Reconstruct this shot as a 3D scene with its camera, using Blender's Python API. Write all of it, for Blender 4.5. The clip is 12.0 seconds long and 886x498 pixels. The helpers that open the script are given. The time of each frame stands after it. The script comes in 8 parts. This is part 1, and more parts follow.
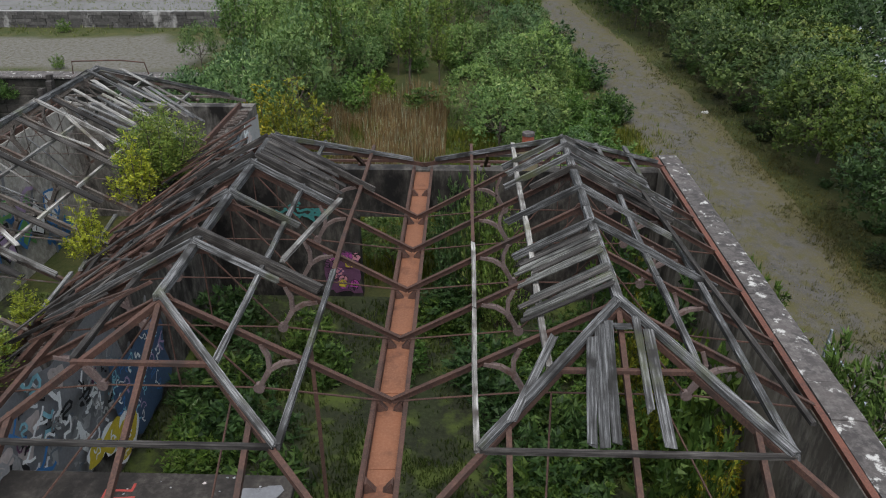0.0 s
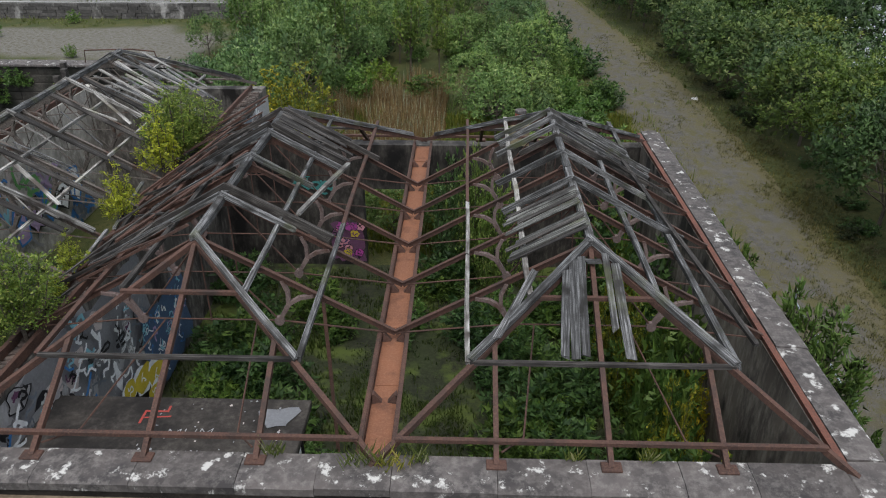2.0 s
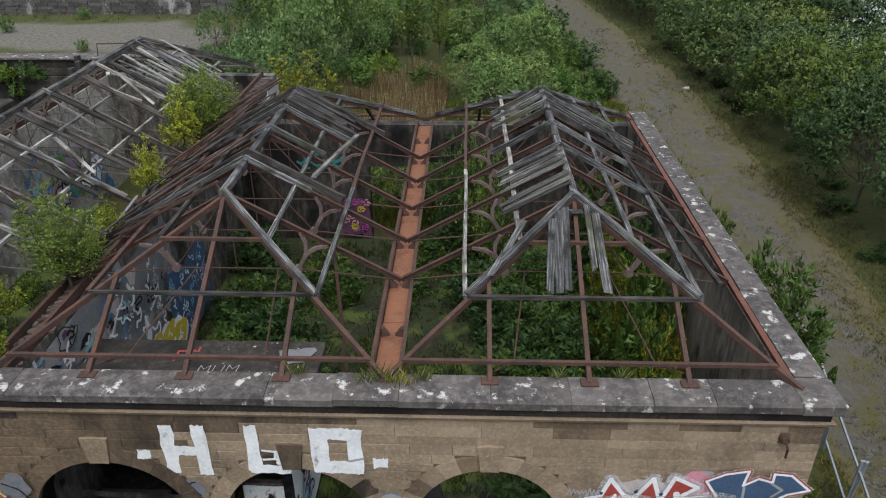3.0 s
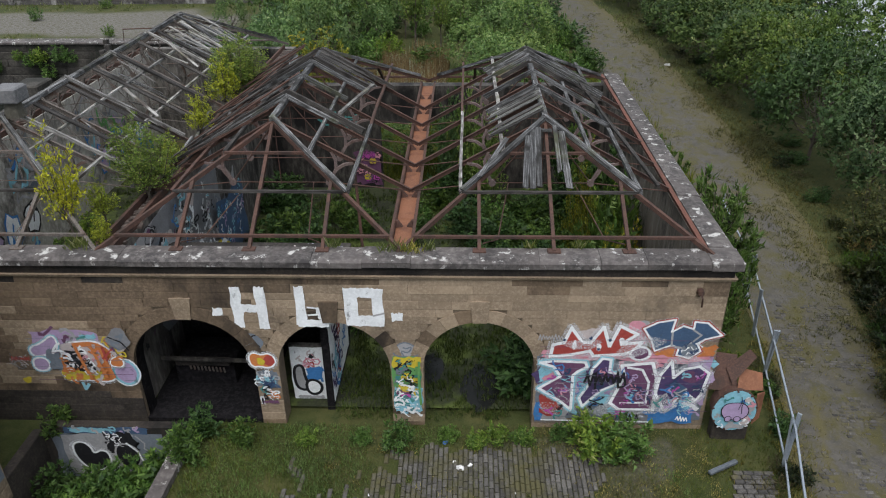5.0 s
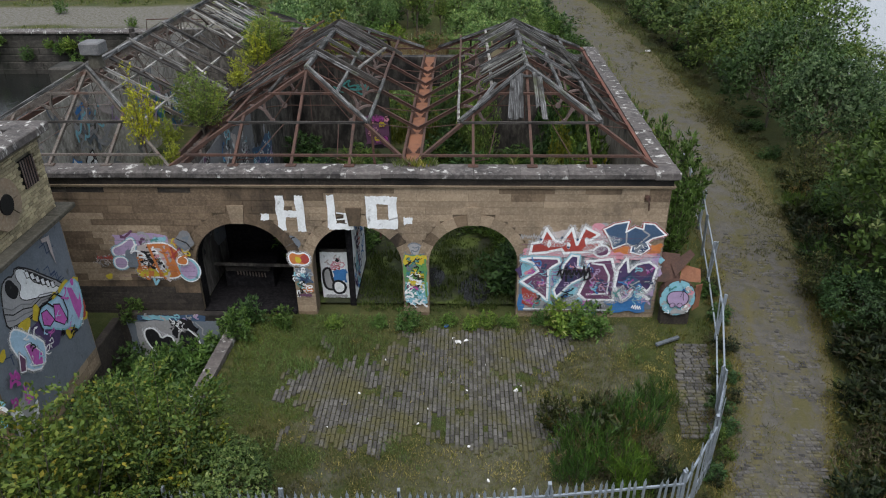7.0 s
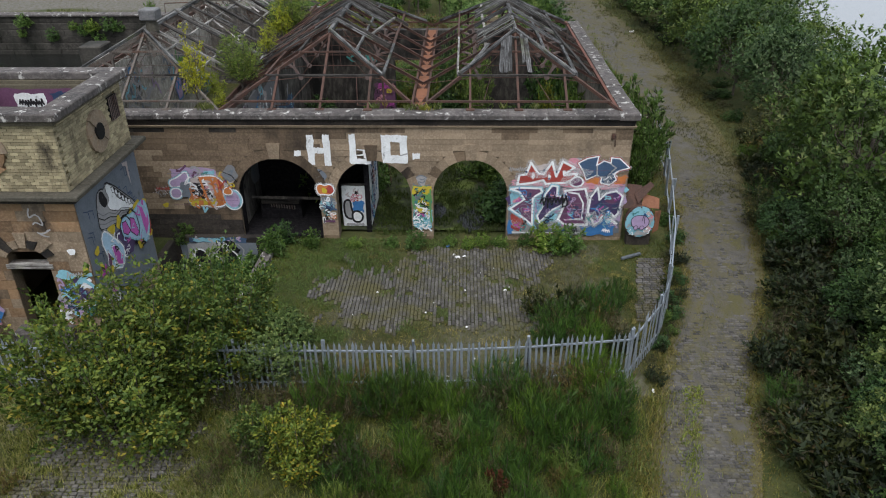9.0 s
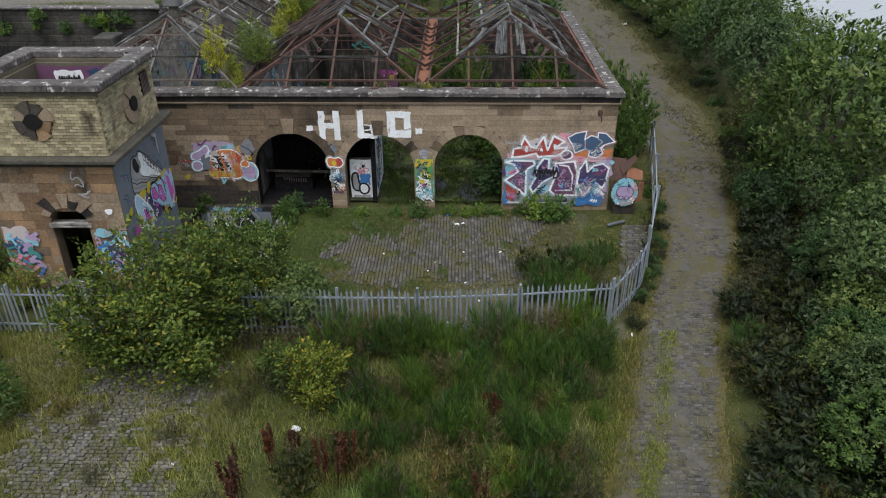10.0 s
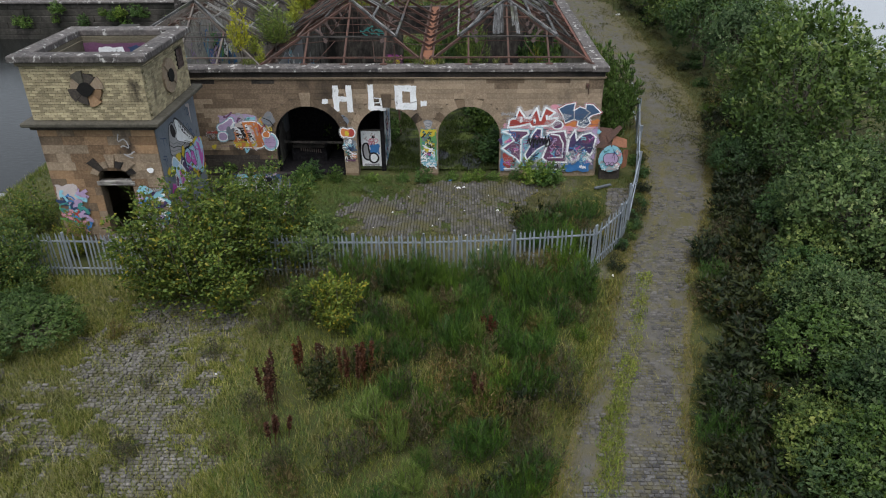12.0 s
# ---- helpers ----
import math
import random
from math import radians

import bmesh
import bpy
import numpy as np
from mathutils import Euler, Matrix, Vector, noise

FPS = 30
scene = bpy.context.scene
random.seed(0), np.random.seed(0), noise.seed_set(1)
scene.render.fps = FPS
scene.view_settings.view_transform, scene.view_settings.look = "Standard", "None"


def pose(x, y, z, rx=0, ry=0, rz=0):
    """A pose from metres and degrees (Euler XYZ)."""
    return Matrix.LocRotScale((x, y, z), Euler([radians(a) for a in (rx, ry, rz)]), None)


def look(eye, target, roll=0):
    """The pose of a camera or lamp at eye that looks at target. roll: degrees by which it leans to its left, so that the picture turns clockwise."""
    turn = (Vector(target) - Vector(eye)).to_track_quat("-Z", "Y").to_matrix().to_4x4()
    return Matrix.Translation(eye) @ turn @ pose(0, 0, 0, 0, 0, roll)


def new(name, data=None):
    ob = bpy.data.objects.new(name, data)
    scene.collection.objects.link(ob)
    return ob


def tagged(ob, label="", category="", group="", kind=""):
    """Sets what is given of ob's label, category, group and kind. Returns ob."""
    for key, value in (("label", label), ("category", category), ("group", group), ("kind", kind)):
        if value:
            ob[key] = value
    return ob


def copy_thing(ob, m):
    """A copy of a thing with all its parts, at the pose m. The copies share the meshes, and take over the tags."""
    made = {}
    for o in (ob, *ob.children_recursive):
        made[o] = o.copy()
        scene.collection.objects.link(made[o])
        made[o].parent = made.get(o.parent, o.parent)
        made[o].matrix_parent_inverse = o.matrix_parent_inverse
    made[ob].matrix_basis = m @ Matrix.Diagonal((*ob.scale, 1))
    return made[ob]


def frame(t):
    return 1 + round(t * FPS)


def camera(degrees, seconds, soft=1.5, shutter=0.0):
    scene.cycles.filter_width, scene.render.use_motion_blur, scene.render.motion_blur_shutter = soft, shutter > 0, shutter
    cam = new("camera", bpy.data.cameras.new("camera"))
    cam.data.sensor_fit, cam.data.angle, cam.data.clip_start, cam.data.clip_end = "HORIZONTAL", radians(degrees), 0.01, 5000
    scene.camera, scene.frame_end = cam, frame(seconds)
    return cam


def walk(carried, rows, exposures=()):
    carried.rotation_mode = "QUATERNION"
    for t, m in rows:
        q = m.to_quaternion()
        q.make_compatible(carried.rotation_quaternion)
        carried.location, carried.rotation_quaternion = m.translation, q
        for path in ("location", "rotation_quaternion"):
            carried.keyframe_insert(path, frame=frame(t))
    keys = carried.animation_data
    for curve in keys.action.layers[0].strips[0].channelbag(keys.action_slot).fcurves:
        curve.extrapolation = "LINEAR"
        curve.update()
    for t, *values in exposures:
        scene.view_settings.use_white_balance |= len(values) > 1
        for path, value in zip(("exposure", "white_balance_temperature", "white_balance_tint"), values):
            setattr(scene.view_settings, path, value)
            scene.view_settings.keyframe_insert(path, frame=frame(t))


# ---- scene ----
cam = camera(62.8, 12.0, soft=1.1)
# seconds, eye x y z, yaw, pitch, roll
PATH = [
    (0.0, -0.111, 0.133, 13.453, 1.590, -28.004, 0.001),
    (0.5, -0.113, -0.046, 13.458, 1.627, -28.068, -0.002),
    (1.0, -0.079, -0.464, 13.482, 1.641, -28.168, 0.031),
    (1.5, -0.026, -1.102, 13.518, 1.640, -28.292, 0.061),
    (2.0, 0.026, -1.916, 13.545, 1.664, -28.399, 0.012),
    (2.5, 0.068, -2.865, 13.547, 1.722, -28.460, -0.093),
    (3.0, 0.103, -3.923, 13.533, 1.792, -28.471, -0.200),
    (5.0, 0.278, -8.787, 13.612, 1.994, -28.754, -0.606),
    (5.5, 0.293, -10.087, 13.591, 1.943, -28.718, -0.544),
    (6.0, 0.294, -11.430, 13.548, 1.870, -28.568, -0.457),
    (6.5, 0.305, -12.791, 13.492, 1.824, -28.412, -0.461),
    (7.0, 0.330, -14.147, 13.443, 1.818, -28.322, -0.502),
    (9.0, 0.288, -19.413, 13.572, 1.572, -28.783, -0.406),
    (9.5, 0.293, -20.752, 13.589, 1.529, -28.832, -0.374),
    (10.0, 0.286, -22.126, 13.603, 1.465, -28.882, -0.316),
    (10.5, 0.274, -23.518, 13.620, 1.420, -28.936, -0.288),
    (11.0, 0.277, -24.746, 13.635, 1.442, -28.986, -0.308),
    (11.5, 0.303, -25.518, 13.626, 1.533, -28.983, -0.404),
    (12.0, 0.335, -25.696, 13.594, 1.670, -28.913, -0.600),
]
walk(cam, [(t, pose(x, y, z, 0, 0, yaw) @ pose(0, 0, 0, 90 + pitch) @ pose(0, 0, 0, 0, 0, roll)) for t, x, y, z, yaw, pitch, roll in PATH])

# ---------- world, sun, exposure ----------
world = bpy.data.worlds.new("overcast_sky")
scene.world = world
world.use_nodes = True
wn, wl = world.node_tree.nodes, world.node_tree.links
sky = wn.new("ShaderNodeTexSky")
sky.sky_type = 'NISHITA'
sky.sun_disc = False
sky.sun_elevation, sky.sun_rotation = radians(64), radians(180)
sky.air_density, sky.dust_density, sky.ozone_density = 1.0, 4.0, 1.0
veil = wn.new("ShaderNodeMixRGB")          # a cloud sheet that takes most of the blue out of the sky
veil.inputs[0].default_value = 0.85
veil.inputs[2].default_value = (5.2, 5.7, 6.35, 1)
wl.new(sky.outputs[0], veil.inputs[1])
wl.new(veil.outputs[0], wn["Background"].inputs[0])
wn["Background"].inputs[1].default_value = 0.073
sun = new("sun", bpy.data.lights.new("sun", 'SUN'))
sun.data.energy, sun.data.angle, sun.data.color = 1.45, radians(45), (1.0, 0.98, 0.97)
sun.matrix_world = look((1, -20, 52), (0, 5, 0))
scene.view_settings.exposure = 1.02

# ---------- mesh and material helpers ----------
rng = random.Random(7)


class Build:
    """Collects faces with material slots, then makes one mesh."""

    def __init__(self):
        self.v, self.f, self.m = [], [], []

    def face(self, pts, m=0):
        n = len(self.v)
        self.v.extend([tuple(p) for p in pts])
        self.f.append(tuple(range(n, n + len(pts))))
        self.m.append(m)

    def prism(self, low, high, m=0, caps=True):
        """Joins two rings of the same count."""
        n, k = len(self.v), len(low)
        self.v.extend([tuple(p) for p in low] + [tuple(p) for p in high])
        for i in range(k):
            j = (i + 1) % k
            self.f.append((n + i, n + j, n + k + j, n + k + i))
            self.m.append(m)
        if caps:
            self.f += [tuple(range(n + k - 1, n - 1, -1)), tuple(range(n + k, n + 2 * k))]
            self.m += [m, m]

    def loft(self, rings, m=0):
        """One closed skin through rings of the same count."""
        n, k = len(self.v), len(rings[0])
        for ring in rings:
            self.v.extend([tuple(p) for p in ring])
        for q in range(len(rings) - 1):
            for i in range(k):
                j = (i + 1) % k
                self.f.append((n + q * k + i, n + q * k + j, n + (q + 1) * k + j, n + (q + 1) * k + i))
                self.m.append(m)
        e = n + (len(rings) - 1) * k
        self.f += [tuple(range(n + k - 1, n - 1, -1)), tuple(range(e, e + k))]
        self.m += [m, m]

    def box(self, x0, y0, z0, x1, y1, z1, m=0):
        self.prism([(x0, y0, z0), (x1, y0, z0), (x1, y1, z0), (x0, y1, z0)], [(x0, y0, z1), (x1, y0, z1), (x1, y1, z1), (x0, y1, z1)], m)

    def slab(self, x0, y0, z0, x1, y1, z1, c=0.015, m=0):
        """A box whose edges are worn off by c."""
        def ring(z, d):
            a, b, e, g = x0 + d, y0 + d, x1 - d, y1 - d
            q = c
            return [(a + q, b, z), (e - q, b, z), (e, b + q, z), (e, g - q, z), (e - q, g, z), (a + q, g, z), (a, g - q, z), (a, b + q, z)]
        self.loft([ring(z0, c), ring(z0 + c, 0), ring(z1 - c, 0), ring(z1, c)], m)

    def beam(self, p, q, w, h, m=0, roll=0.0, rag=0.0, taper=1.0):
        """A bar from p to q, w wide and h deep; rag breaks its ends unevenly."""
        p, q = Vector(p), Vector(q)
        d = (q - p).normalized()
        side = d.cross(Vector((0, 0, 1)))
        if side.length < 1e-3:
            side = Vector((1, 0, 0))
        side.normalize()
        up = side.cross(d)
        if roll:
            turn = Matrix.Rotation(roll, 3, d)
            side, up = turn @ side, turn @ up
        low, high = [], []
        for a, b in ((-1, -1), (1, -1), (1, 1), (-1, 1)):
            o = side * (a * w / 2) + up * (b * h / 2)
            low.append(p + o + d * (rng.uniform(-rag, rag) if rag else 0))
            high.append(q + o * taper + d * (rng.uniform(-rag, rag) if rag else 0))
        self.prism(low, high, m)

    def tube(self, pts, r, n=6, m=0, r2=None):
        pts = [Vector(p) for p in pts]
        rings = []
        for i, p in enumerate(pts):
            d = (pts[min(i + 1, len(pts) - 1)] - pts[max(i - 1, 0)]).normalized()
            side = d.cross(Vector((0.13, 0.07, 1)))
            side = side.normalized() if side.length > 1e-3 else Vector((1, 0, 0))
            up = side.cross(d)
            rr = r if r2 is None else r + (r2 - r) * i / (len(pts) - 1)
            rings.append([p + side * (rr * math.cos(2 * math.pi * k / n)) + up * (rr * math.sin(2 * math.pi * k / n)) for k in range(n)])
        self.loft(rings, m)

    def mesh(self, name, mats):
        me = bpy.data.meshes.new(name)
        me.from_pydata(self.v, [], self.f)
        for mat in (mats if isinstance(mats, (list, tuple)) else [mats]):
            me.materials.append(mat)
        if any(self.m):
            me.polygons.foreach_set("material_index", self.m)
        me.update()
        return me


def part(name, b, mat, parent, label=""):
    me = b.mesh(name, mat) if isinstance(b, Build) else b
    ob = new(name, me)
    if parent is not None:
        ob.parent = parent
    return tagged(ob, label)


def thing(name, label, category, x=0, y=0, z=0, rz=0, group="", kind="", b=None, mat=None):
    ob = new(name, b.mesh(name, mat) if b is not None else None)
    ob.matrix_basis = pose(x, y, z, 0, 0, rz)
    return tagged(ob, label, category, group, kind)


# ---------- materials ----------
def material(name, rough=0.85, metal=0.0):
    m = bpy.data.materials.new(name)
    m.use_nodes = True
    b = m.node_tree.nodes["Principled BSDF"]
    b.inputs["Roughness"].default_value, b.inputs["Metallic"].default_value = rough, metal
    b.inputs["Specular IOR Level"].default_value = 0.3
    return m, m.node_tree.nodes, m.node_tree.links, b


def world_noise(n, l, scale, detail=6, rough=0.6, stretch=None):
    g = n.new("ShaderNodeNewGeometry")
    src = g.outputs["Position"]
    if stretch:
        mp = n.new("ShaderNodeMapping")
        mp.inputs["Scale"].default_value = stretch
        l.new(src, mp.inputs[0])
        src = mp.outputs[0]
    t = n.new("ShaderNodeTexNoise")
    t.inputs["Scale"].default_value, t.inputs["Detail"].default_value, t.inputs["Roughness"].default_value = scale, detail, rough
    l.new(src, t.inputs["Vector"])
    return t


def ramp(n, l, src, stops):
    r = n.new("ShaderNodeValToRGB")
    e = r.color_ramp.elements
    while len(e) < len(stops):
        e.new(0.5)
    for k, (p, c) in zip(e, stops):
        k.position, k.color = p, (*c, 1) if len(c) == 3 else c
    l.new(src, r.inputs[0])
    return r.outputs[0]


def mix(n, l, fac, a, b, how='MIX'):
    x = n.new("ShaderNodeMixRGB")
    x.blend_type = how
    for sock, val in ((x.inputs[0], fac), (x.inputs[1], a), (x.inputs[2], b)):
        if isinstance(val, (int, float)):
            sock.default_value = val
        elif isinstance(val, tuple):
            sock.default_value = (*val, 1)
        else:
            l.new(val, sock)
    return x.outputs[0]


def bump(n, l, bsdf, height, strength=0.4, dist=0.02):
    b = n.new("ShaderNodeBump")
    b.inputs["Strength"].default_value, b.inputs["Distance"].default_value = strength, dist
    l.new(height, b.inputs["Height"])
    l.new(b.outputs[0], bsdf.inputs["Normal"])


W, K = (1, 1, 1), (0, 0, 0)


def surface(name, a, b, c, scale=1.5, grain=18, rough=0.85, metal=0.0, stain=None, amount=(0.5, 0.7), stain_scale=0.6, relief=0.4, stretch=None, per_piece=0.0, island=False):
    """Colour from a to b at a large scale and to c in the grain, with an optional stain."""
    m, n, l, s = material(name, rough, metal)
    big, fine = world_noise(n, l, scale, 5, 0.6, stretch), world_noise(n, l, grain, 6, 0.7, stretch)
    col = mix(n, l, ramp(n, l, big.outputs[0], [(0.35, K), (0.65, W)]), a, b)
    col = mix(n, l, ramp(n, l, fine.outputs[0], [(0.45, K), (0.75, W)]), col, c)
    if per_piece:
        if island:
            src = n.new("ShaderNodeNewGeometry").outputs["Random Per Island"]
        else:
            src = n.new("ShaderNodeObjectInfo").outputs["Random"]
        col = mix(n, l, 1.0, col, ramp(n, l, src, [(0, (1 - per_piece,) * 3), (1, (1 + per_piece * 0.6,) * 3)]), 'MULTIPLY')
    if stain:
        st = world_noise(n, l, stain_scale, 7, 0.65, (1, 1, 0.55))
        col = mix(n, l, ramp(n, l, st.outputs[0], [(amount[0], K), (amount[1], W)]), col, stain)
    l.new(col, s.inputs["Base Color"])
    bump(n, l, s, fine.outputs[0], relief)
    return m


M = {}
M["stone"] = surface("sandstone", (0.31, 0.235, 0.163), (0.198, 0.149, 0.104), (0.41, 0.324, 0.233), 0.9, 14, stain=(0.05, 0.041, 0.034), amount=(0.55, 0.76), stain_scale=0.45, per_piece=0.2)
M["stone_sooty"] = surface("sooty_sandstone", (0.182, 0.13, 0.086), (0.115, 0.083, 0.057), (0.25, 0.185, 0.125), 0.9, 12, stain=(0.03, 0.023, 0.018), amount=(0.48, 0.64), stain_scale=0.45, per_piece=0.2)
M["stone_red"] = surface("red_brown_sandstone", (0.27, 0.165, 0.09), (0.16, 0.105, 0.065), (0.34, 0.23, 0.14), 0.9, 12, stain=(0.03, 0.025, 0.022), amount=(0.54, 0.68), stain_scale=0.6, per_piece=0.35)
# Darkest stone: sooty on the frieze, plain dark on the pit and mouldings.
M["stone_dark"] = surface("near_black_stone", (0.05, 0.042, 0.036), (0.028, 0.024, 0.022), (0.09, 0.075, 0.06), 1.5, 14, stain=(0.012, 0.011, 0.011), amount=(0.5, 0.65), per_piece=0.25)
M["mortar"] = surface("dark_mortar", (0.15, 0.115, 0.08), (0.095, 0.074, 0.053), (0.21, 0.165, 0.115), 1.2, 20)
M["coping"] = surface("weathered_coping_stone", (0.10, 0.088, 0.084), (0.045, 0.041, 0.041), (0.17, 0.156, 0.147), 1.6, 7, stain=(0.46, 0.45, 0.43), amount=(0.58, 0.64), stain_scale=3.2, per_piece=0.2)
M["plaster"] = surface("stained_wall_plaster", (0.11, 0.10, 0.09), (0.05, 0.045, 0.042), (0.27, 0.255, 0.23), 0.8, 5, stain=(0.02, 0.018, 0.017), amount=(0.5, 0.62), stain_scale=0.9, stretch=(1, 1, 0.35))
M["plaster_brown"] = surface("brown_peeling_plaster", (0.17, 0.145, 0.12), (0.085, 0.073, 0.062), (0.30, 0.27, 0.235), 0.8, 5, stain=(0.03, 0.026, 0.023), amount=(0.5, 0.62), stain_scale=0.9, stretch=(1, 1, 0.25))
M["plaster_pale"] = surface("pale_peeling_plaster", (0.405, 0.385, 0.351), (0.216, 0.203, 0.182), (0.648, 0.628, 0.581), 0.8, 5, stain=(0.05, 0.045, 0.04), amount=(0.56, 0.7), stain_scale=0.9, stretch=(1, 1, 0.75))
# Darkest plaster tone, for the back wall and the bar in the arch.
M["plaster_dark"] = surface("dark_plaster", (0.05, 0.044, 0.04), (0.022, 0.02, 0.018), (0.13, 0.12, 0.105), 0.8, 5, stain=(0.012, 0.011, 0.011), amount=(0.5, 0.62), stain_scale=0.9, stretch=(1, 1, 0.35))
M["brick"] = surface("yellow_brick", (0.36, 0.31, 0.19), (0.25, 0.21, 0.13), (0.42, 0.37, 0.25), 1.0, 22, stain=(0.06, 0.05, 0.035), amount=(0.58, 0.72), stain_scale=1.1, per_piece=0.42)
M["brick_joint"] = surface("brick_mortar", (0.12, 0.105, 0.075), (0.08, 0.07, 0.05), (0.17, 0.15, 0.11), 1.0, 20)
M["ledge"] = surface("mossy_ledge_stone", (0.085, 0.078, 0.062), (0.05, 0.046, 0.036), (0.13, 0.12, 0.095), 1.3, 10, stain=(0.26, 0.25, 0.22), amount=(0.66, 0.72), stain_scale=2.2, per_piece=0.2)
M["rust_red"] = surface("bright_rusted_steel", (0.15, 0.062, 0.045), (0.09, 0.045, 0.037), (0.20, 0.085, 0.055), 2.0, 26, 0.8, 0.15)
M["rust"] = surface("rusted_red_steel", (0.092, 0.049, 0.038), (0.056, 0.034, 0.029), (0.14, 0.078, 0.056), 2.0, 26, 0.8, 0.15, stain=(0.05, 0.035, 0.03), amount=(0.5, 0.68), stain_scale=2.0)
M["gutter"] = surface("orange_rust_plate", (0.235, 0.10, 0.055), (0.18, 0.08, 0.047), (0.28, 0.135, 0.08), 1.3, 22, 0.8, 0.1, stain=(0.10, 0.045, 0.03), amount=(0.56, 0.72), stain_scale=1.6)
M["iron"] = surface("flaking_painted_iron", (0.17, 0.125, 0.115), (0.11, 0.08, 0.076), (0.24, 0.19, 0.175), 3.0, 24, 0.75, 0.1, stain=(0.08, 0.04, 0.03), amount=(0.52, 0.68), stain_scale=3.0)
M["iron_pale"] = surface("pale_flaking_iron", (0.125, 0.108, 0.095), (0.07, 0.06, 0.054), (0.22, 0.195, 0.175), 2.0, 22, 0.8, 0.1, stain=(0.09, 0.05, 0.036), amount=(0.52, 0.66), stain_scale=2.5)
M["galv"] = surface("galvanised_steel", (0.34, 0.38, 0.43), (0.25, 0.29, 0.34), (0.42, 0.46, 0.50), 2.0, 30, 0.5, 0.5)
M["concrete"] = surface("stained_concrete", (0.062, 0.055, 0.048), (0.03, 0.026, 0.024), (0.1, 0.09, 0.08), 0.7, 8, stain=(0.018, 0.016, 0.015), amount=(0.42, 0.58), stain_scale=0.7)
M["bark"] = surface("bark", (0.10, 0.082, 0.065), (0.06, 0.05, 0.04), (0.16, 0.14, 0.12), 4, 30)
M["sett"] = surface("granite_setts", (0.082, 0.077, 0.072), (0.052, 0.05, 0.049), (0.148, 0.14, 0.131), 1.4, 18, stain=(0.105, 0.095, 0.05), amount=(0.48, 0.66), stain_scale=2.2, per_piece=0.5, island=True)
M["sett_piece"] = surface("granite_sett", (0.088, 0.084, 0.082), (0.055, 0.054, 0.055), (0.16, 0.155, 0.15), 1.4, 18, stain=(0.105, 0.095, 0.05), amount=(0.48, 0.66), stain_scale=2.2, per_piece=0.5)
M["sett_dark"] = surface("dark_granite_setts", (0.09, 0.085, 0.078), (0.052, 0.05, 0.049), (0.15, 0.142, 0.13), 0.8, 18, stain=(0.082, 0.076, 0.036), amount=(0.46, 0.6), stain_scale=0.8, per_piece=0.45, island=True)
M["sett_pale"] = surface("pale_granite_setts", (0.136, 0.128, 0.116), (0.0808, 0.0756, 0.0697), (0.221, 0.21, 0.193), 1.4, 18, stain=(0.0765, 0.0714, 0.041), amount=(0.46, 0.6), stain_scale=1.6, per_piece=0.4, island=True)
M["white_pipe"] = surface("pale_grey_pipe", (0.42, 0.42, 0.41), (0.3, 0.3, 0.29), (0.5, 0.5, 0.49), 2, 18)
M["quay_road"] = surface("pale_worn_asphalt", (0.15, 0.148, 0.145), (0.12, 0.118, 0.115), (0.19, 0.187, 0.18), 0.3, 6, stain=(0.09, 0.088, 0.07), amount=(0.55, 0.7), stain_scale=0.2)
M["dockstone"] = surface("dock_wall_stone", (0.05, 0.046, 0.04), (0.026, 0.024, 0.021), (0.10, 0.092, 0.08), 0.6, 5, stain=(0.014, 0.015, 0.011), amount=(0.46, 0.6), stain_scale=0.3, per_piece=0.25)


def grained(name, a, b, c, dark, green=None):
    """Weathered wood: grain runs along the piece, each piece differs."""
    m, n, l, s = material(name, 0.9)
    tc, oi, va, mp = n.new("ShaderNodeTexCoord"), n.new("ShaderNodeObjectInfo"), n.new("ShaderNodeVectorMath"), n.new("ShaderNodeMapping")
    sc = n.new("ShaderNodeVectorMath")
    sc.operation = 'SCALE'
    sc.inputs[0].default_value = (37.0, 11.0, 23.0)
    l.new(oi.outputs["Random"], sc.inputs["Scale"])
    va.operation = 'ADD'
    l.new(tc.outputs["Object"], va.inputs[0])
    l.new(sc.outputs[0], va.inputs[1])
    mp.inputs["Scale"].default_value = (0.7, 16, 16)
    l.new(va.outputs[0], mp.inputs[0])
    grain = n.new("ShaderNodeTexNoise")
    grain.inputs["Scale"].default_value, grain.inputs["Detail"].default_value, grain.inputs["Roughness"].default_value = 2.0, 6, 0.7
    l.new(mp.outputs[0], grain.inputs["Vector"])
    blot = n.new("ShaderNodeTexNoise")
    blot.inputs["Scale"].default_value, blot.inputs["Detail"].default_value = 1.7, 5
    l.new(va.outputs[0], blot.inputs["Vector"])
    col = ramp(n, l, grain.outputs[0], [(0.34, b), (0.5, a), (0.66, c)])
    col = mix(n, l, ramp(n, l, blot.outputs[0], [(0.48, K), (0.66, W)]), col, dark)
    if green:
        moss_ = world_noise(n, l, 1.1, 5)
        col = mix(n, l, ramp(n, l, moss_.outputs[0], [(0.56, K), (0.72, (0.7, 0.7, 0.7))]), col, green)
    col = mix(n, l, 1.0, col, ramp(n, l, oi.outputs["Random"], [(0, (0.6, 0.6, 0.6)), (1, (1.35, 1.33, 1.3))]), 'MULTIPLY')
    l.new(col, s.inputs["Base Color"])
    bump(n, l, s, grain.outputs[0], 0.6, 0.015)
    return m


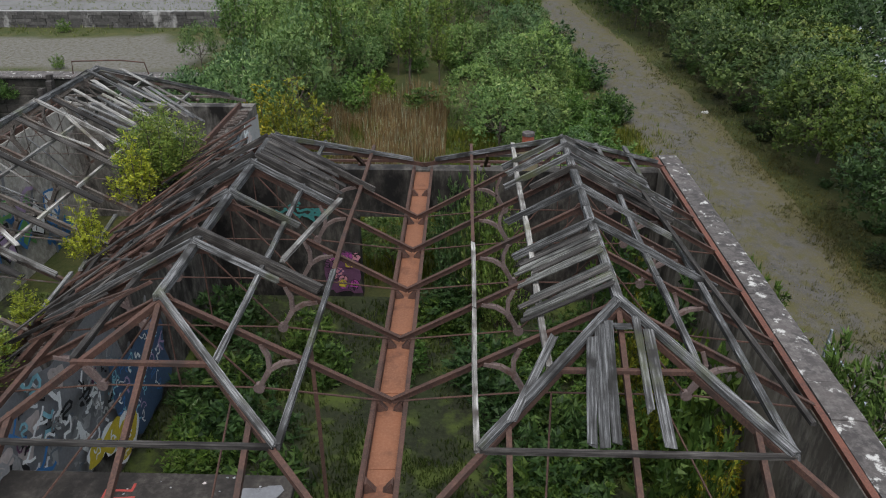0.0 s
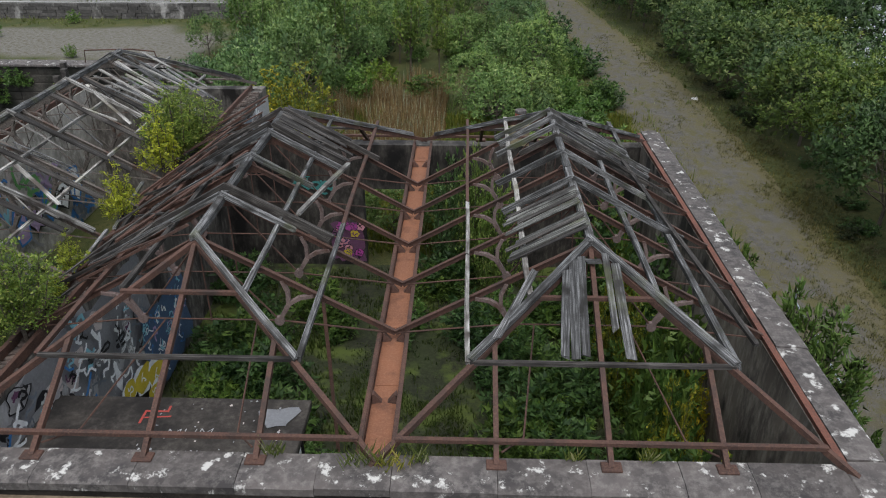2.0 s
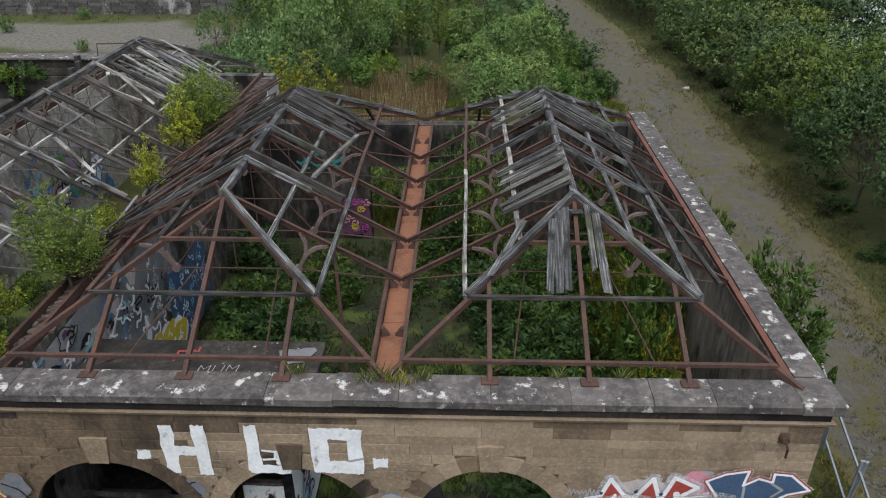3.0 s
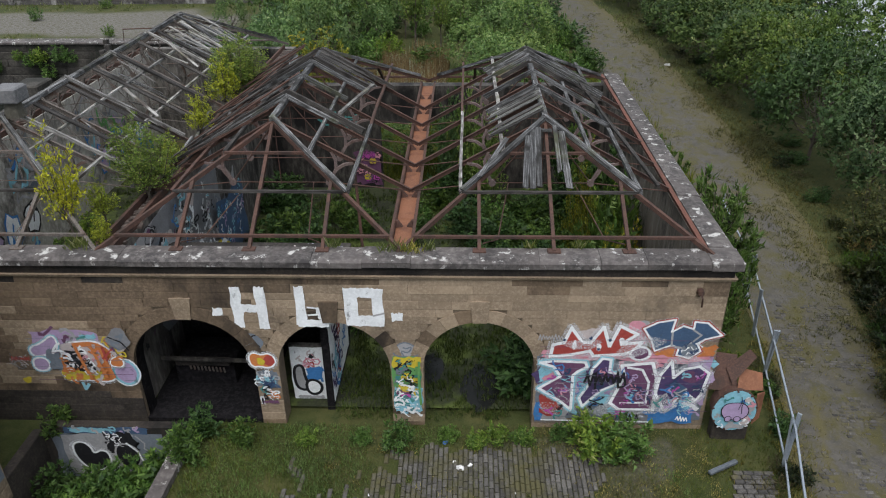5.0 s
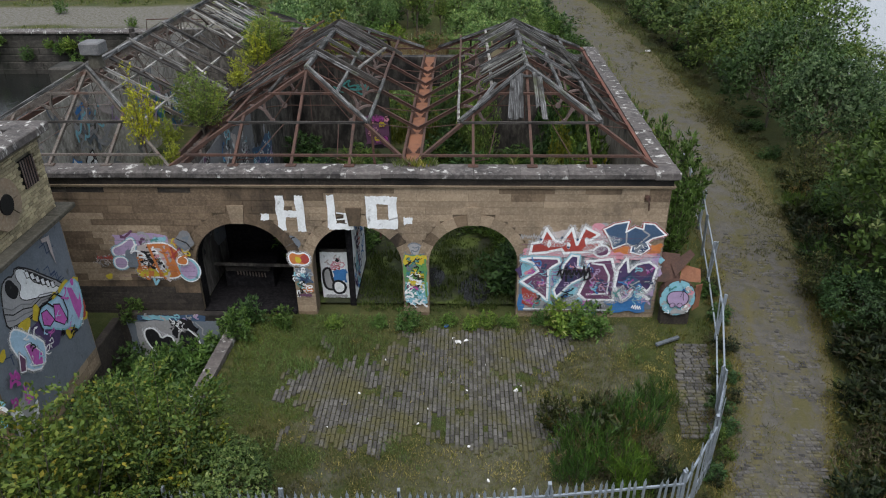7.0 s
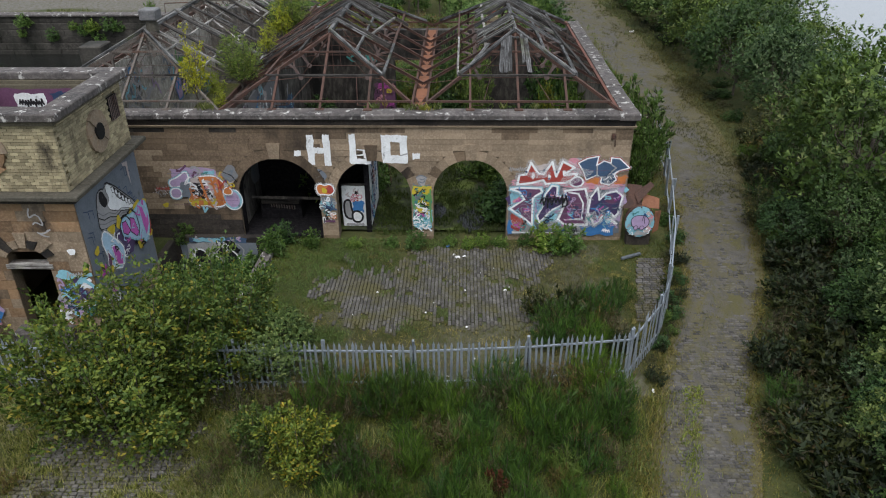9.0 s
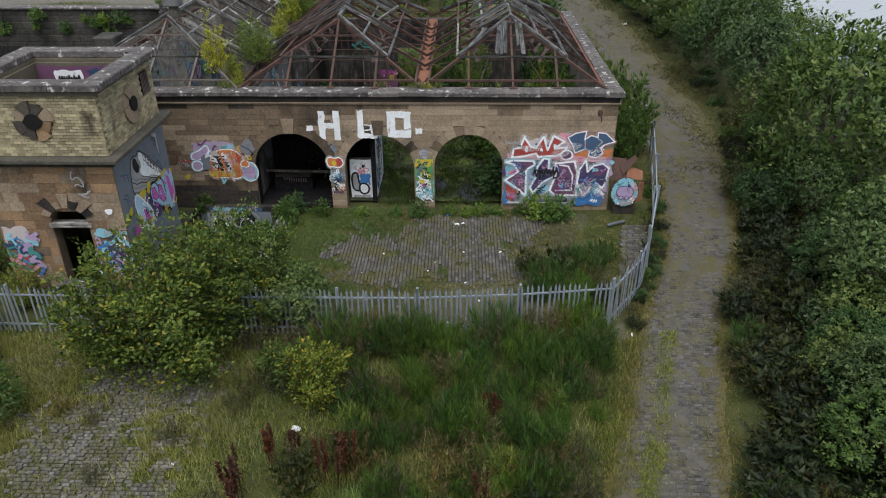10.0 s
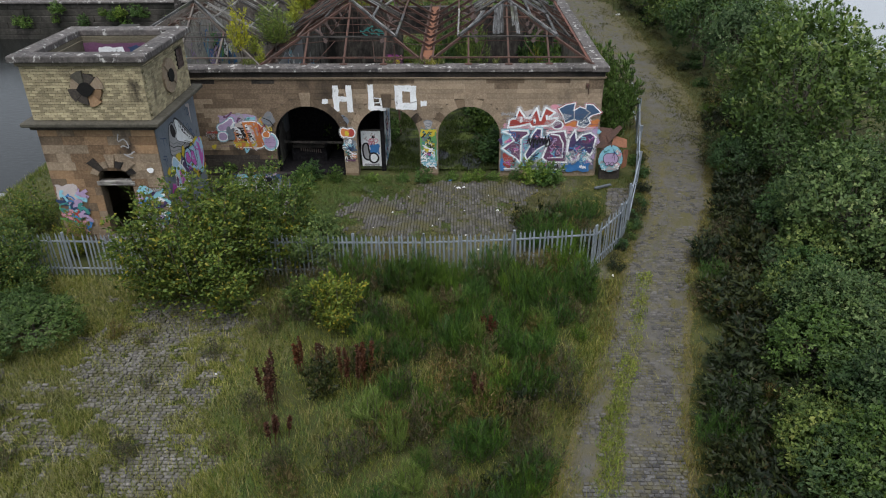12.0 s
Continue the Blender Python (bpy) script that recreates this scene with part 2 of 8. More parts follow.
M["timber_mossy"] = grained("mossy_grey_boards", (0.085, 0.086, 0.08), (0.02, 0.02, 0.019), (0.26, 0.262, 0.25), (0.03, 0.029, 0.028), (0.11, 0.12, 0.045))
M["timber"] = grained("silvered_roof_timber", (0.085, 0.086, 0.088), (0.022, 0.022, 0.022), (0.29, 0.295, 0.305), (0.03, 0.029, 0.028), (0.075, 0.085, 0.035))
M["timber_dark"] = grained("dark_wet_roof_timber", (0.045, 0.041, 0.039), (0.016, 0.015, 0.014), (0.12, 0.113, 0.106), (0.018, 0.016, 0.015))
M["timber_pale"] = grained("pale_flaking_timber", (0.24, 0.235, 0.225), (0.065, 0.062, 0.058), (0.52, 0.515, 0.50), (0.07, 0.06, 0.055), (0.14, 0.14, 0.08))


def leafy(name, a, b, c, odd=None, share=0.9):
    """Leaves: each clump takes its own tone, with light through the blade."""
    m, n, l, s = material(name, 0.55)
    isl = n.new("ShaderNodeNewGeometry").outputs["Random Per Island"]
    big = world_noise(n, l, 0.35, 3)
    stops = [(0.0, a), (0.45, b), (share, c)]
    if odd:
        stops += [(min(share + 0.02, 0.995), odd), (1.0, odd)]
    col = ramp(n, l, isl, stops)
    col = mix(n, l, 1.0, col, ramp(n, l, big.outputs[0], [(0.3, (0.7, 0.72, 0.7)), (0.7, (1.2, 1.2, 1.1))]), 'MULTIPLY')
    own = n.new("ShaderNodeObjectInfo").outputs["Random"]       # each plant leans to its own green
    col = mix(n, l, 1.0, col, ramp(n, l, own, [(0.0, (0.7, 0.85, 0.95)), (0.35, (0.92, 1.05, 1.05)), (0.7, (1.1, 1.15, 0.9)), (1.0, (1.5, 1.4, 0.9))]), 'MULTIPLY')
    l.new(col, s.inputs["Base Color"])
    t = n.new("ShaderNodeBsdfTranslucent")
    l.new(col, t.inputs[0])
    ms = n.new("ShaderNodeMixShader")
    ms.inputs[0].default_value = 0.3
    l.new(s.outputs[0], ms.inputs[1])
    l.new(t.outputs[0], ms.inputs[2])
    l.new(ms.outputs[0], n["Material Output"].inputs[0])
    return m


M["leaf"] = leafy("willow_leaves", (0.044, 0.086, 0.018), (0.088, 0.153, 0.029), (0.163, 0.234, 0.058), (0.247, 0.273, 0.130), 0.93)
M["leaf_birch"] = leafy("birch_leaves", (0.055, 0.095, 0.02), (0.12, 0.17, 0.035), (0.21, 0.255, 0.065), (0.3, 0.3, 0.1), 0.92)
M["leaf_near"] = leafy("sallow_leaves", (0.027, 0.0504, 0.0133), (0.054, 0.0918, 0.0238), (0.104, 0.151, 0.0427), (0.162, 0.189, 0.0855), 0.93)
M["leaf_lime"] = leafy("lime_green_leaves", (0.06, 0.098, 0.02), (0.11, 0.165, 0.034), (0.19, 0.235, 0.06), (0.26, 0.26, 0.09), 0.93)
M["leaf_light"] = leafy("light_sallow_leaves", (0.027, 0.0504, 0.0152), (0.0666, 0.104, 0.0323), (0.14, 0.18, 0.0646), (0.216, 0.243, 0.104), 0.9)
M["leaf_thicket"] = leafy("thicket_leaves", (0.056, 0.103, 0.0345), (0.11, 0.179, 0.0598), (0.202, 0.28, 0.106), (0.28, 0.314, 0.161), 0.93)
# Dark scrub green, lowered further to hold the shade under the trees.
M["scrub"] = leafy("shade_dark_scrub_leaves", (0.0096, 0.0144, 0.0056), (0.0192, 0.0272, 0.0088), (0.04, 0.048, 0.016), (0.064, 0.048, 0.0256), 0.88)
M["leaf_brown"] = leafy("browning_leaves", (0.035, 0.045, 0.013), (0.07, 0.078, 0.024), (0.14, 0.125, 0.045), (0.2, 0.15, 0.05), 0.9)
M["leaf_wood"] = leafy("wood_leaves", (0.0306, 0.0576, 0.0133), (0.063, 0.106, 0.0247), (0.117, 0.171, 0.0456), (0.18, 0.216, 0.0855), 0.93)
M["leaf_dark"] = leafy("dark_leaves", (0.022, 0.047, 0.014), (0.043, 0.082, 0.020), (0.087, 0.138, 0.041))
M["leaf_grey"] = leafy("grey_green_leaves", (0.0483, 0.0904, 0.0345), (0.103, 0.164, 0.0598), (0.19, 0.254, 0.109))
M["leaf_yellow"] = leafy("yellowing_leaves", (0.16, 0.19, 0.02), (0.30, 0.31, 0.03), (0.44, 0.41, 0.05))
M["leaf_olive"] = leafy("olive_autumn_leaves", (0.0368, 0.0684, 0.017), (0.092, 0.135, 0.03), (0.184, 0.211, 0.045), (0.27, 0.22, 0.04), 0.92)
M["leaf_ybush"] = leafy("yellow_green_leaves", (0.125, 0.132, 0.0168), (0.25, 0.228, 0.024), (0.4, 0.324, 0.036), (0.112, 0.156, 0.036), 0.8)
M["leaf_bud"] = leafy("buddleia_leaves", (0.0446, 0.0799, 0.0161), (0.093, 0.142, 0.0263), (0.156, 0.204, 0.051), (0.0223, 0.0163, 0.0119), 0.93)
M["brownweed"] = leafy("brown_weeds", (0.05, 0.036, 0.02), (0.095, 0.07, 0.04), (0.18, 0.14, 0.09), (0.05, 0.08, 0.016), 0.75)
M["broom"] = leafy("broom_stems", (0.024, 0.05, 0.012), (0.048, 0.094, 0.018), (0.095, 0.16, 0.028))
M["grass"] = leafy("rank_grass", (0.08, 0.095, 0.022), (0.145, 0.155, 0.036), (0.225, 0.21, 0.065), (0.34, 0.29, 0.15), 0.88)
M["grass_verge"] = leafy("dull_verge_grass", (0.042, 0.0426, 0.0131), (0.0756, 0.0705, 0.0213), (0.122, 0.105, 0.041), (0.168, 0.139, 0.0738), 0.9)
M["grass_green"] = leafy("mossy_grass", (0.036, 0.056, 0.01), (0.072, 0.092, 0.016), (0.125, 0.132, 0.032))
M["grass_bright"] = leafy("fresh_grass", (0.0748, 0.112, 0.0234), (0.132, 0.176, 0.0378), (0.22, 0.249, 0.081))
M["straw"] = leafy("straw_grass", (0.13, 0.115, 0.045), (0.23, 0.195, 0.085), (0.34, 0.29, 0.15))
M["straw_dull"] = leafy("dull_straw_grass", (0.06, 0.056, 0.02), (0.12, 0.105, 0.042), (0.19, 0.165, 0.08), (0.07, 0.09, 0.02), 0.85)
M["dry"] = leafy("dead_brown_stalks", (0.115, 0.0635, 0.0348), (0.23, 0.135, 0.0725), (0.38, 0.257, 0.145), (0.517, 0.513, 0.406), 0.9)
M["dock_seed"] = leafy("red_brown_seed_heads", (0.05, 0.018, 0.013), (0.085, 0.03, 0.02), (0.12, 0.05, 0.03))

# ---------- ground, road, water ----------
def smooth(a, b, x):
    t = min(1, max(0, (x - a) / (b - a)))
    return t * t * (3 - 2 * t)


def ground_z(x, y):
    if -11.0 <= x <= -7.2 and 0.8 <= y <= 5.55:
        return -1.5
    if -90 <= x <= -18.6 and 11 <= y <= 50:
        return -6.0
    z = 0.05 * noise.noise((x * 0.3, y * 0.3, 0)) + 0.03 * noise.noise((x, y, 3))
    if x > 27:
        z -= 6.5 * smooth(27, 33, x)
    if x < -15 and y < 11:
        z -= 4.0 * smooth(-19.5, -26, x) * smooth(-4, 6, y)
    return z


def breaks(*spans):
    out = []
    for a, b, step in spans:
        n = max(1, round((b - a) / step))
        out += [a + (b - a) * i / n for i in range(n)]
    return out + [spans[-1][1]]


gx = breaks((-900, -150, 250), (-150, -90.01, 20), (-90.01, -90, 1), (-90, -30, 2.5), (-30, -18.6, 1.0), (-18.6, -18.59, 1), (-18.59, -11.01, 0.8), (-11.01, -11, 1), (-11, -7.2, 0.8), (-7.2, -7.19, 1), (-7.19, 16, 0.8), (16, 40, 1.5), (40, 140, 25), (140, 900, 250))
gy = breaks((-900, -100, 200), (-100, -20, 16), (-20, 0.79, 0.8), (0.79, 0.8, 1), (0.8, 5.55, 0.8), (5.55, 5.56, 1), (5.56, 10.99, 0.8), (10.99, 11, 1), (11, 50, 1.2), (50, 50.01, 1), (50.01, 100, 2.5), (100, 200, 25), (200, 900, 175))
verts = [(x, y, ground_z(x, y)) for y in gy for x in gx]
nx = len(gx)
me = bpy.data.meshes.new("ground")
me.from_pydata(verts, [], [(j * nx + i, j * nx + i + 1, (j + 1) * nx + i + 1, (j + 1) * nx + i) for j in range(len(gy) - 1) for i in range(nx - 1)])


def quay_bare(x, y):
    """Where the far quay is bare gravel."""
    if x > -17 or y < 50:
        return 0.0
    d = noise.noise((x * 0.09, y * 0.09, 5)) + 0.5 * noise.noise((x * 0.3, y * 0.3, 6))
    lane = 1.1 - abs(y - 57) / 8
    return min(1, max(0, lane * 1.6 + d * 1.2)) * smooth(-17, -23, x)


def straw_zone(x, y):
    """Where bleached grass lies thin over the yard, 0 to 1."""
    n = noise.noise((x * 0.8, y * 0.8, 61)) + 0.6 * noise.noise((x * 2.3, y * 2.3, 62))
    return smooth(-0.2, 0.35, n + 0.5 * smooth(-1.5, 3.5, x) + 0.5 * smooth(2.0, -2.0, y) - 0.6 * smooth(-2.6, -4.6, x) * smooth(0.0, 2.5, y) - 0.05)


attr = me.attributes.new("bare", 'FLOAT', 'POINT')
attr.data.foreach_set("value", [max(quay_bare(x, y), 0.62 * straw_zone(x, y) if -5.6 < x < 6.4 and -3.4 < y < 6.2 else 0.0) for x, y, _ in verts])


def ground_material():
    m, n, l, s = material("weedy_ground", 0.95)
    a, b, c = world_noise(n, l, 0.45, 6), world_noise(n, l, 3.2, 7, 0.7), world_noise(n, l, 22, 6, 0.75)
    col = mix(n, l, ramp(n, l, a.outputs[0], [(0.38, K), (0.62, W)]), (0.036, 0.05, 0.011), (0.076, 0.076, 0.024))
    col = mix(n, l, ramp(n, l, b.outputs[0], [(0.48, K), (0.66, W)]), col, (0.028, 0.042, 0.01))
    col = mix(n, l, ramp(n, l, c.outputs[0], [(0.5, K), (0.8, W)]), col, (0.095, 0.09, 0.038))
    at = n.new("ShaderNodeAttribute")
    at.attribute_name = "bare"
    rough_edge = mix(n, l, 0.5, at.outputs["Fac"], b.outputs[0], 'LINEAR_LIGHT')
    grit = mix(n, l, ramp(n, l, c.outputs[0], [(0.35, K), (0.65, W)]), (0.085, 0.08, 0.072), (0.20, 0.19, 0.175))
    grit = mix(n, l, ramp(n, l, b.outputs[0], [(0.46, K), (0.6, W)]), grit, (0.085, 0.078, 0.045))
    col = mix(n, l, ramp(n, l, rough_edge, [(0.45, K), (0.75, W)]), col, grit)
    l.new(col, s.inputs["Base Color"])
    bump(n, l, s, c.outputs[0], 0.8, 0.05)
    return m


me.materials.append(ground_material())
me.polygons.foreach_set("use_smooth", [True] * len(me.polygons))
tagged(new("ground", me), "rough weedy waste ground with dry grass and moss", "ground", kind="structure")


def water_material(name="sky_pale_water", shine=0.6, c=(0.03, 0.035, 0.04)):
    m, n, l, s = material(name, 0.12)
    s.inputs["Base Color"].default_value = (*c, 1)
    s.inputs["Specular IOR Level"].default_value = shine
    bump(n, l, s, world_noise(n, l, 1.6, 4, 0.6, (1, 2.2, 1)).outputs[0], 0.25, 0.08)
    return m


# Base colour lightened to carry the pale sky that the water mirrors.
M["water"] = water_material("sky_pale_water", 1.0, (0.27, 0.285, 0.3))
M["dock_water"] = water_material("black_dock_water", 0.18, (0.012, 0.013, 0.012))
b = Build()
b.face([(-89.9, 11.0, -3.2), (-18.6, 11.0, -3.2), (-18.6, 49.9, -3.2), (-89.9, 49.9, -3.2)])
tagged(new("water", b.mesh("water", M["dock_water"])), "still dark water in the old dock basin", "water", kind="structure")
b = Build()
b.face([(-140, -60, -3.2), (-22.2, -60, -3.2), (-22.2, 11.0, -3.2), (-140, 11.0, -3.2)])
tagged(new("water", b.mesh("water", M["water"])), "still water beyond the tower, pale sky put into its grey", "water", kind="structure")
b = Build()
b.face([(29, -500, -4.2), (800, -500, -4.2), (800, 800, -4.2), (29, 800, -4.2)])
tagged(new("water", b.mesh("water", M["water"])), "grey river, an overcast sky's pale reflection put into its colour", "water", kind="structure")

ROAD = [(-4.0, -46, 1.6), (3.6, -16, 1.55), (4.35, -13, 1.5), (5.1, -10, 1.35), (6.15, -7, 1.2), (7.5, -2.5, 1.2), (9.5, 2.5, 1.25), (11.2, 9, 1.5), (12.1, 16, 1.85), (12.3, 24, 2.1), (12.2, 36, 2.4), (12.0, 46, 2.5), (11.4, 60, 2.2), (10.2, 75, 2.0), (8.2, 95, 2.0), (5.5, 120, 2.0)]


def road_at(y):
    for (x0, y0, w0), (x1, y1, w1) in zip(ROAD, ROAD[1:]):
        if y0 <= y <= y1:
            t = (y - y0) / (y1 - y0)
            return x0 + (x1 - x0) * t, w0 + (w1 - w0) * t
    return (ROAD[0][0], ROAD[0][2]) if y < ROAD[0][1] else (ROAD[-1][0], ROAD[-1][2])


def road_material():
    m, n, l, s = material("overgrown_cobbled_track", 0.92)
    a, c, e = world_noise(n, l, 0.7, 6, 0.65), world_noise(n, l, 16, 6, 0.75), world_noise(n, l, 2.6, 6, 0.7)
    col = mix(n, l, ramp(n, l, e.outputs[0], [(0.4, K), (0.6, W)]), (0.064, 0.06, 0.055), (0.096, 0.09, 0.08))
    col = mix(n, l, ramp(n, l, a.outputs[0], [(0.46, K), (0.58, W)]), col, (0.082, 0.074, 0.048))
    col = mix(n, l, ramp(n, l, c.outputs[0], [(0.5, K), (0.8, W)]), col, (0.125, 0.115, 0.092))
    tuft = world_noise(n, l, 1.3, 8, 0.75, (1, 0.6, 1))
    col = mix(n, l, ramp(n, l, tuft.outputs[0], [(0.5, K), (0.6, (0.85, 0.85, 0.85))]), col, mix(n, l, c.outputs[0], (0.04, 0.042, 0.012), (0.115, 0.1, 0.038)))
    at = n.new("ShaderNodeAttribute")
    at.attribute_name = "worn"
    edge = mix(n, l, 0.6, at.outputs["Fac"], e.outputs[0], 'LINEAR_LIGHT')
    green = mix(n, l, c.outputs[0], (0.06, 0.056, 0.022), (0.13, 0.112, 0.058))
    col = mix(n, l, ramp(n, l, edge, [(0.25, W), (0.55, K)]), col, green)
    l.new(col, s.inputs["Base Color"])
    bump(n, l, s, c.outputs[0], 0.5, 0.03)
    return m


b, worn = Build(), []
LANES = ((-1.0, 0.0), (-0.72, 0.85), (-0.45, 0.25), (-0.2, 0.8), (0.1, 1.0), (0.45, 1.0), (0.75, 0.75), (1.0, 0.0))
count = 0
for k in range(0, 333):
    y = -46 + k * 0.5
    x, w = road_at(y)
    wl_, wr_ = w * 1.12 + 0.25 * noise.noise((y * 0.5, 1, 0)), w * 1.15 + 0.3 * noise.noise((y * 0.4, 9, 0))
    for u, v in LANES:
        b.v.append((x + u * (wl_ if u < 0 else wr_), y, 0.025 + 0.06 * (1 - u * u)))
        worn.append(v * (1 - 0.25 * (u > 0.3)) if y < 8 else (0.95 if -0.75 < u < 0.15 else 0.42 if u < 0.8 and u > 0 else 0.0))
    if k:
        for i in range(7):
            q = (k - 1) * 8 + i
            b.f.append((q, q + 1, q + 9, q + 8))
            b.m.append(0)
me = b.mesh("road", road_material())
me.attributes.new("worn", 'FLOAT', 'POINT').data.foreach_set("value", worn)
road = tagged(new("road", me), "overgrown granite-sett track with grass in the joints", "track", kind="structure")

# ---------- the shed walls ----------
# Near-black colour holds both soot and the dark of the roofed store room.
M["soot_shade_wall"] = surface("soot_and_shade_black", (0.011, 0.0105, 0.0115), (0.006, 0.006, 0.007), (0.03, 0.027, 0.03), 1.0, 8, 0.95)
M["soot_shade_wall"].node_tree.nodes["Principled BSDF"].inputs["Specular IOR Level"].default_value = 0.08

FACE, BACK, EAVE, RISE, HALF = 6.1, 21.3, 5.2, 2.07, 3.68
ARCHES = [(-6.75, 1.58, 1.83), (-3.08, 1.455, 1.89), (0.65, 1.43, 1.95)]


def wall(name, b, mat, label):
    return tagged(new(name, b.mesh(name, mat)), label, "wall", kind="structure")


outline = [(-16.4, -1.6)]
for cx, r, zs in ARCHES:
    outline += [(cx - r, -1.6 if cx < -6 else -0.3)]
    outline += [(cx - r * math.cos(math.pi * i / 20), zs + r * math.sin(math.pi * i / 20)) for i in range(21)]
    outline += [(cx + r, -0.3)]
outline += [(6.6, -0.3), (6.6, 4.9), (-16.4, 4.9)]
b = Build()
b.prism([(x, FACE + 0.035, z) for x, z in outline], [(x, FACE + 0.55, z) for x, z in outline])
wall_south = wall("wall_south", b, [M["mortar"]], "sandstone arcade wall with three round arches, sooty and graffitied")

b = Build()
b.box(6.08, 6.66, -0.3, 6.6, 22.3, 4.95)
wall_east = wall("wall_east", b, M["plaster_brown"], "rough stone side wall with peeling plaster")
b = Build()
b.box(-8.95, 6.66, -0.3, -8.45, 28.0, 4.85)
wall_valley = wall("wall_middle", b, M["plaster"], "dividing wall between the sheds with peeling painted plaster")
b = Build()
b.box(-16.4, 6.66, -0.6, -15.95, 28.6, 4.9)
wall_west = wall("wall_west", b, M["plaster_pale"], "dock-side wall with pale flaking plaster")
b = Build()
b.box(-8.44, BACK + 0.3, -0.3, -3.5, BACK + 0.8, 4.85)
b.box(-3.5, BACK + 0.3, 3.2, -2.0, BACK + 0.8, 4.85)
b.box(-2.0, BACK + 0.3, -0.3, -1.7, BACK + 0.8, 4.85)
b.box(-1.7, BACK + 0.3, 3.4, 0.4, BACK + 0.8, 4.85)
b.box(0.4, BACK + 0.3, -0.3, 6.07, BACK + 0.8, 4.85)
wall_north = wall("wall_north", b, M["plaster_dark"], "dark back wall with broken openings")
b = Build()
b.box(-15.94, 28.0, -0.3, -8.45, 28.5, 4.9)
wall("wall_far", b, M["plaster"], "far end wall of the dock-side shed")

b = Build()
b.face([(-15.94, 6.66, 0.12), (6.07, 6.66, 0.12), (6.07, 21.59, 0.12), (-15.94, 21.59, 0.12)])
M["shed_floor"] = surface("mossy_earth_floor", (0.028, 0.038, 0.014), (0.016, 0.018, 0.011), (0.055, 0.06, 0.028), 0.5, 9, stain=(0.075, 0.10, 0.022), amount=(0.5, 0.6), stain_scale=0.7)
tagged(new("floor", b.mesh("floor", M["shed_floor"])), "dark earth floor of the sheds with moss and puddles", "floor", kind="structure")
for cx, cy, rx, ry in ((0.75, 7.6, 0.55, 1.0), (-0.7, 8.4, 0.4, 0.7), (2.2, 8.8, 0.5, 0.6)):
    b = Build()
    ring = [(cx + rx * math.cos(k * 0.2618) * (1 + 0.3 * noise.noise((k * 0.5, cx, 0))), cy + ry * math.sin(k * 0.2618) * (1 + 0.3 * noise.noise((k * 0.5, 7, cx))), 0.126) for k in range(24)]
    b.face(ring)
    tagged(new("puddle", b.mesh("puddle", M["dock_water"])), "dark shallow puddle on the earth floor", "puddle", kind="structure")
# cast floor over the dark store room behind the first arch
b = Build()
b.slab(-8.44, 6.67, 3.42, -3.05, 9.8, 3.6, 0.02)
tagged(new("concrete_roof_slab", b.mesh("slab", M["concrete"])), "flat concrete slab roof over the store room, painted over", "roof slab", kind="structure")
# Sheet added over the reveal to blacken it, shade included in the colour.
b = Build()
cx, r, zs = ARCHES[0]
for k in range(14):
    q = [(cx - rr * math.cos(a), zs + rr * math.sin(a)) for a, rr in ((math.pi * k / 14, r - 0.006), (math.pi * (k + 1) / 14, r - 0.006), (math.pi * (k + 1) / 14, r - 0.03), (math.pi * k / 14, r - 0.03))]
    b.prism([(x, FACE + 0.13, z) for x, z in q], [(x, 6.66, z) for x, z in q])
for sx in (-1, 1):
    b.box(min(cx + sx * (r - 0.03), cx + sx * (r - 0.006)), FACE + 0.13, 0.0, max(cx + sx * (r - 0.03), cx + sx * (r - 0.006)), 6.66, zs)
tagged(new("arch_lining", b.mesh("arch_lining", M["soot_shade_wall"])), "black lining added inside the first arch, soot and shade in its colour", "soot", kind="structure")
b = Build()
b.box(-8.43, 6.11, 0.0, -5.2, 9.49, 0.135)
tagged(new("store_floor", b.mesh("store_floor", M["soot_shade_wall"])), "floor of the store room, soot and shade in its black", "floor", kind="structure")
b = Build()
b.box(-8.44, 9.5, -0.3, -3.3, 9.7, 3.415)
b.box(-3.5, 6.67, -0.3, -3.3, 9.49, 3.415)
wall("wall_store", b, M["soot_shade_wall"], "store room walls with scrawled paint, soot and shade in their black")
b = Build()
b.slab(-4.5, 7.0, -0.2, -3.51, 7.15, 1.95, 0.015)
wall("wall_partition", b, M["plaster"], "low whitewashed partition inside the arch")
b = Build()
b.slab(-8.0, 7.6, -0.3, -6.3, 8.9, 0.85, 0.02)
trough = tagged(new("stone_trough", b.mesh("trough", M["soot_shade_wall"])), "black stone trough with an iron bar inside the arch", "trough", kind="structure")
b = Build()
b.beam((-8.2, 7.3, 1.25), (-5.4, 7.2, 1.25), 0.07, 0.09)
part("iron_bar", b, M["plaster_dark"], trough, "grey iron bar across the arch")
b = Build()
b.slab(-7.9, 7.42, 0.88, -6.35, 7.6, 1.1, 0.03)
part("lintel", b, M["stone_dark"], trough, "dark lintel over the trough grate")
for k in range(10):
    b = Build()
    b.beam((-7.5 + 0.105 * k, 7.5, 0.72 - 0.012 * k), (-7.5 + 0.105 * k, 7.46, 0.87 - 0.008 * k), 0.04, 0.03)
    part("grate_bar", b, M["iron_pale"], trough)

# ---------- the pit and the dock ----------
b = Build()
b.slab(-11.25, 0.6, -1.6, -10.98, 5.6, 0.16, 0.03)
b.slab(-11.0, 5.5, -1.6, -7.0, 5.75, 0.36, 0.03)
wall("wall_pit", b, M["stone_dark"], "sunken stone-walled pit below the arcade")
b = Build()
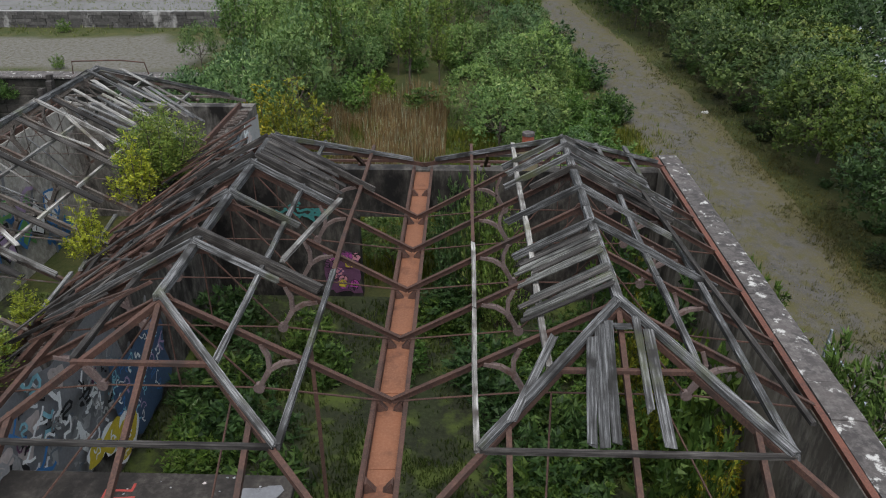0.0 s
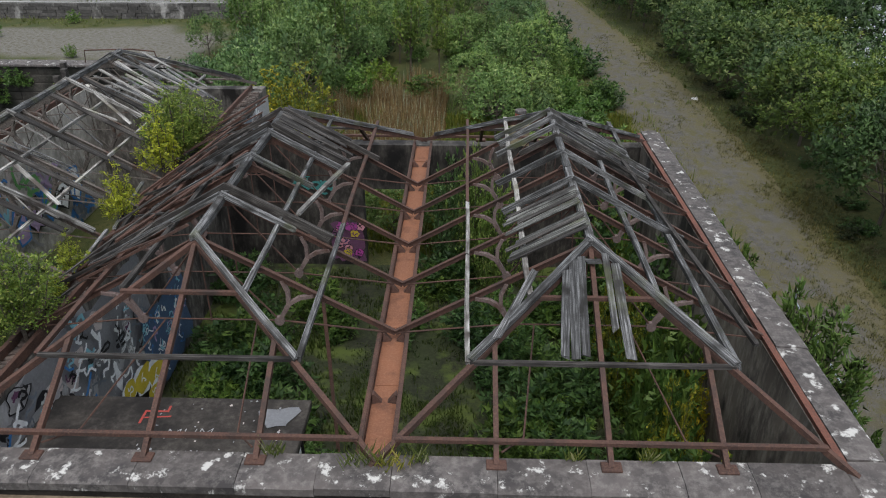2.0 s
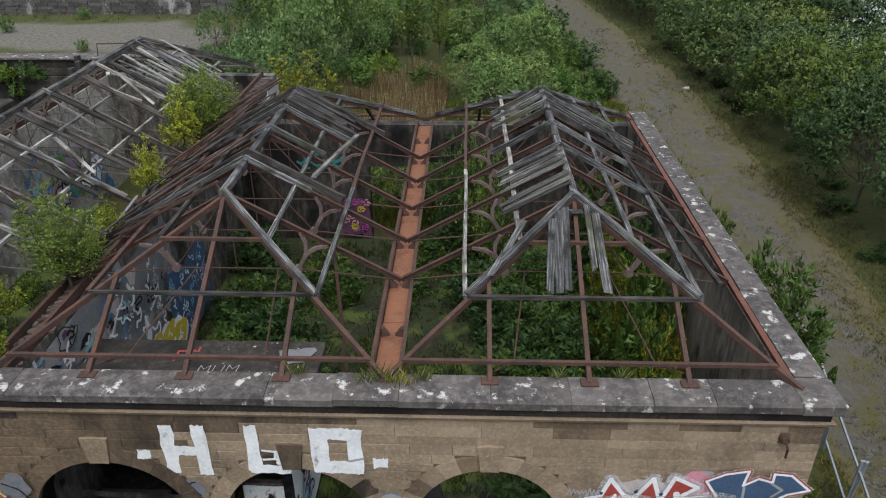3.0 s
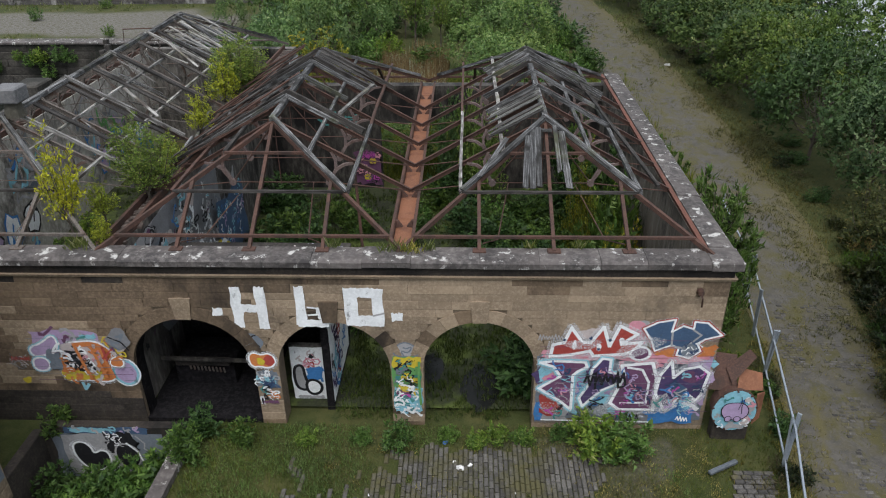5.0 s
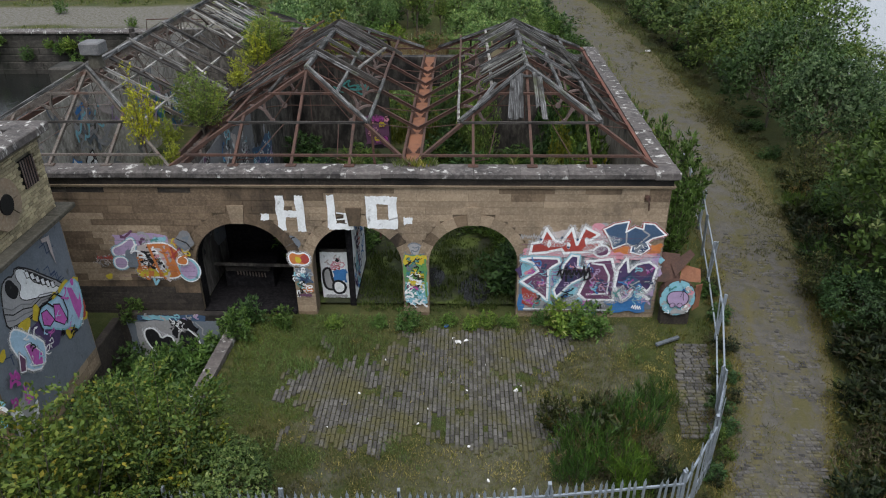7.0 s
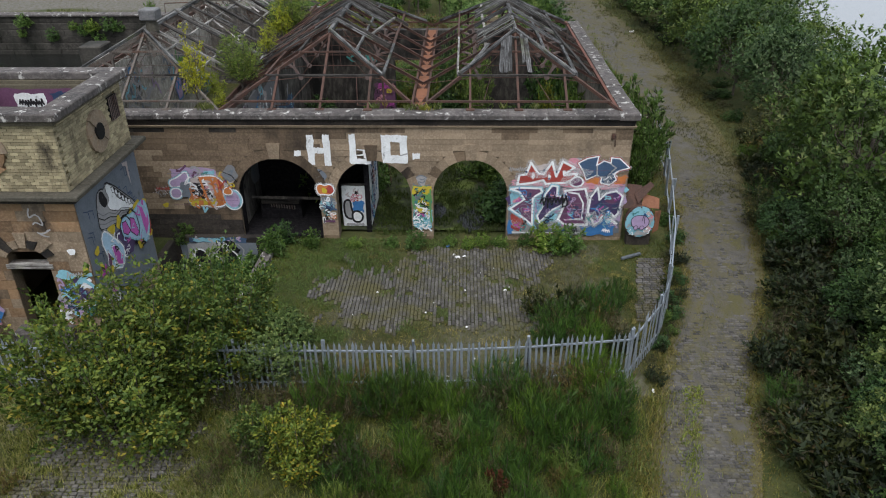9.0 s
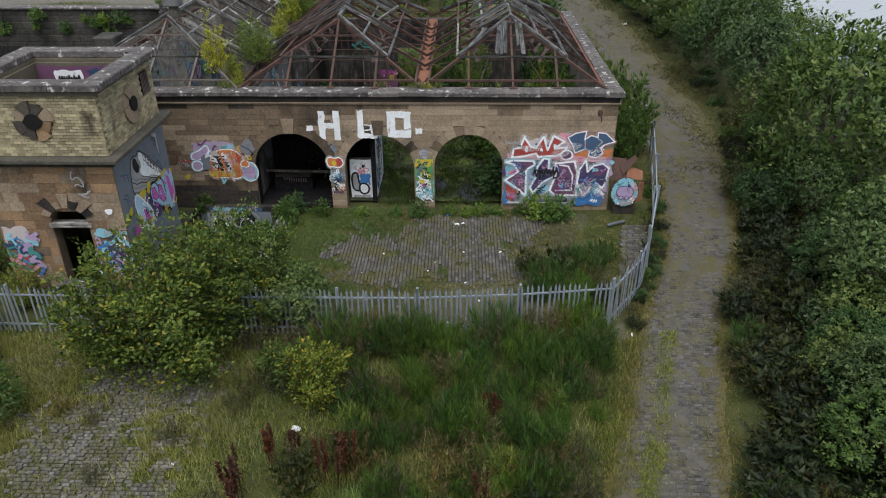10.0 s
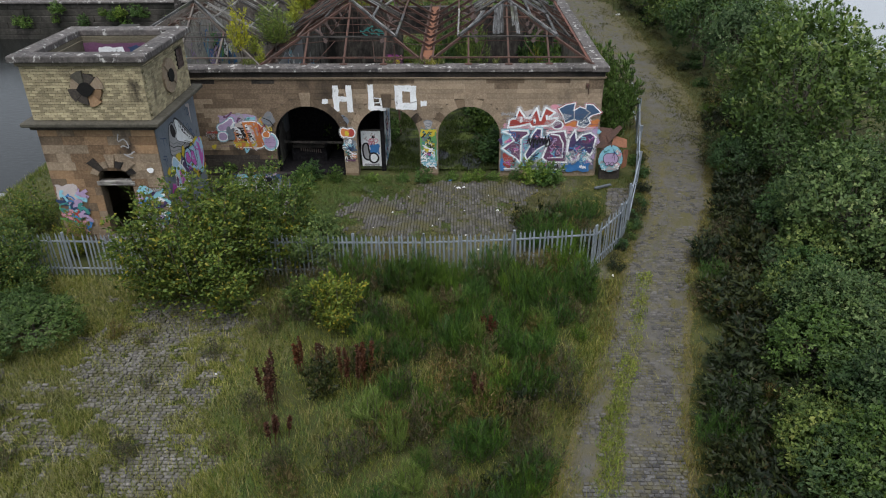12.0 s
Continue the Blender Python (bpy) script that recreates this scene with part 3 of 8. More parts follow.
b.beam((-7.2, 1.2, -0.45), (-7.0, 5.5, -0.35), 0.4, 1.2, rag=0.05)
tagged(new("pit_kerb", b.mesh("kerb", M["coping"])), "tilted pale stone kerb along the pit", "kerb", kind="structure")

dock_wall = tagged(new("wall_dock", None), "dark stone dock wall with ferns growing in its joints", "wall", kind="structure")
for row in range(6):
    z = -3.4 + row * 0.6
    x = -90 + rng.uniform(0, 1)
    b = Build()
    while x < -18.7:
        w = rng.uniform(1.4, 3.4)
        d = rng.uniform(0, 0.05)
        b.slab(x, 49.7 - 0.12 * (5 - row) - d, z, min(x + w - 0.02, -18.6), 50.1, z + 0.585, 0.03)
        x += w
    part("stone_course", b, M["dockstone"], dock_wall)
b = Build()
x = -90
while x < -18.8:
    w = rng.uniform(1.5, 2.5)
    b.slab(x, 49.5, 0.17, min(x + w - 0.03, -18.4), 51.0, 0.36, 0.04)
    x += w
part("coping", b, M["coping"], dock_wall)
b = Build()
b.slab(-18.62, 11.0, -3.4, -18.1, 49.5, 0.2, 0.04)
part("side_wall", b, M["dockstone"], dock_wall)
b = Build()
b.slab(-30.2, 38.0, -3.4, -28.4, 40.2, 0.1, 0.1)
b.slab(-26.4, 44.5, -3.4, -25.4, 49.5, 0.6, 0.1)
tagged(new("dock_gate_pier", b.mesh("pier", M["dockstone"])), "heavy stone piers of the old dock gate", "pier", kind="structure")
for x, y, lean in ((-26.9, 45.6, 0.25), (-26.2, 43.9, -0.1), (-27.6, 47.2, 0.1)):
    b = Build()
    b.beam((x, y, -3.4), (x + lean, y, 1.1), 0.34, 0.34, rag=0.03)
    tagged(new("mooring_timber", b.mesh("mooring_timber", M["timber_dark"])), "weathered timber fender standing at the dock wall", "timber", "dock fenders")
b = Build()
b.tube([(-27.5, 50.2, 0.3), (-27.4, 50.2, 1.25), (-24.0, 50.2, 1.35), (-22.3, 50.2, 1.2), (-22.1, 50.2, 0.3)], 0.05, 6)
tagged(new("handrail", b.mesh("handrail", M["rust"])), "bent rusty pipe handrail on the dock edge", "rail")
M["quay_stone"] = surface("limewashed_quay_stone", (0.10, 0.095, 0.09), (0.05, 0.047, 0.045), (0.17, 0.162, 0.155), 0.5, 4, stain=(0.34, 0.33, 0.32), amount=(0.56, 0.66), stain_scale=0.55, per_piece=0.35, island=True)
quay = tagged(new("wall_quay", None), "low weathered stone wall along the far quay, flaking whitewash", "wall", kind="structure")
for row in range(5):
    b = Build()
    x = -75.0 - 0.4 * (row % 2)
    while x < -19:
        w = rng.uniform(0.8, 1.9)
        d = 0.02 * (x + 45) + rng.uniform(0, 0.05)
        b.slab(x, 67.9 + d, -0.1 + 0.3 * row, x + w - 0.03, 68.5 + d, 0.19 + 0.3 * row, 0.02)
        x += w
    part("stone_course", b, M["quay_stone"], quay)
b = Build()
b.tube([(-75 + 3.5 * k, 67.95 + 0.02 * (-75 + 3.5 * k + 45), 1.5 + 0.05 * noise.noise((k * 0.7, 1, 2))) for k in range(17)], 0.045, 5)
part("pipe", b, M["white_pipe"], quay, "pale pipe lying along the top")
b = Build()
b.face([(-110, 74, 0.09), (-16, 76, 0.09), (-16, 84, 0.09), (-110, 86, 0.09)])
tagged(new("road", b.mesh("road", M["quay_road"])), "pale grey road along the far quay", "road", kind="structure")
# ---------- the tower ----------
TX0, TX1, TY0, TY1 = -15.3, -10.95, -0.6, 3.8
b = Build()
DX0, DX1, DZ = -13.45, -12.2, 2.75
door = [(TX0, -0.4), (DX0, -0.4), (DX0, DZ)] + [((DX0 + DX1) / 2 - 0.625 * math.cos(math.pi * i / 10), DZ + 0.42 * math.sin(math.pi * i / 10)) for i in range(1, 10)] + [(DX1, DZ), (DX1, -0.4), (TX1, -0.4), (TX1, 4.75), (TX0, 4.75)]
b.prism([(x, TY0 + 0.03, z) for x, z in door], [(x, TY0 + 0.45, z) for x, z in door])
b.box(TX1 - 0.45, TY0 + 0.46, -0.4, TX1, TY1, 4.75)
b.box(TX0, TY0 + 0.46, -0.4, TX0 + 0.45, TY1, 4.75)
b.box(TX0 + 0.46, TY1 - 0.45, -0.4, TX1 - 0.46, TY1, 4.75)
tower = thing("tower", "square stone and yellow brick tower, roofless, with a moulded ledge", "tower")
part("lower_wall", b, M["mortar"], tower, "brown sandstone lower storey")


def ring_band(name, mat, parent, x0, y0, x1, y1, z0, z1, t, c=0.03, label=""):
    """A band round the tower in four lengths; gives the front one."""
    out = []
    for a, e, g, h in ((x0, y0, x1, y0 + t), (x0, y1 - t, x1, y1), (x0, y0 + t + 0.004, x0 + t, y1 - t - 0.004), (x1 - t, y0 + t + 0.004, x1, y1 - t - 0.004)):
        b = Build()
        b.slab(a, e, z0, g, h, z1, c)
        out.append(part(name, b, mat, parent, label))
    return out[0]


ring_band("ledge", M["ledge"], tower, TX0 - 0.36, TY0 - 0.36, TX1 + 0.36, TY1 + 0.36, 4.86, 5.02, 0.9, 0.03, "lichened projecting stone ledge")
ring_band("moulding", M["stone_dark"], tower, TX0 - 0.16, TY0 - 0.16, TX1 + 0.16, TY1 + 0.16, 4.70, 4.856, 0.6)
backing = ring_band("brick_backing", M["brick_joint"], tower, TX0 + 0.08, TY0 + 0.08, TX1 - 0.08, TY1 - 0.08, 5.0, 7.02, 0.42, 0.005)
ring_band("cornice", M["brick_joint"], tower, TX0 - 0.08, TY0 - 0.08, TX1 + 0.08, TY1 + 0.08, 7.02, 7.16, 0.5, 0.01)
ring_band("coping", M["coping"], tower, TX0 - 0.26, TY0 - 0.2, TX1 + 0.26, TY1 + 0.3, 7.16, 7.4, 0.68, 0.03, "broad grey stone coping")
b = Build()
b.box(TX0 + 0.46, TY0 + 0.46, 4.4, TX1 - 0.46, TY1 - 0.46, 4.6)
part("inner_floor", b, M["concrete"], tower)
b = Build()
for y in (0.9, 2.2):
    b.beam((TX0 + 0.4, y, 6.55), (TX1 - 0.4, y + 0.1, 6.5), 0.12, 0.2, rag=0.02)
part("floor_beam", b, M["timber_dark"], tower)
b = Build()
b.slab(DX0 - 0.1, TY0 - 0.02, 2.45, DX1 + 0.1, TY0 + 0.3, 2.62, 0.01)
part("transom", b, M["timber_pale"], tower, "pale timber transom over the open doorway")
b = Build()
b.slab(DX0 - 0.25, TY0 - 0.55, -0.2, DX1 + 0.3, TY0, 0.42, 0.03)
part("doorstep", b, M["coping"], tower)


def oculus(parent, u, z, at, side, broken):
    """A bull's-eye of wedge stones round a solid plug coloured as a dark hole."""
    to = (lambda a, d, h: (a, at - d, h)) if side == 0 else (lambda a, d, h: (at + d, a, h))
    hole = Build()
    hole_r = 0.26
    ring = [(u + hole_r * (1.25 if broken and k % 4 == 0 else 1) * math.cos(k * math.pi / 8), z + hole_r * math.sin(k * math.pi / 8)) for k in range(16)]
    hole.prism([to(a, 0.13, h) for a, h in ring], [to(a, -0.05, h) for a, h in ring])
    ob = part("round_window", hole, M["soot"], parent, "broken round window, its dark hole painted on a plug")
    for k in range(8):
        a0, a1 = k * math.pi / 4 + 0.02, (k + 1) * math.pi / 4 - 0.02
        r1 = 0.66 if k % 2 == 0 or not broken else 0.56
        s = Build()
        w4 = [(u + r * math.cos(a), z + r * math.sin(a)) for r, a in ((0.24, a0), (r1, a0), (r1, (a0 + a1) / 2), (r1, a1), (0.24, a1))]
        s.prism([to(a, 0.06 + 0.02 * (k % 3), h) for a, h in w4], [to(a, -0.06, h) for a, h in w4])
        part("wedge_stone", s, M[("wedge", "stone_dark", "ledge", "wedge", "stone_dark", "stone_dark", "stone_red", "stone_red")[k]] if broken else M["wedge"], ob)


M["wedge"] = surface("pale_dressed_stone", (0.26, 0.19, 0.13), (0.19, 0.15, 0.11), (0.33, 0.27, 0.20), 1.5, 12)
# The dark of open holes, put into the colour of solid plugs.
M["soot"] = surface("painted_hole_dark", (0.006, 0.006, 0.006), (0.004, 0.004, 0.004), (0.01, 0.009, 0.009), 2, 9)
oculus(tower, -13.05, 6.2, TY0, 0, True)
oculus(tower, 1.7, 6.05, TX1, 1, False)
b = Build()
b.box(TX1 - 0.03, 2.75, 6.0, TX1 + 0.03, 3.35, 6.75)
grille = part("window_grille", b, M["soot"], tower, "barred window, its dark opening painted on a solid")
for k in range(6):
    b = Build()
    b.box(TX1 + 0.031, 2.76 + k * 0.11, 6.0, TX1 + 0.05, 2.79 + k * 0.11, 6.75)
    part("grille_bar", b, M["iron"], grille)

# ---------- roof frames ----------
BAYS = {"east": (2.4, 6.45, 21.2, 10.05, 17.5), "middle": (-4.95, 6.45, 21.2, 10.05, 17.5), "west": (-12.45, 6.45, 27.9, 10.1, 24.2)}


def on_slope(bay, side, f, y, lift=0.0):
    """A point on a bay's roof: side -1 west, 1 east; f 0 at the eave, 1 at the ridge."""
    return (BAYS[bay][0] + side * (1 - f) * HALF, y, EAVE + RISE * f + lift)


def on_hip(bay, u, f, front=True, lift=0.0):
    """A point on the end slope; u -1..1 across at that height."""
    x, y0, y1, a0, a1 = BAYS[bay]
    y = y0 + (a0 - y0) * f if front else y1 + (a1 - y1) * f
    return (x + u * (1 - f) * HALF, y, EAVE + RISE * f + lift)


def roof_truss():
    t = thing("roof_truss", "rusted iron roof truss with forked struts and thin tie rods", "truss", group="roof trusses")
    slope = math.atan2(RISE, HALF)
    nodes = []
    for s in (-1, 1):
        b = Build()
        b.beam((s * HALF, 0, 0.0), (0, 0, RISE), 0.085, 0.02)
        b.beam((s * HALF, 0, -0.06), (0, 0, RISE - 0.06), 0.022, 0.12)
        part("rafter", b, M["rust"], t)
        f = 0.5
        px, pz = s * (1 - f) * HALF, f * RISE
        down = Vector((-s * math.sin(slope), 0, -math.cos(slope)))
        along = Vector((-s * math.cos(slope), 0, math.sin(slope)))
        nd = Vector((px, 0, pz)) + down * 0.95
        nodes.append(nd)
        b = Build()
        mid = Vector((px, 0, pz)) + down * 0.5
        for k in (-1, 1):
            top = Vector((px, 0, pz)) + along * (0.34 * k) + down * 0.08
            knee = Vector((px, 0, pz)) + along * (0.13 * k) + down * 0.26
            b.beam(top, knee, 0.09, 0.07)
            b.beam(knee, mid, 0.1, 0.075)
        b.beam(mid, nd, 0.13, 0.1, taper=0.7)
        st = part("strut", b, M["iron"], t, "forked cast-iron strut")
        b = Build()
        b.prism([(nd.x + 0.1 * math.cos(k * math.pi / 5), -0.05, nd.z + 0.1 * math.sin(k * math.pi / 5)) for k in range(10)],
                [(nd.x + 0.1 * math.cos(k * math.pi / 5), 0.05, nd.z + 0.1 * math.sin(k * math.pi / 5)) for k in range(10)])
        part("boss", b, M["iron"], st)
        b = Build()
        b.tube([(s * HALF, 0, -0.05), nd], 0.019, 5)
        part("tie_rod", b, M["rust"], t)
        b = Build()
        b.tube([nd, (0, 0, RISE - 0.1)], 0.019, 5)
        part("tie_rod", b, M["rust"], t)
    b = Build()
    b.tube([nodes[0], nodes[1]], 0.019, 5)
    part("tie_rod", b, M["rust"], t)
    b = Build()
    b.tube([(0, 0, RISE - 0.1), (0, 0, nodes[0].z - 0.05)], 0.015, 5)
    part("king_rod", b, M["rust"], t)
    b = Build()
    b.prism([(-0.28, -0.02, RISE - 0.24), (0.28, -0.02, RISE - 0.24), (0.12, -0.02, RISE + 0.02), (-0.12, -0.02, RISE + 0.02)],
            [(-0.28, 0.02, RISE - 0.24), (0.28, 0.02, RISE - 0.24), (0.12, 0.02, RISE + 0.02), (-0.12, 0.02, RISE + 0.02)])
    part("apex_plate", b, M["rust"], t)
    return t


def faded(t):
    """Gives the iron of one frame the pale flaking coat of the dock-side roof."""
    for o in t.children_recursive:
        for slot in o.material_slots:
            if slot.material in (M["rust"], M["iron"]):
                slot.link = 'OBJECT'
                slot.material = M["iron_pale"]


first = roof_truss()
first.matrix_basis = pose(BAYS["east"][0], 10.05, EAVE)
for bay, count in (("east", 5), ("middle", 5), ("west", 8)):
    for k in range(count):
        if bay != "east" or k:
            t = copy_thing(first, pose(BAYS[bay][0], BAYS[bay][3] + 1.865 * k, EAVE))
            if bay == "west":
                faded(t)


def hip_end(bay, front=True):
    t = thing("hipped_roof_end", "rusted iron hip end with jack rafters standing on the wall top", "roof frame", group="hip ends")
    for u in (-1, 1):
        b = Build()
        p, q = on_hip(bay, u, -0.02, front), on_hip(bay, 0, 0.97, front)
        b.beam(p, q, 0.09, 0.11)
        part("hip_rafter", b, M["rust"], t)
    for u in (-0.485, 0, 0.485):
        f = 0.97 if u == 0 else 1 - 0.485
        p, q = on_hip(bay, u, 0.0, front), on_hip(bay, u / (1 - f) if u else 0, f, front)
        b = Build()
        b.beam(p, q, 0.085, 0.1)
        r = part("jack_rafter", b, M["rust"], t)
        b = Build()
        b.slab(p[0] - 0.16, p[1] - 0.1, EAVE - 0.03, p[0] + 0.16, p[1] + 0.1, EAVE + 0.035, 0.01)
        part("base_shoe", b, M["rust"], r)
    for f, mat in ((0.08, "rust"), (0.40, "timber_dark"), (0.70, "rust")):
        b = Build()
        b.beam(on_hip(bay, -1, f, front, 0.06), on_hip(bay, 1, f, front, 0.06), 0.08, 0.07)
        part("cross_bar", b, M[mat], t)
    if front:
        for u in (-0.485, 0.485):
            b = Build()
            b.tube([on_hip(bay, u, 0.05), on_hip(bay, u * 0.9, 0.18, lift=-0.4), (BAYS[bay][0] + u * 1.9, BAYS[bay][3], EAVE + 0.2)], 0.018, 5)
            part("tie_rod", b, M["rust"], t)
    return t


for bay in BAYS:
    ends = hip_end(bay, True), hip_end(bay, False)
    if bay == "west":
        for e in ends:
            faded(e)

# valley gutters
def gutter(x, y0, y1, w, mat, label):
    g = thing("valley_gutter", label, "gutter")
    b = Build()
    b.box(x - w / 2, y0, 4.93, x + w / 2, y1, 4.96)
    part("trough", b, mat, g)
    for s in (-1, 1):
        b = Build()
        b.box(x + s * (w / 2 + 0.02) - 0.018, y0, 4.9, x + s * (w / 2 + 0.02) + 0.018, y1, 5.14)
        b.box(x + s * (w / 2 + 0.055) - 0.035, y0, 5.141, x + s * (w / 2 + 0.055) + 0.035, y1, 5.165)
        part("flange", b, M["rust"], g)
    y = 8.2
    while y < y1 - 0.5:
        for s in (-1, 1):
            b = Build()
            a = x + s * (w / 2 - 0.01)
            b.prism([(a, y - 0.09, 4.962), (a - s * 0.17, y - 0.05, 4.962), (a - s * 0.17, y + 0.05, 4.962), (a, y + 0.09, 4.962)],
                    [(a, y - 0.09, 5.15), (a - s * 0.03, y - 0.05, 5.15), (a - s * 0.03, y + 0.05, 5.15), (a, y + 0.09, 5.15)])
            part("bracket", b, M["rust"], g)
        b = Build()
        b.box(x - w / 2 + 0.02, y + 0.42, 4.9605, x + w / 2 - 0.02, y + 0.5, 4.972)
        part("joint_strip", b, M["gutter"], g)
        y += 1.865
    return g


gutter(-1.31, 6.5, 21.2, 0.46, M["gutter"], "long orange-rusted iron valley gutter with brackets")
b = Build()
b.box(6.0, 6.6, 5.1, 6.05, 21.9, 5.24)
b.box(5.95, 6.6, 5.24, 6.07, 21.9, 5.26)
tagged(new("eaves_beam", b.mesh("eaves_beam", M["rust_red"])), "rusted red steel eaves beam along the wall top", "beam")
for x, y1, nm in ((-8.5, 21, "rusted eaves beam above the dividing wall"), (-8.92, 28, "rusted eaves beam of the dock-side roof"), (-16.05, 28, "eaves beam beside the dock")):
    b = Build()
    b.beam((x, 6.6, 5.0), (x, y1, 5.0), 0.09, 0.2)
    tagged(new("eaves_beam", b.mesh("eaves_beam", M["rust"])), nm, "beam")


# ---------- roof timbers ----------
def timber(name, p, q, w, h, mat="timber", label="weathered grey roof timber", roll=0.0, group="roof timbers"):
    p, q = Vector(p), Vector(q)
    d = q - p
    length = d.length
    d.normalize()
    side = d.cross(Vector((0, 0, 1))).normalized()
    turn = Matrix((d, -side, side.cross(d))).transposed()
    b = Build()
    n = max(2, int(length / 0.9))
    bow = rng.uniform(-0.02, 0.02) * length * 0.4
    pts = [Vector((length * i / n, bow * math.sin(math.pi * i / n) + (rng.uniform(-0.006, 0.006) if 0 < i < n else 0), rng.uniform(-0.008, 0.008) if 0 < i < n else 0)) for i in range(n + 1)]
    rings = []
    for i, c in enumerate(pts):
        ww, hh = w / 2 * rng.uniform(0.86, 1.04), h / 2 * rng.uniform(0.86, 1.04)
        rag = (0.05 if i in (0, n) else 0.0) * min(1, w * 10)
        rings.append([c + Vector((rng.uniform(-rag, rag), a * ww, e * hh)) for a, e in ((-1, -1), (1, -1), (1, 1), (-1, 1))])
    b.loft(rings)
    ob = tagged(new(name, b.mesh(name, M[mat])), label, "timber", group)
    ob.matrix_basis = Matrix.Translation(p) @ turn.to_4x4()
    return ob


def ridge(bay, mat):
    x, y0, y1, a0, a1 = BAYS[bay]
    y = a0 - 0.15
    while y < a1:
        e = min(y + rng.uniform(1.6, 2.6), a1 + 0.1)
        timber("ridge_board", (x, y, EAVE + RISE + 0.05), (x, e - 0.03, EAVE + RISE + 0.05), 0.16, 0.13, mat, "weathered ridge board on the iron trusses")
        y = e


def purlin(bay, side, f, y0, y1, mat, w=0.1, h=0.1):
    y = y0
    while y < y1 - 0.1:
        e = min(y + rng.uniform(2.5, 4.0), y1)
        timber("purlin", on_slope(bay, side, f, y, 0.07), on_slope(bay, side, f, e - 0.02, 0.07), w, h, mat, "weathered purlin lying along the roof slope")
        y = e


def chevron(bay, y, fl, fr, mat="timber", w=0.08, h=0.14, lift=0.16):
    """A pair of rafters meeting on the ridge, broken off at fl (west) and fr (east)."""
    for s, f in ((-1, fl), (1, fr)):
        if f < 1:
            timber("rafter_timber", on_slope(bay, s, f, y, lift), on_slope(bay, s, 1.0, y, lift), w, h, mat, "weathered timber rafter running up to the ridge")


def plank(bay, side, f0, f1, y, w, mat="timber", lift=0.27, skew=0.0):
    timber("roof_plank", on_slope(bay, side, f0, y + skew, lift), on_slope(bay, side, f1, y, lift), w, 0.025, mat, "loose weathered roof boarding plank", group="roof boards")


for bay, mat in (("east", "timber"), ("middle", "timber"), ("west", "timber")):
    ridge(bay, mat)
    for u in (-1, 1):       # timber hips over the iron ones
        if bay == "middle" and u < 0:
            continue
        timber("hip_timber", on_hip(bay, u, 0.40, True, 0.12), on_hip(bay, 0, 0.98, True, 0.14), 0.14 if bay == "east" else 0.1, 0.1, mat, "weathered timber along the hip")
        timber("hip_timber", on_hip(bay, u, 0.1, False, 0.12), on_hip(bay, 0, 0.98, False, 0.14), 0.14, 0.12, mat, "weathered timber along the hip")

purlin("east", -1, 0.39, 7.9, 14.3, "timber_pale", 0.09, 0.09)
purlin("east", -1, 0.39, 14.3, 20.6, "rust", 0.08, 0.08)
purlin("east", -1, 0.69, 9.0, 19.0, "timber_pale", 0.11, 0.1)
purlin("east", 1, 0.39, 7.9, 20.5, "timber", 0.12, 0.1)
purlin("east", 1, 0.70, 9.0, 19.0, "timber", 0.1, 0.1)
purlin("middle", 1, 0.39, 7.9, 13.0, "timber", 0.1, 0.1)
purlin("middle", 1, 0.39, 13.0, 20.4, "rust", 0.09, 0.09)
purlin("middle", 1, 0.70, 9.0, 19.0, "timber", 0.09, 0.09)
purlin("middle", -1, 0.39, 7.9, 20.4, "rust", 0.09, 0.09)
purlin("middle", -1, 0.70, 9.0, 19.0, "timber_dark", 0.1, 0.1)
for s in (-1, 1):
    for f in (0.36, 0.70):
        purlin("west", s, f, 9.0 if f > 0.5 else 7.8, 26.0, "timber_pale", 0.08, 0.08)

chevron("east", 12.7, 0.6, 0.3, "timber")
chevron("east", 14.35, 0.58, 0.4, "timber")
chevron("east", 15.5, 0.75, 0.35, "timber_dark")
chevron("east", 16.2, 0.6, 0.3, "timber")
chevron("east", 16.9, 0.62, 0.25, "timber")
chevron("east", 17.5, 0.6, 0.4, "timber")
chevron("middle", 12.0, 0.1, 0.42, "timber_dark", 0.1, 0.2)
chevron("middle", 11.65, 0.15, 0.6, "timber", 0.08, 0.12)
chevron("middle", 13.9, 0.4, 0.62, "timber")
chevron("middle", 15.6, 0.35, 0.5, "timber")
chevron("middle", 15.95, 0.35, 0.5, "timber_dark", 0.08, 0.25)
chevron("middle", 17.4, 0.2, 0.3, "timber_dark")
for k in range(5):
    chevron("west", 10.4 + 3.3 * k, 0.02, rng.choice((0.05, 0.3, 0.55)), rng.choice(("timber_pale", "timber_pale", "timber")), 0.08, 0.1)
for k in range(6):          # dark skylight bars
    y = 11.2 + 1.9 * k
    timber("roof_plank", on_slope("west", 1, 0.15, y, 0.24), on_slope("west", 1, 0.92, y, 0.24), 0.2, 0.05, "timber_dark", "dark broad board left on the roof", group="roof boards")

# boarding left on the east roof
for k in range(13):
    y = 10.35 + 0.155 * k
    if k in (5, 6):
        continue
    plank("east", -1, 0.63 + rng.uniform(-0.04, 0.05), 0.99, y, 0.13, "timber_mossy" if k % 3 else "timber_dark", 0.19 + 0.02 * (k % 2), rng.uniform(-0.07, 0.07))
for k in range(4):
    plank("east", -1, 0.62 + rng.uniform(0, 0.1), rng.uniform(0.8, 0.97), 12.45 + 0.06 * k, 0.16, "timber_dark", 0.05 - 0.02 * k, 0.05)
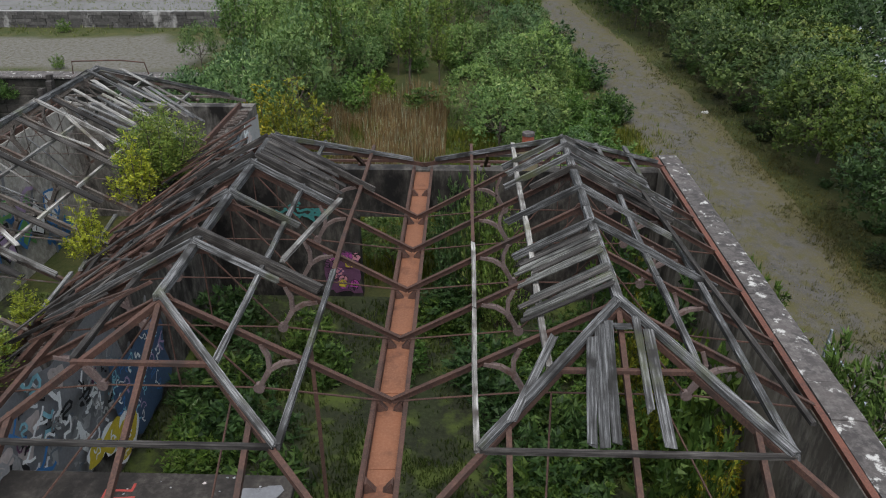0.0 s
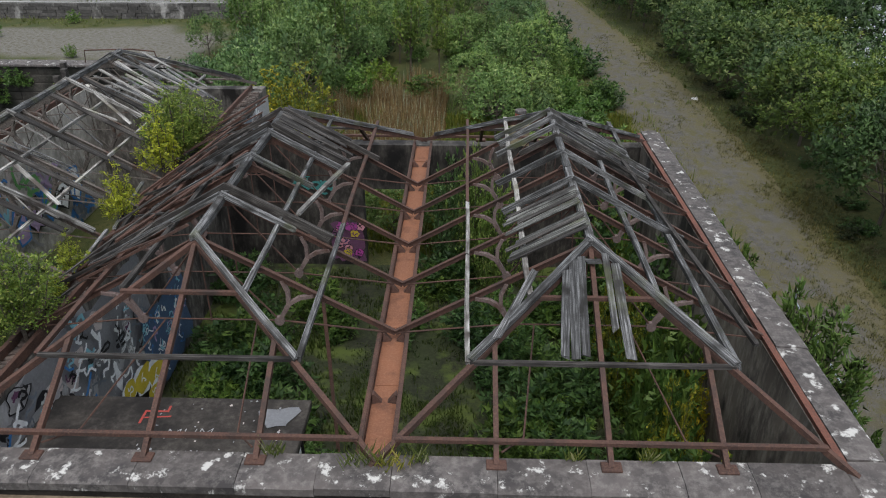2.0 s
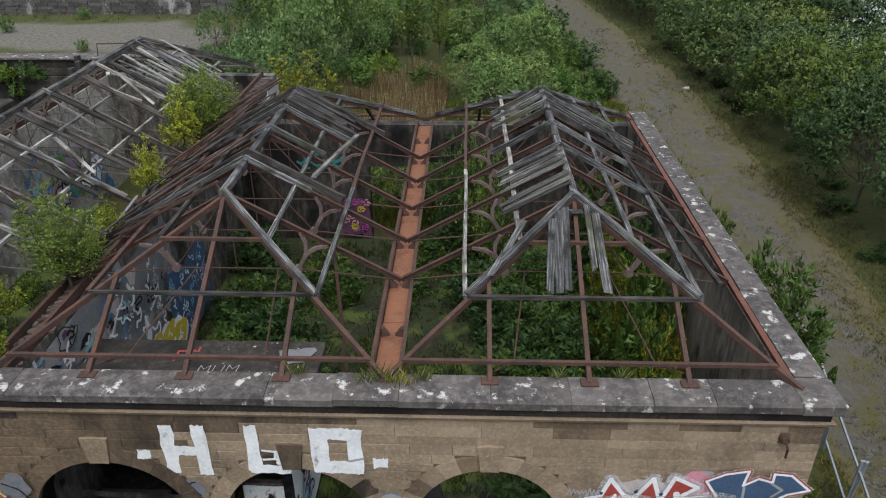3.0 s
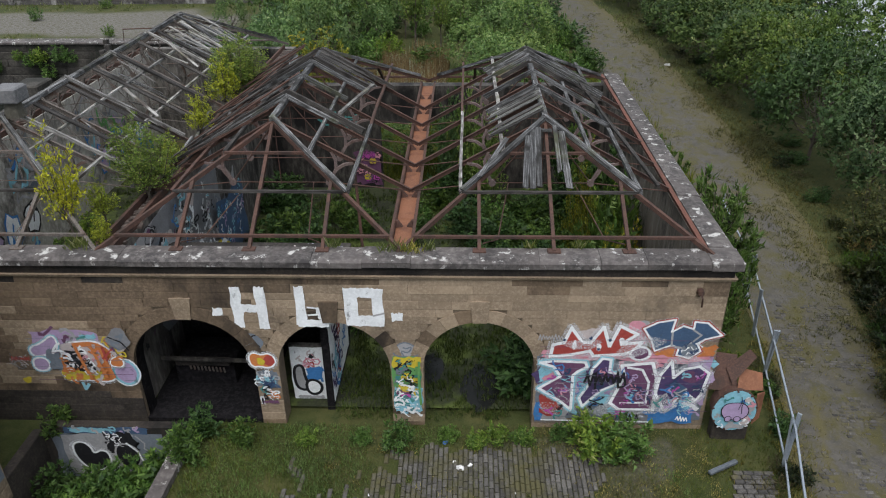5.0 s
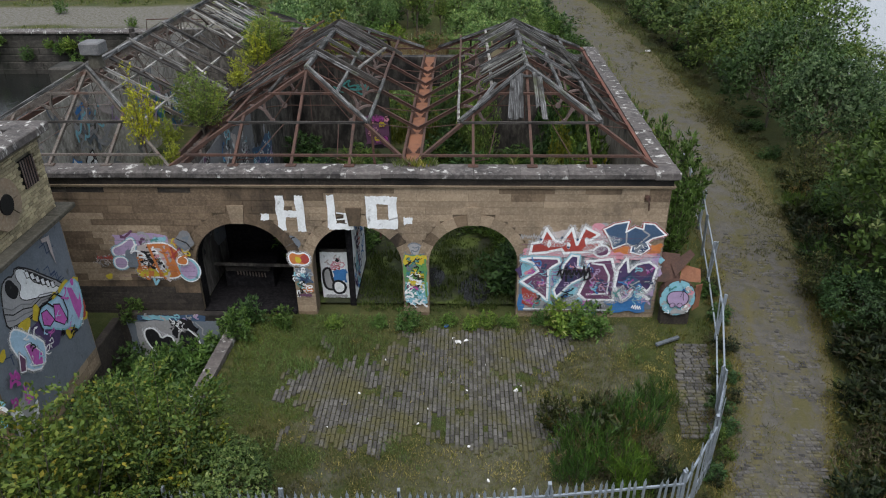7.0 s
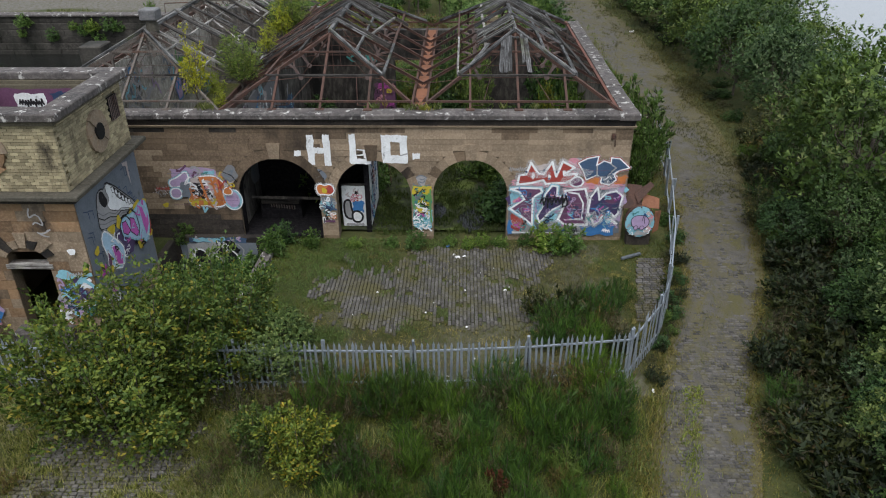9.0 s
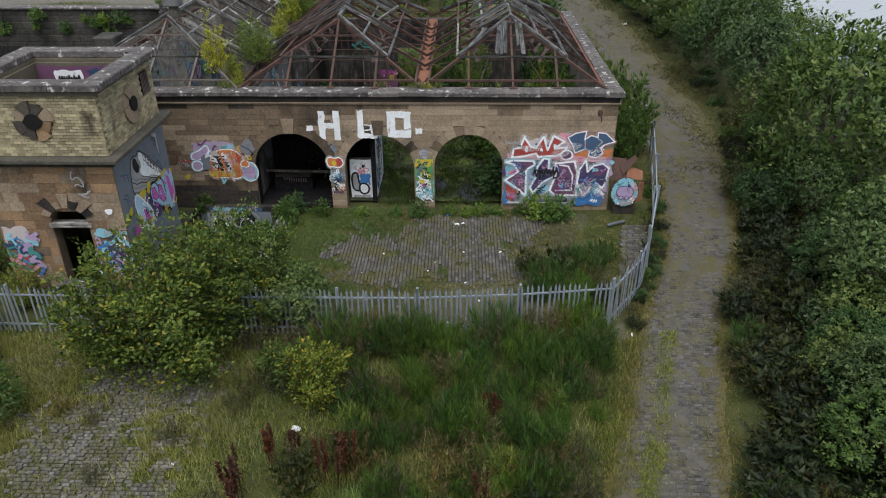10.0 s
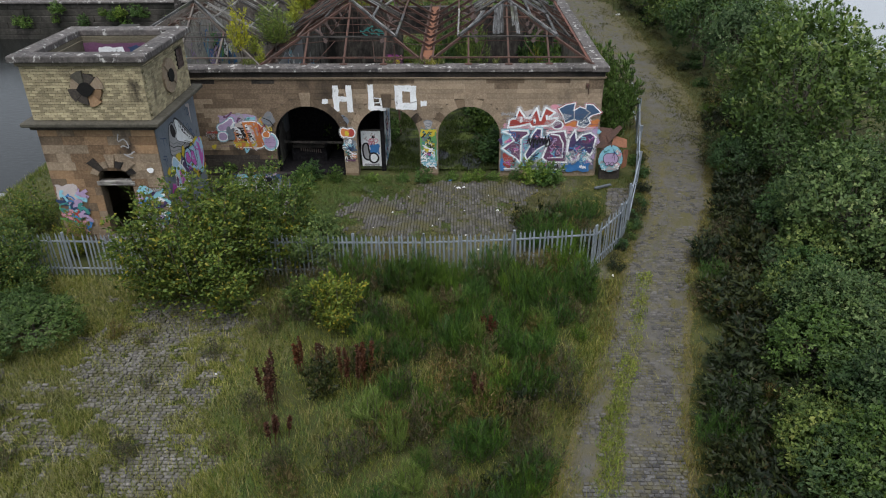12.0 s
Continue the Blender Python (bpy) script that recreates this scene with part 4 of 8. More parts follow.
for k in range(3):
    y = 16.4 + 0.5 * k
    plank("east", 1, rng.uniform(0.3, 0.55), rng.uniform(0.75, 0.98), y, 0.08, "timber" if k % 2 else "timber_dark", 0.24, rng.uniform(-0.9, 0.5))
for k in range(1):
    timber("fallen_timber", on_slope("east", 1, 0.12, 15.6 + 1.7 * k, 0.2), on_slope("east", 1, rng.uniform(0.5, 0.8), 15.4 + 1.5 * k, 0.3), 0.07, 0.06, "timber_dark", "loose timber fallen slantwise across the roof")
timber("fallen_timber", on_slope("east", 1, 0.2, 8.9, 0.22), on_slope("east", 1, 0.5, 16.2, 0.25), 0.1, 0.07, "timber_dark", "long dark timber fallen along the slope")

# boards hanging over the east hip
for dx, f0, f1, w in ((-0.62, 0.41, 0.80, 0.17), (-0.44, 0.40, 0.86, 0.17), (-0.27, 0.41, 0.88, 0.15), (0.48, 0.41, 0.84, 0.17), (0.27, 0.53, 0.90, 0.12)):
    p = on_hip("east", dx / ((1 - f0) * HALF), f0, True, 0.16)
    q = on_hip("east", (dx * 0.8) / ((1 - f1) * HALF), f1, True, 0.18)
    timber("hip_board", p, q, w, 0.03, "timber", "grey weathered board hanging on the hip end", group="roof boards")
timber("hip_board", on_hip("east", -0.9, 0.47, True, 0.25), on_slope("east", -1, 0.72, 9.6, 0.2), 0.14, 0.04, "timber", "grey weathered board lying askew on the hip", group="roof boards")
timber("hip_board", on_hip("east", -0.3, 0.86, True, 0.16), on_hip("east", 0.3, 0.86, True, 0.16), 0.1, 0.06, "timber", "short grey board nailed across the hip", group="roof boards")

# collapsed tangle on the west slope of the middle roof
for k in range(36):
    y = rng.uniform(10.0, 20.5)
    f0 = rng.uniform(-0.05, 0.3)
    f1 = f0 + rng.uniform(0.3, 0.7)
    timber("fallen_timber", on_slope("middle", -1, f0, y, rng.uniform(0.05, 0.4)), on_slope("middle", -1, min(f1, 1), y + rng.uniform(-1.2, 2.2), rng.uniform(0.1, 0.35)), rng.uniform(0.035, 0.08), rng.uniform(0.03, 0.06), rng.choice(("timber_dark", "timber_dark", "rust", "timber_dark", "rust", "rust")), "collapsed roof timber tangled on the slope", group="fallen timbers")
for k in range(14):
    x = rng.uniform(-9.3, -8.2)
    y = rng.uniform(7, 19)
    timber("fallen_timber", (x, y, 5.1 + rng.uniform(0, 0.2)), (x + rng.uniform(-0.4, 0.4), y + rng.uniform(1.5, 3.5), 5.1 + rng.uniform(0, 0.25)), 0.09, 0.07, rng.choice(("rust", "timber_dark", "timber")), "fallen timber lying along the valley", group="fallen timbers")
timber("fallen_timber", on_slope("middle", 1, 0.62, 12.3, 0.2), on_slope("middle", 1, 0.42, 14.9, 0.75), 0.12, 0.07, "timber_pale", "pale broken timber sticking up from the roof")
timber("fallen_timber", (-2.95, 11.4, 0.0), (-3.25, 12.6, 4.6), 0.09, 0.09, "rust", "rusted bar leaning up from the floor")
for k in range(10):
    plank("middle", 1, 0.45 + rng.uniform(0, 0.2), 0.98, 16.2 + 0.17 * k, 0.15, "timber_dark", 0.16, rng.uniform(-0.2, 0.3))
for k in range(14):
    plank("west", 1, rng.uniform(0.0, 0.4), rng.uniform(0.6, 0.99), 21.0 + 0.3 * k, 0.16, "timber_pale" if k % 2 else "timber", 0.2, rng.uniform(-0.8, 0.4))
for k in range(6):
    f0 = rng.uniform(0.0, 0.6)
    plank("west", rng.choice((-1, 1)), f0, f0 + 0.35, rng.uniform(9.5, 23), 0.12, "timber_pale", 0.2, rng.uniform(-1, 1))

M["vent"] = surface("dull_grey_lead", (0.15, 0.15, 0.155), (0.09, 0.09, 0.095), (0.2, 0.2, 0.2), 3, 16, 0.6)
# broken laths strewn over the dock-side roof
for k in range(20):
    s, f0, y = rng.choice((-1, 1)), rng.choice((rng.uniform(0.05, 0.3), rng.uniform(0.42, 0.62))), rng.uniform(10.5, 23)
    timber("roof_lath", on_slope("west", s, f0, y, 0.09), on_slope("west", s, f0 + 0.37, y + rng.uniform(-0.9, 0.9), 0.09), rng.uniform(0.03, 0.06), 0.025, rng.choice(("timber_pale", "timber_pale", "timber", "timber_dark")), "broken roof lath hanging loose", group="roof laths")
# lead ventilator cap on the west ridge end
v = thing("roof_ventilator", "grey metal ventilator cap on the end of the ridge", "ventilator", -12.2, 10.3, EAVE + RISE)
b = Build()
b.prism([(0.3 * math.cos(k * math.pi / 4), 0.3 * math.sin(k * math.pi / 4), 0) for k in range(8)], [(0.2 * math.cos(k * math.pi / 4), 0.2 * math.sin(k * math.pi / 4), 0.45) for k in range(8)])
part("neck", b, M["ledge"], v)
b = Build()
b.slab(-0.34, -0.34, 0.42, 0.34, 0.34, 0.84, 0.04)
part("cap", b, M["vent"], v)

# ---------- palisade fence ----------
def pale_mesh():
    b = Build()
    for h0, h1, c in ((0.06, 1.62, 1.0),):
        low = [(-0.034, 0, h0), (-0.012, -0.018, h0), (0.012, -0.018, h0), (0.034, 0, h0), (0.03, 0.004, h0), (0.01, -0.013, h0), (-0.01, -0.013, h0), (-0.03, 0.004, h0)]
        b.prism(low, [(x, y, h1) for x, y, _ in low], 0, False)
        b.prism([(x, y, h1) for x, y, _ in low], [(x * 0.15, y, 1.76 if abs(x) < 0.02 else 1.70) for x, y, _ in low], 0)
    return b.mesh("pale", M["galv"])


PALE = pale_mesh()


def palisade(points, pales, label, lean=0.0):
    t = thing("palisade_fence", label, "fence")
    for (x0, y0), (x1, y1) in zip(points, points[1:]):
        d = Vector((x1 - x0, y1 - y0, 0))
        length, ang = d.length, math.atan2(d.y, d.x)
        d.normalize()
        posts = max(1, round(length / 2.75))
        for k in range(posts + 1):
            p = Vector((x0, y0, 0)) + d * (length * k / posts)
            s = Build()
            lx, ly = (rng.uniform(-0.12, 0.12), rng.uniform(-0.1, 0.1)) if not pales else (rng.uniform(-0.02, 0.02), 0)
            s.beam((p.x, p.y + 0.06, -0.2), (p.x + lx, p.y + 0.06 + ly, 1.75), 0.1, 0.045)
            part("post", s, M["galv"], t)
        for z in (0.32, 1.42):
            s = Build()
            s.beam((x0, y0, z), (x1, y1, z), 0.045, 0.05)
            part("rail", s, M["galv"], t)
        if pales:
            n = round(length / 0.162)
            for k in range(n):
                if rng.random() < 0.03:
                    continue
                p = Vector((x0, y0, 0)) + d * (length * (k + 0.5) / n)
                o = new("pale", PALE)
                o.parent = t
                o.matrix_basis = pose(p.x + 0.03 * d.y, p.y - 0.03 * d.x, rng.uniform(-0.03, 0.02), rng.uniform(-2, 2), rng.uniform(-1.5, 1.5), math.degrees(ang))
    return t


palisade([(-20.5, -3.1), (-13.9, -3.2), (-8.5, -3.25), (-1.0, -3.2), (2.2, -2.95), (5.15, -2.55)], True, "galvanised steel palisade fence with pointed pales")
palisade([(5.2, -2.5), (6.4, -0.75), (7.15, 1.0)], True, "galvanised palisade fence turning the corner beside the track")
palisade([(7.17, 1.1), (8.2, 4.6), (9.0, 8.2), (9.9, 12.5), (10.4, 17.5)], False, "stripped palisade fence with bare rails and leaning posts")

# ---------- plants ----------
def leaf(b, p, d, up, length, width, m=0, plain=False):
    """A folded leaf: two triangles on either side of the rib; a plain small leaf is one."""
    side = d.cross(up)
    if side.length < 1e-4:
        side = Vector((1, 0, 0))
    side.normalize()
    mid = p + d * (length * 0.5)
    lift = up * (width * 0.25)
    n = len(b.v)
    if plain:
        b.v += [tuple(p - side * width * 0.4), tuple(p + side * width * 0.4 + lift), tuple(p + d * length)]
        b.f.append((n, n + 1, n + 2))
        b.m.append(m)
        return
    b.v += [tuple(p), tuple(mid + side * width * 0.5 + lift), tuple(p + d * length), tuple(mid - side * width * 0.5 + lift)]
    b.f += [(n, n + 1, n + 2), (n, n + 2, n + 3)]
    b.m += [m, m]


def rounded(b, name, mats, outs):
    """A crown whose leaves turn their upper side outwards and shade partly as one rounded mass."""
    own = [Vector((0, 0, 0)) for _ in b.v]
    for i, f in enumerate(b.f):
        p0, p1, p2 = (Vector(b.v[k]) for k in f[:3])
        g = (p1 - p0).cross(p2 - p0).normalized()
        if g.dot(outs[f[-1]]) < 0:
            b.f[i] = tuple(reversed(f))
            g = -g
        for k in f:
            own[k] += g
    me = b.mesh(name, mats)
    me.polygons.foreach_set("use_smooth", [True] * len(me.polygons))
    me.normals_split_custom_set_from_vertices([(o.normalized() * 0.55 + g.normalized() * 0.6).normalized() for o, g in zip(outs, own)])
    return me


def rand_dir(r):
    while True:
        v = Vector((r.uniform(-1, 1), r.uniform(-1, 1), r.uniform(-1, 1)))
        if 0.05 < v.length < 1:
            return v.normalized()


def bush_meshes(name, mats, seed, height, radius, stems, twigs, per, size, trunk_h=0.0, upright=0.5, slim=0.45, spread=1.0, plain=False, limbed=False):
    """The wood and the crown of a shrub or tree: stems that lean outwards, twigs along them, leaves along the twigs."""
    r = random.Random(seed)
    wood, crown, outs, limbs = Build(), Build(), [], []
    if trunk_h:
        wood.tube([(0, 0, 0), (0.03, 0.02, height * trunk_h)], 0.03 * height / 3 + 0.02, 7, 0, 0.022 * height / 3 + 0.012)
    for s in range(stems):
        a = s * 2.399 + r.uniform(-0.4, 0.4)
        out = math.sqrt((s + 0.35) / stems) * r.uniform(0.8, 1.1)
        tall = height * (1.0 - 0.42 * out * out) * r.uniform(0.78, 1.06)
        base = Vector((0.1 * math.cos(a), 0.1 * math.sin(a), 0)) if not trunk_h else Vector((0.03, 0.02, height * trunk_h * r.uniform(0.55, 1.0)))
        tip = Vector((radius * out * math.cos(a) * 0.72, radius * out * math.sin(a) * 0.72, tall))
        elbow = base.lerp(tip, 0.45) + Vector((tip.x * 0.22, tip.y * 0.22, -0.04 * height))
        limb = Build() if limbed else wood
        limb.tube([base, elbow, tip], 0.014 * height / 3 + 0.012, 5, 0, 0.006)
        if limbed:
            limbs.append(limb.mesh(name + "_branch", M["bark"]))
        for k in range(twigs):
            f = 0.18 + 0.82 * (k + r.random()) / twigs
            c = base.lerp(elbow, f / 0.5) if f < 0.5 else elbow.lerp(tip, (f - 0.5) / 0.5)
            reach = radius * 0.46 * spread * (1.05 - f * 0.72) * r.uniform(0.5, 1.2)
            d = rand_dir(r)
            d = Vector((d.x + 0.5 * tip.x / radius, d.y + 0.5 * tip.y / radius, abs(d.z) * upright * 0.9 - 0.12)).normalized()
            for q in range(per):
                g = (q + r.random()) / per
                p = c + d * (reach * g) + rand_dir(r) * (0.10 * reach + 0.03)
                p.z = max(p.z, 0.05)
                dd = (d + rand_dir(r) * 0.9 + Vector((0, 0, upright * 0.5))).normalized()
                ln = size * r.uniform(0.6, 1.3)
                leaf(crown, p, dd, (rand_dir(r) * 0.7 + Vector((tip.x / radius * 0.6, tip.y / radius * 0.6, 1.0))).normalized(), ln, ln * slim, 0, plain)
                o = ((p - c) / (reach + 0.01) * 0.5 + Vector((p.x / radius, p.y / radius, p.z / height * 1.1 - 0.15))).normalized() + rand_dir(r) * 1.0
                outs += [o] * (len(crown.v) - len(outs))
    return wood.mesh(name + "_wood", M["bark"]), (rounded(crown, name + "_crown", mats, outs) if slim > 0.35 and not plain else crown.mesh(name + "_crown", mats)), limbs


def plant(name, label, category, meshes, group=""):
    t = thing(name, label, category, group=group)
    if "clump" not in name:
        stem = part("trunk", meshes[0], None, t)
        for limb in meshes[2] if len(meshes) > 2 else ():
            part("branch", limb, None, stem)
    part("crown", meshes[1], None, t)
    return t


KIND = {}


def put_plant(kind, x, y, s=1.0, sz=None, rz=None, z=None):
    """Places one plant; the first of a kind is built, the others share its meshes."""
    sz = sz or s
    m = pose(x, y, ground_z(x, y) - 0.03 if z is None else z, 0, 0, rng.uniform(0, 360) if rz is None else rz)
    src, used = KIND[kind]
    if not used:
        KIND[kind] = (src, True)
        ob = src
    else:
        ob = copy_thing(src, m)
    ob.matrix_basis = m @ Matrix.Diagonal((s, s, sz, 1))
    return ob


def kind(key, name, label, category, mats, seed, h, r, stems, twigs, per, size, group="", **kw):
    KIND[key] = (plant(name, label, category, bush_meshes(key, mats, seed, h, r, stems, twigs, per, size, **kw), group), False)


def lobed_meshes(name, mats, seed, height, radius, lobes, sprigs, leaves, size, slim=0.5, shoots=0.26, plain=True):
    """A tree whose crown is made of rounded boughs, each covered with rosettes of leaves."""
    r = random.Random(seed)
    wood, crown, outs = Build(), Build(), []
    wood.tube([(0, 0, -0.1), (0.05, 0.03, height * 0.25), (0.0, 0.08, height * 0.5)], 0.035 * height / 3 + 0.02, 7, 0, 0.02 * height / 3)
    for k in range(lobes):
        v = 1.0 - 1.45 * (k + 0.4) / lobes
        a = k * 2.399 + r.uniform(-0.35, 0.35)
        flat = math.sqrt(max(0.05, 1 - v * v))
        reach = r.uniform(0.78, 1.12)
        out = Vector((flat * math.cos(a), flat * math.sin(a), v))
        c = Vector((out.x * radius * 0.66 * reach, out.y * radius * 0.66 * reach, height * (0.50 + 0.33 * v * reach)))
        rl = radius * r.uniform(0.28, 0.44)
        root = Vector((0, 0.05, height * r.uniform(0.12, 0.42)))
        wood.tube([root, root.lerp(c, 0.55) + Vector((0, 0, -0.05 * height)), c], 0.012 * height / 3 + 0.012, 4, 0, 0.006)
        for q in range(sprigs + sprigs // 4):
            d = (rand_dir(r) + out * 0.75 + Vector((0, 0, 0.3))).normalized()
            # inner rosettes are added with larger leaves to block light through the crown
            inner = q >= sprigs
            far = r.uniform(0.1, 0.6) if inner else r.uniform(0.72, 1.06)
            if not inner and r.random() < shoots:
                far *= r.uniform(1.1, 1.45)
                d = (d + Vector((0, 0, 0.6))).normalized()
            p = c + d * (rl * far)
            if p.z < 0.15:
                continue
            n0 = len(crown.v)
            crown.v.append(tuple(p))
            for j in range(leaves):
                dd = (rand_dir(r) + d * 0.7 + Vector((0, 0, 0.25))).normalized()
                side = dd.cross((d + rand_dir(r) * 0.5 + Vector((0, 0, 0.7))).normalized())
                if side.length < 1e-3:
                    continue
                side.normalize()
                ln = size * r.uniform(0.65, 1.3) * (1.6 if inner else 1.0)
                mid = p + dd * (ln * 0.5)
                n = len(crown.v)
                if plain:
                    crown.v += [tuple(p + dd * ln + side * ln * slim * 0.4), tuple(p + dd * ln * 0.85 - side * ln * slim * 0.5)]
                    crown.f.append((n0, n, n + 1))
                    crown.m.append(0)
                    continue
                crown.v += [tuple(mid + side * ln * slim * 0.5), tuple(p + dd * ln), tuple(mid - side * ln * slim * 0.5)]
                crown.f += [(n0, n, n + 1), (n0, n + 1, n + 2)]
                crown.m += [0, 0]
            whole = Vector((p.x / radius, p.y / radius, (p.z / height - 0.45) * 1.8))
            while len(outs) < len(crown.v):
                outs.append(d * 0.6 + whole * 0.6 + Vector((0, 0, 0.15)) + rand_dir(r) * 0.75)
    return wood.mesh(name + "_wood", M["bark"]), rounded(crown, name + "_crown", mats, outs)


def lobed(key, name, label, mats, seed, h, r, lobes, sprigs, leaves, size, group, **kw):
    KIND[key] = (plant(name, label, "tree", lobed_meshes(key, mats, seed, h, r, lobes, sprigs, leaves, size, **kw), group), False)


W1, T1 = "trees along the track", "thicket trees"
lobed("sallow_a", "willow_tree", "dense goat willow with green leaves beside the track", M["leaf_near"], 41, 5.6, 2.9, 26, 64, 5, 0.17, W1)
lobed("sallow_b", "willow_tree", "broad dark sallow beside the track", M["leaf_dark"], 42, 5.2, 2.8, 24, 60, 5, 0.17, W1)
lobed("sallow_c", "willow_tree", "large light grey-green sallow at the edge of the wood", M["leaf_light"], 43, 5.2, 2.7, 26, 72, 5, 0.158, W1, shoots=0.25, slim=0.55)
lobed("sallow_d", "willow_tree", "tall green willow at the edge of the wood", M["leaf_wood"], 44, 6.2, 2.6, 26, 62, 5, 0.17, W1, shoots=0.3)
lobed("willow_a", "willow_tree", "dense green willow in the wood along the track", M["leaf_near"], 11, 5.6, 2.9, 18, 44, 5, 0.245, W1)
lobed("willow_e", "willow_tree", "broad grey-green willow along the far track", M["leaf_light"], 31, 5.2, 2.9, 18, 44, 5, 0.245, W1)
lobed("willow_h", "willow_tree", "tall dark willow along the far track", M["leaf_dark"], 36, 5.8, 2.6, 18, 44, 5, 0.245, W1, shoots=0.32)
lobed("willow_b", "willow_tree", "dense grey-green willow in the thicket", M["leaf_grey"], 12, 4.6, 2.4, 17, 47, 5, 0.166, T1)
lobed("willow_f", "willow_tree", "dense green willow in the thicket", M["leaf_thicket"], 32, 4.8, 2.3, 17, 47, 5, 0.166, T1)
lobed("willow_c", "alder_tree", "dark green alder in the thicket", M["leaf_thicket"], 13, 5.4, 2.2, 17, 47, 5, 0.166, T1)
kind("willow_d", "birch_tree", "slender light green birch", "tree", M["leaf_lime"], 14, 6.4, 1.6, 8, 28, 9, 0.22, T1, trunk_h=0.3)
kind("olive", "bush", "large yellow-green sallow bush at the fence", "bush", M["leaf_olive"], 15, 4.1, 3.0, 26, 46, 16, 0.115, "bushes at the fence", upright=0.7, slim=0.56)
kind("olive_bright", "bush", "fresh green sallow bush growing up through the shed", "bush", M["leaf_thicket"], 58, 3.8, 2.4, 16, 26, 12, 0.17, "bushes", upright=0.9)
kind("olive_mid", "bush", "yellow-green sallow bush by the tower", "bush", M["leaf_olive"], 55, 3.6, 2.4, 14, 26, 12, 0.16, "bushes at the fence", upright=0.7)
kind("brown_sallow", "bush", "low sallow bush with browning leaf tips beside the track", "bush", M["leaf_brown"], 56, 3.6, 2.4, 14, 26, 12, 0.15, "bushes at the track", upright=0.7)
kind("olive_small", "bush", "low yellow-green sallow bush", "bush", M["leaf_olive"], 16, 1.9, 1.3, 14, 26, 12, 0.11, "bushes at the fence", upright=0.8)
kind("yellow", "birch_sapling", "bright yellow birch sapling rooted in the wall top", "sapling", M["leaf_yellow"], 17, 2.3, 0.95, 10, 18, 12, 0.095, "saplings on the roof", trunk_h=0.3, spread=1.2, limbed=True)
kind("yellow_bush", "bush", "yellowing sallow bush behind the shed", "bush", M["leaf_ybush"], 18, 3.4, 2.0, 13, 26, 12, 0.17, "bushes")
kind("golden", "bush", "tall yellowing sallow bush behind the shed", "bush", M["leaf_ybush"], 59, 5.4, 2.3, 22, 30, 12, 0.16, "bushes", upright=0.8, slim=0.55)
kind("birch", "birch_tree", "green birch growing on the valley wall", "tree", M["leaf_birch"], 19, 3.3, 1.35, 14, 32, 19, 0.078, "saplings on the roof", trunk_h=0.2, spread=1.25, limbed=True)
kind("weed", "nettle_clump", "dark green nettle and bramble clump", "weeds", M["leaf_dark"], 20, 1.3, 1.0, 9, 14, 8, 0.142, "undergrowth", plain=True, slim=0.6)
kind("weed_light", "weed_clump", "bright green leafy weed clump", "weeds", M["leaf"], 21, 1.1, 0.85, 9, 14, 8, 0.12, "undergrowth", plain=True, slim=0.6)
kind("scrub", "scrub_clump", "low brown-green scrub beside the track, darkened with the wood's shade", "weeds", M["scrub"], 26, 1.2, 1.0, 10, 12, 6, 0.158, "undergrowth", plain=True, slim=0.5, upright=1.2)
kind("buddleia", "buddleia_bush", "buddleia bush with dark seed heads beside the wall", "bush", M["leaf_bud"], 22, 2.5, 1.3, 13, 24, 20, 0.135, "buddleia", upright=1.0, slim=0.45, plain=True)
kind("broom", "broom_bush", "dark green broom bush with wiry stems", "bush", M["broom"], 23, 1.2, 1.05, 14, 12, 9, 0.28, "broom bushes", upright=2.6, slim=0.07, plain=True)
kind("broom_fresh", "broom_bush", "fresh green broom bush with wiry shoots", "bush", M["grass_bright"], 27, 1.2, 0.8, 12, 12, 9, 0.26, "broom bushes", upright=2.6, slim=0.08, plain=True)
kind("heath", "dead_weed_clump", "brown dried weed clump with seed heads", "weeds", M["brownweed"], 24, 1.1, 0.8, 11, 10, 7, 0.13, "dried weeds", upright=2.0, slim=0.24, plain=True)

# the wood along the track
r2, r3 = random.Random(5), random.Random(77)
NEAR_WOOD = (("sallow_a", 16.0, 7.2, 1.36, 1.36), ("sallow_d", 14.2, 4.6, 0.62, 0.6), ("sallow_b", 12.9, 5.4, 0.48, 0.42), ("sallow_c", 14.2, -2.2, 1.0, 0.92), ("sallow_b", 15.8, 1.4, 0.7, 0.62),
             ("sallow_c", 11.6, -7.6, 0.66, 0.56), ("sallow_c", 11.7, -12.6, 0.8, 0.72), ("sallow_c", 17.6, -6.2, 0.9, 0.66), ("sallow_d", 18.8, -1.6, 0.9, 0.62),
             ("sallow_c", 16.0, -10.2, 0.8, 0.6), ("sallow_c", 15.8, -15.0, 0.9, 0.7), ("sallow_d", 20.6, 10.8, 0.9, 0.72), ("sallow_a", 21.4, 4.2, 0.9, 0.66),
             ("sallow_b", 15.9, 12.2, 0.62, 0.52), ("sallow_a", 18.8, 14.8, 0.85, 0.72), ("sallow_c", 17.8, 20.6, 1.0, 0.98), ("sallow_a", 17.2, 25.4, 1.1, 1.08), ("sallow_d", 22.2, 17.6, 0.8, 0.6),
             ("sallow_b", 22.6, 23.4, 0.85, 0.66), ("sallow_a", 22.8, 29.0, 0.95, 0.72), ("sallow_b", 23.2, -3.4, 0.85, 0.6))
for key, x, y, s, sz in NEAR_WOOD:
    put_plant(key, x, y, s, sz)
y = 30.2
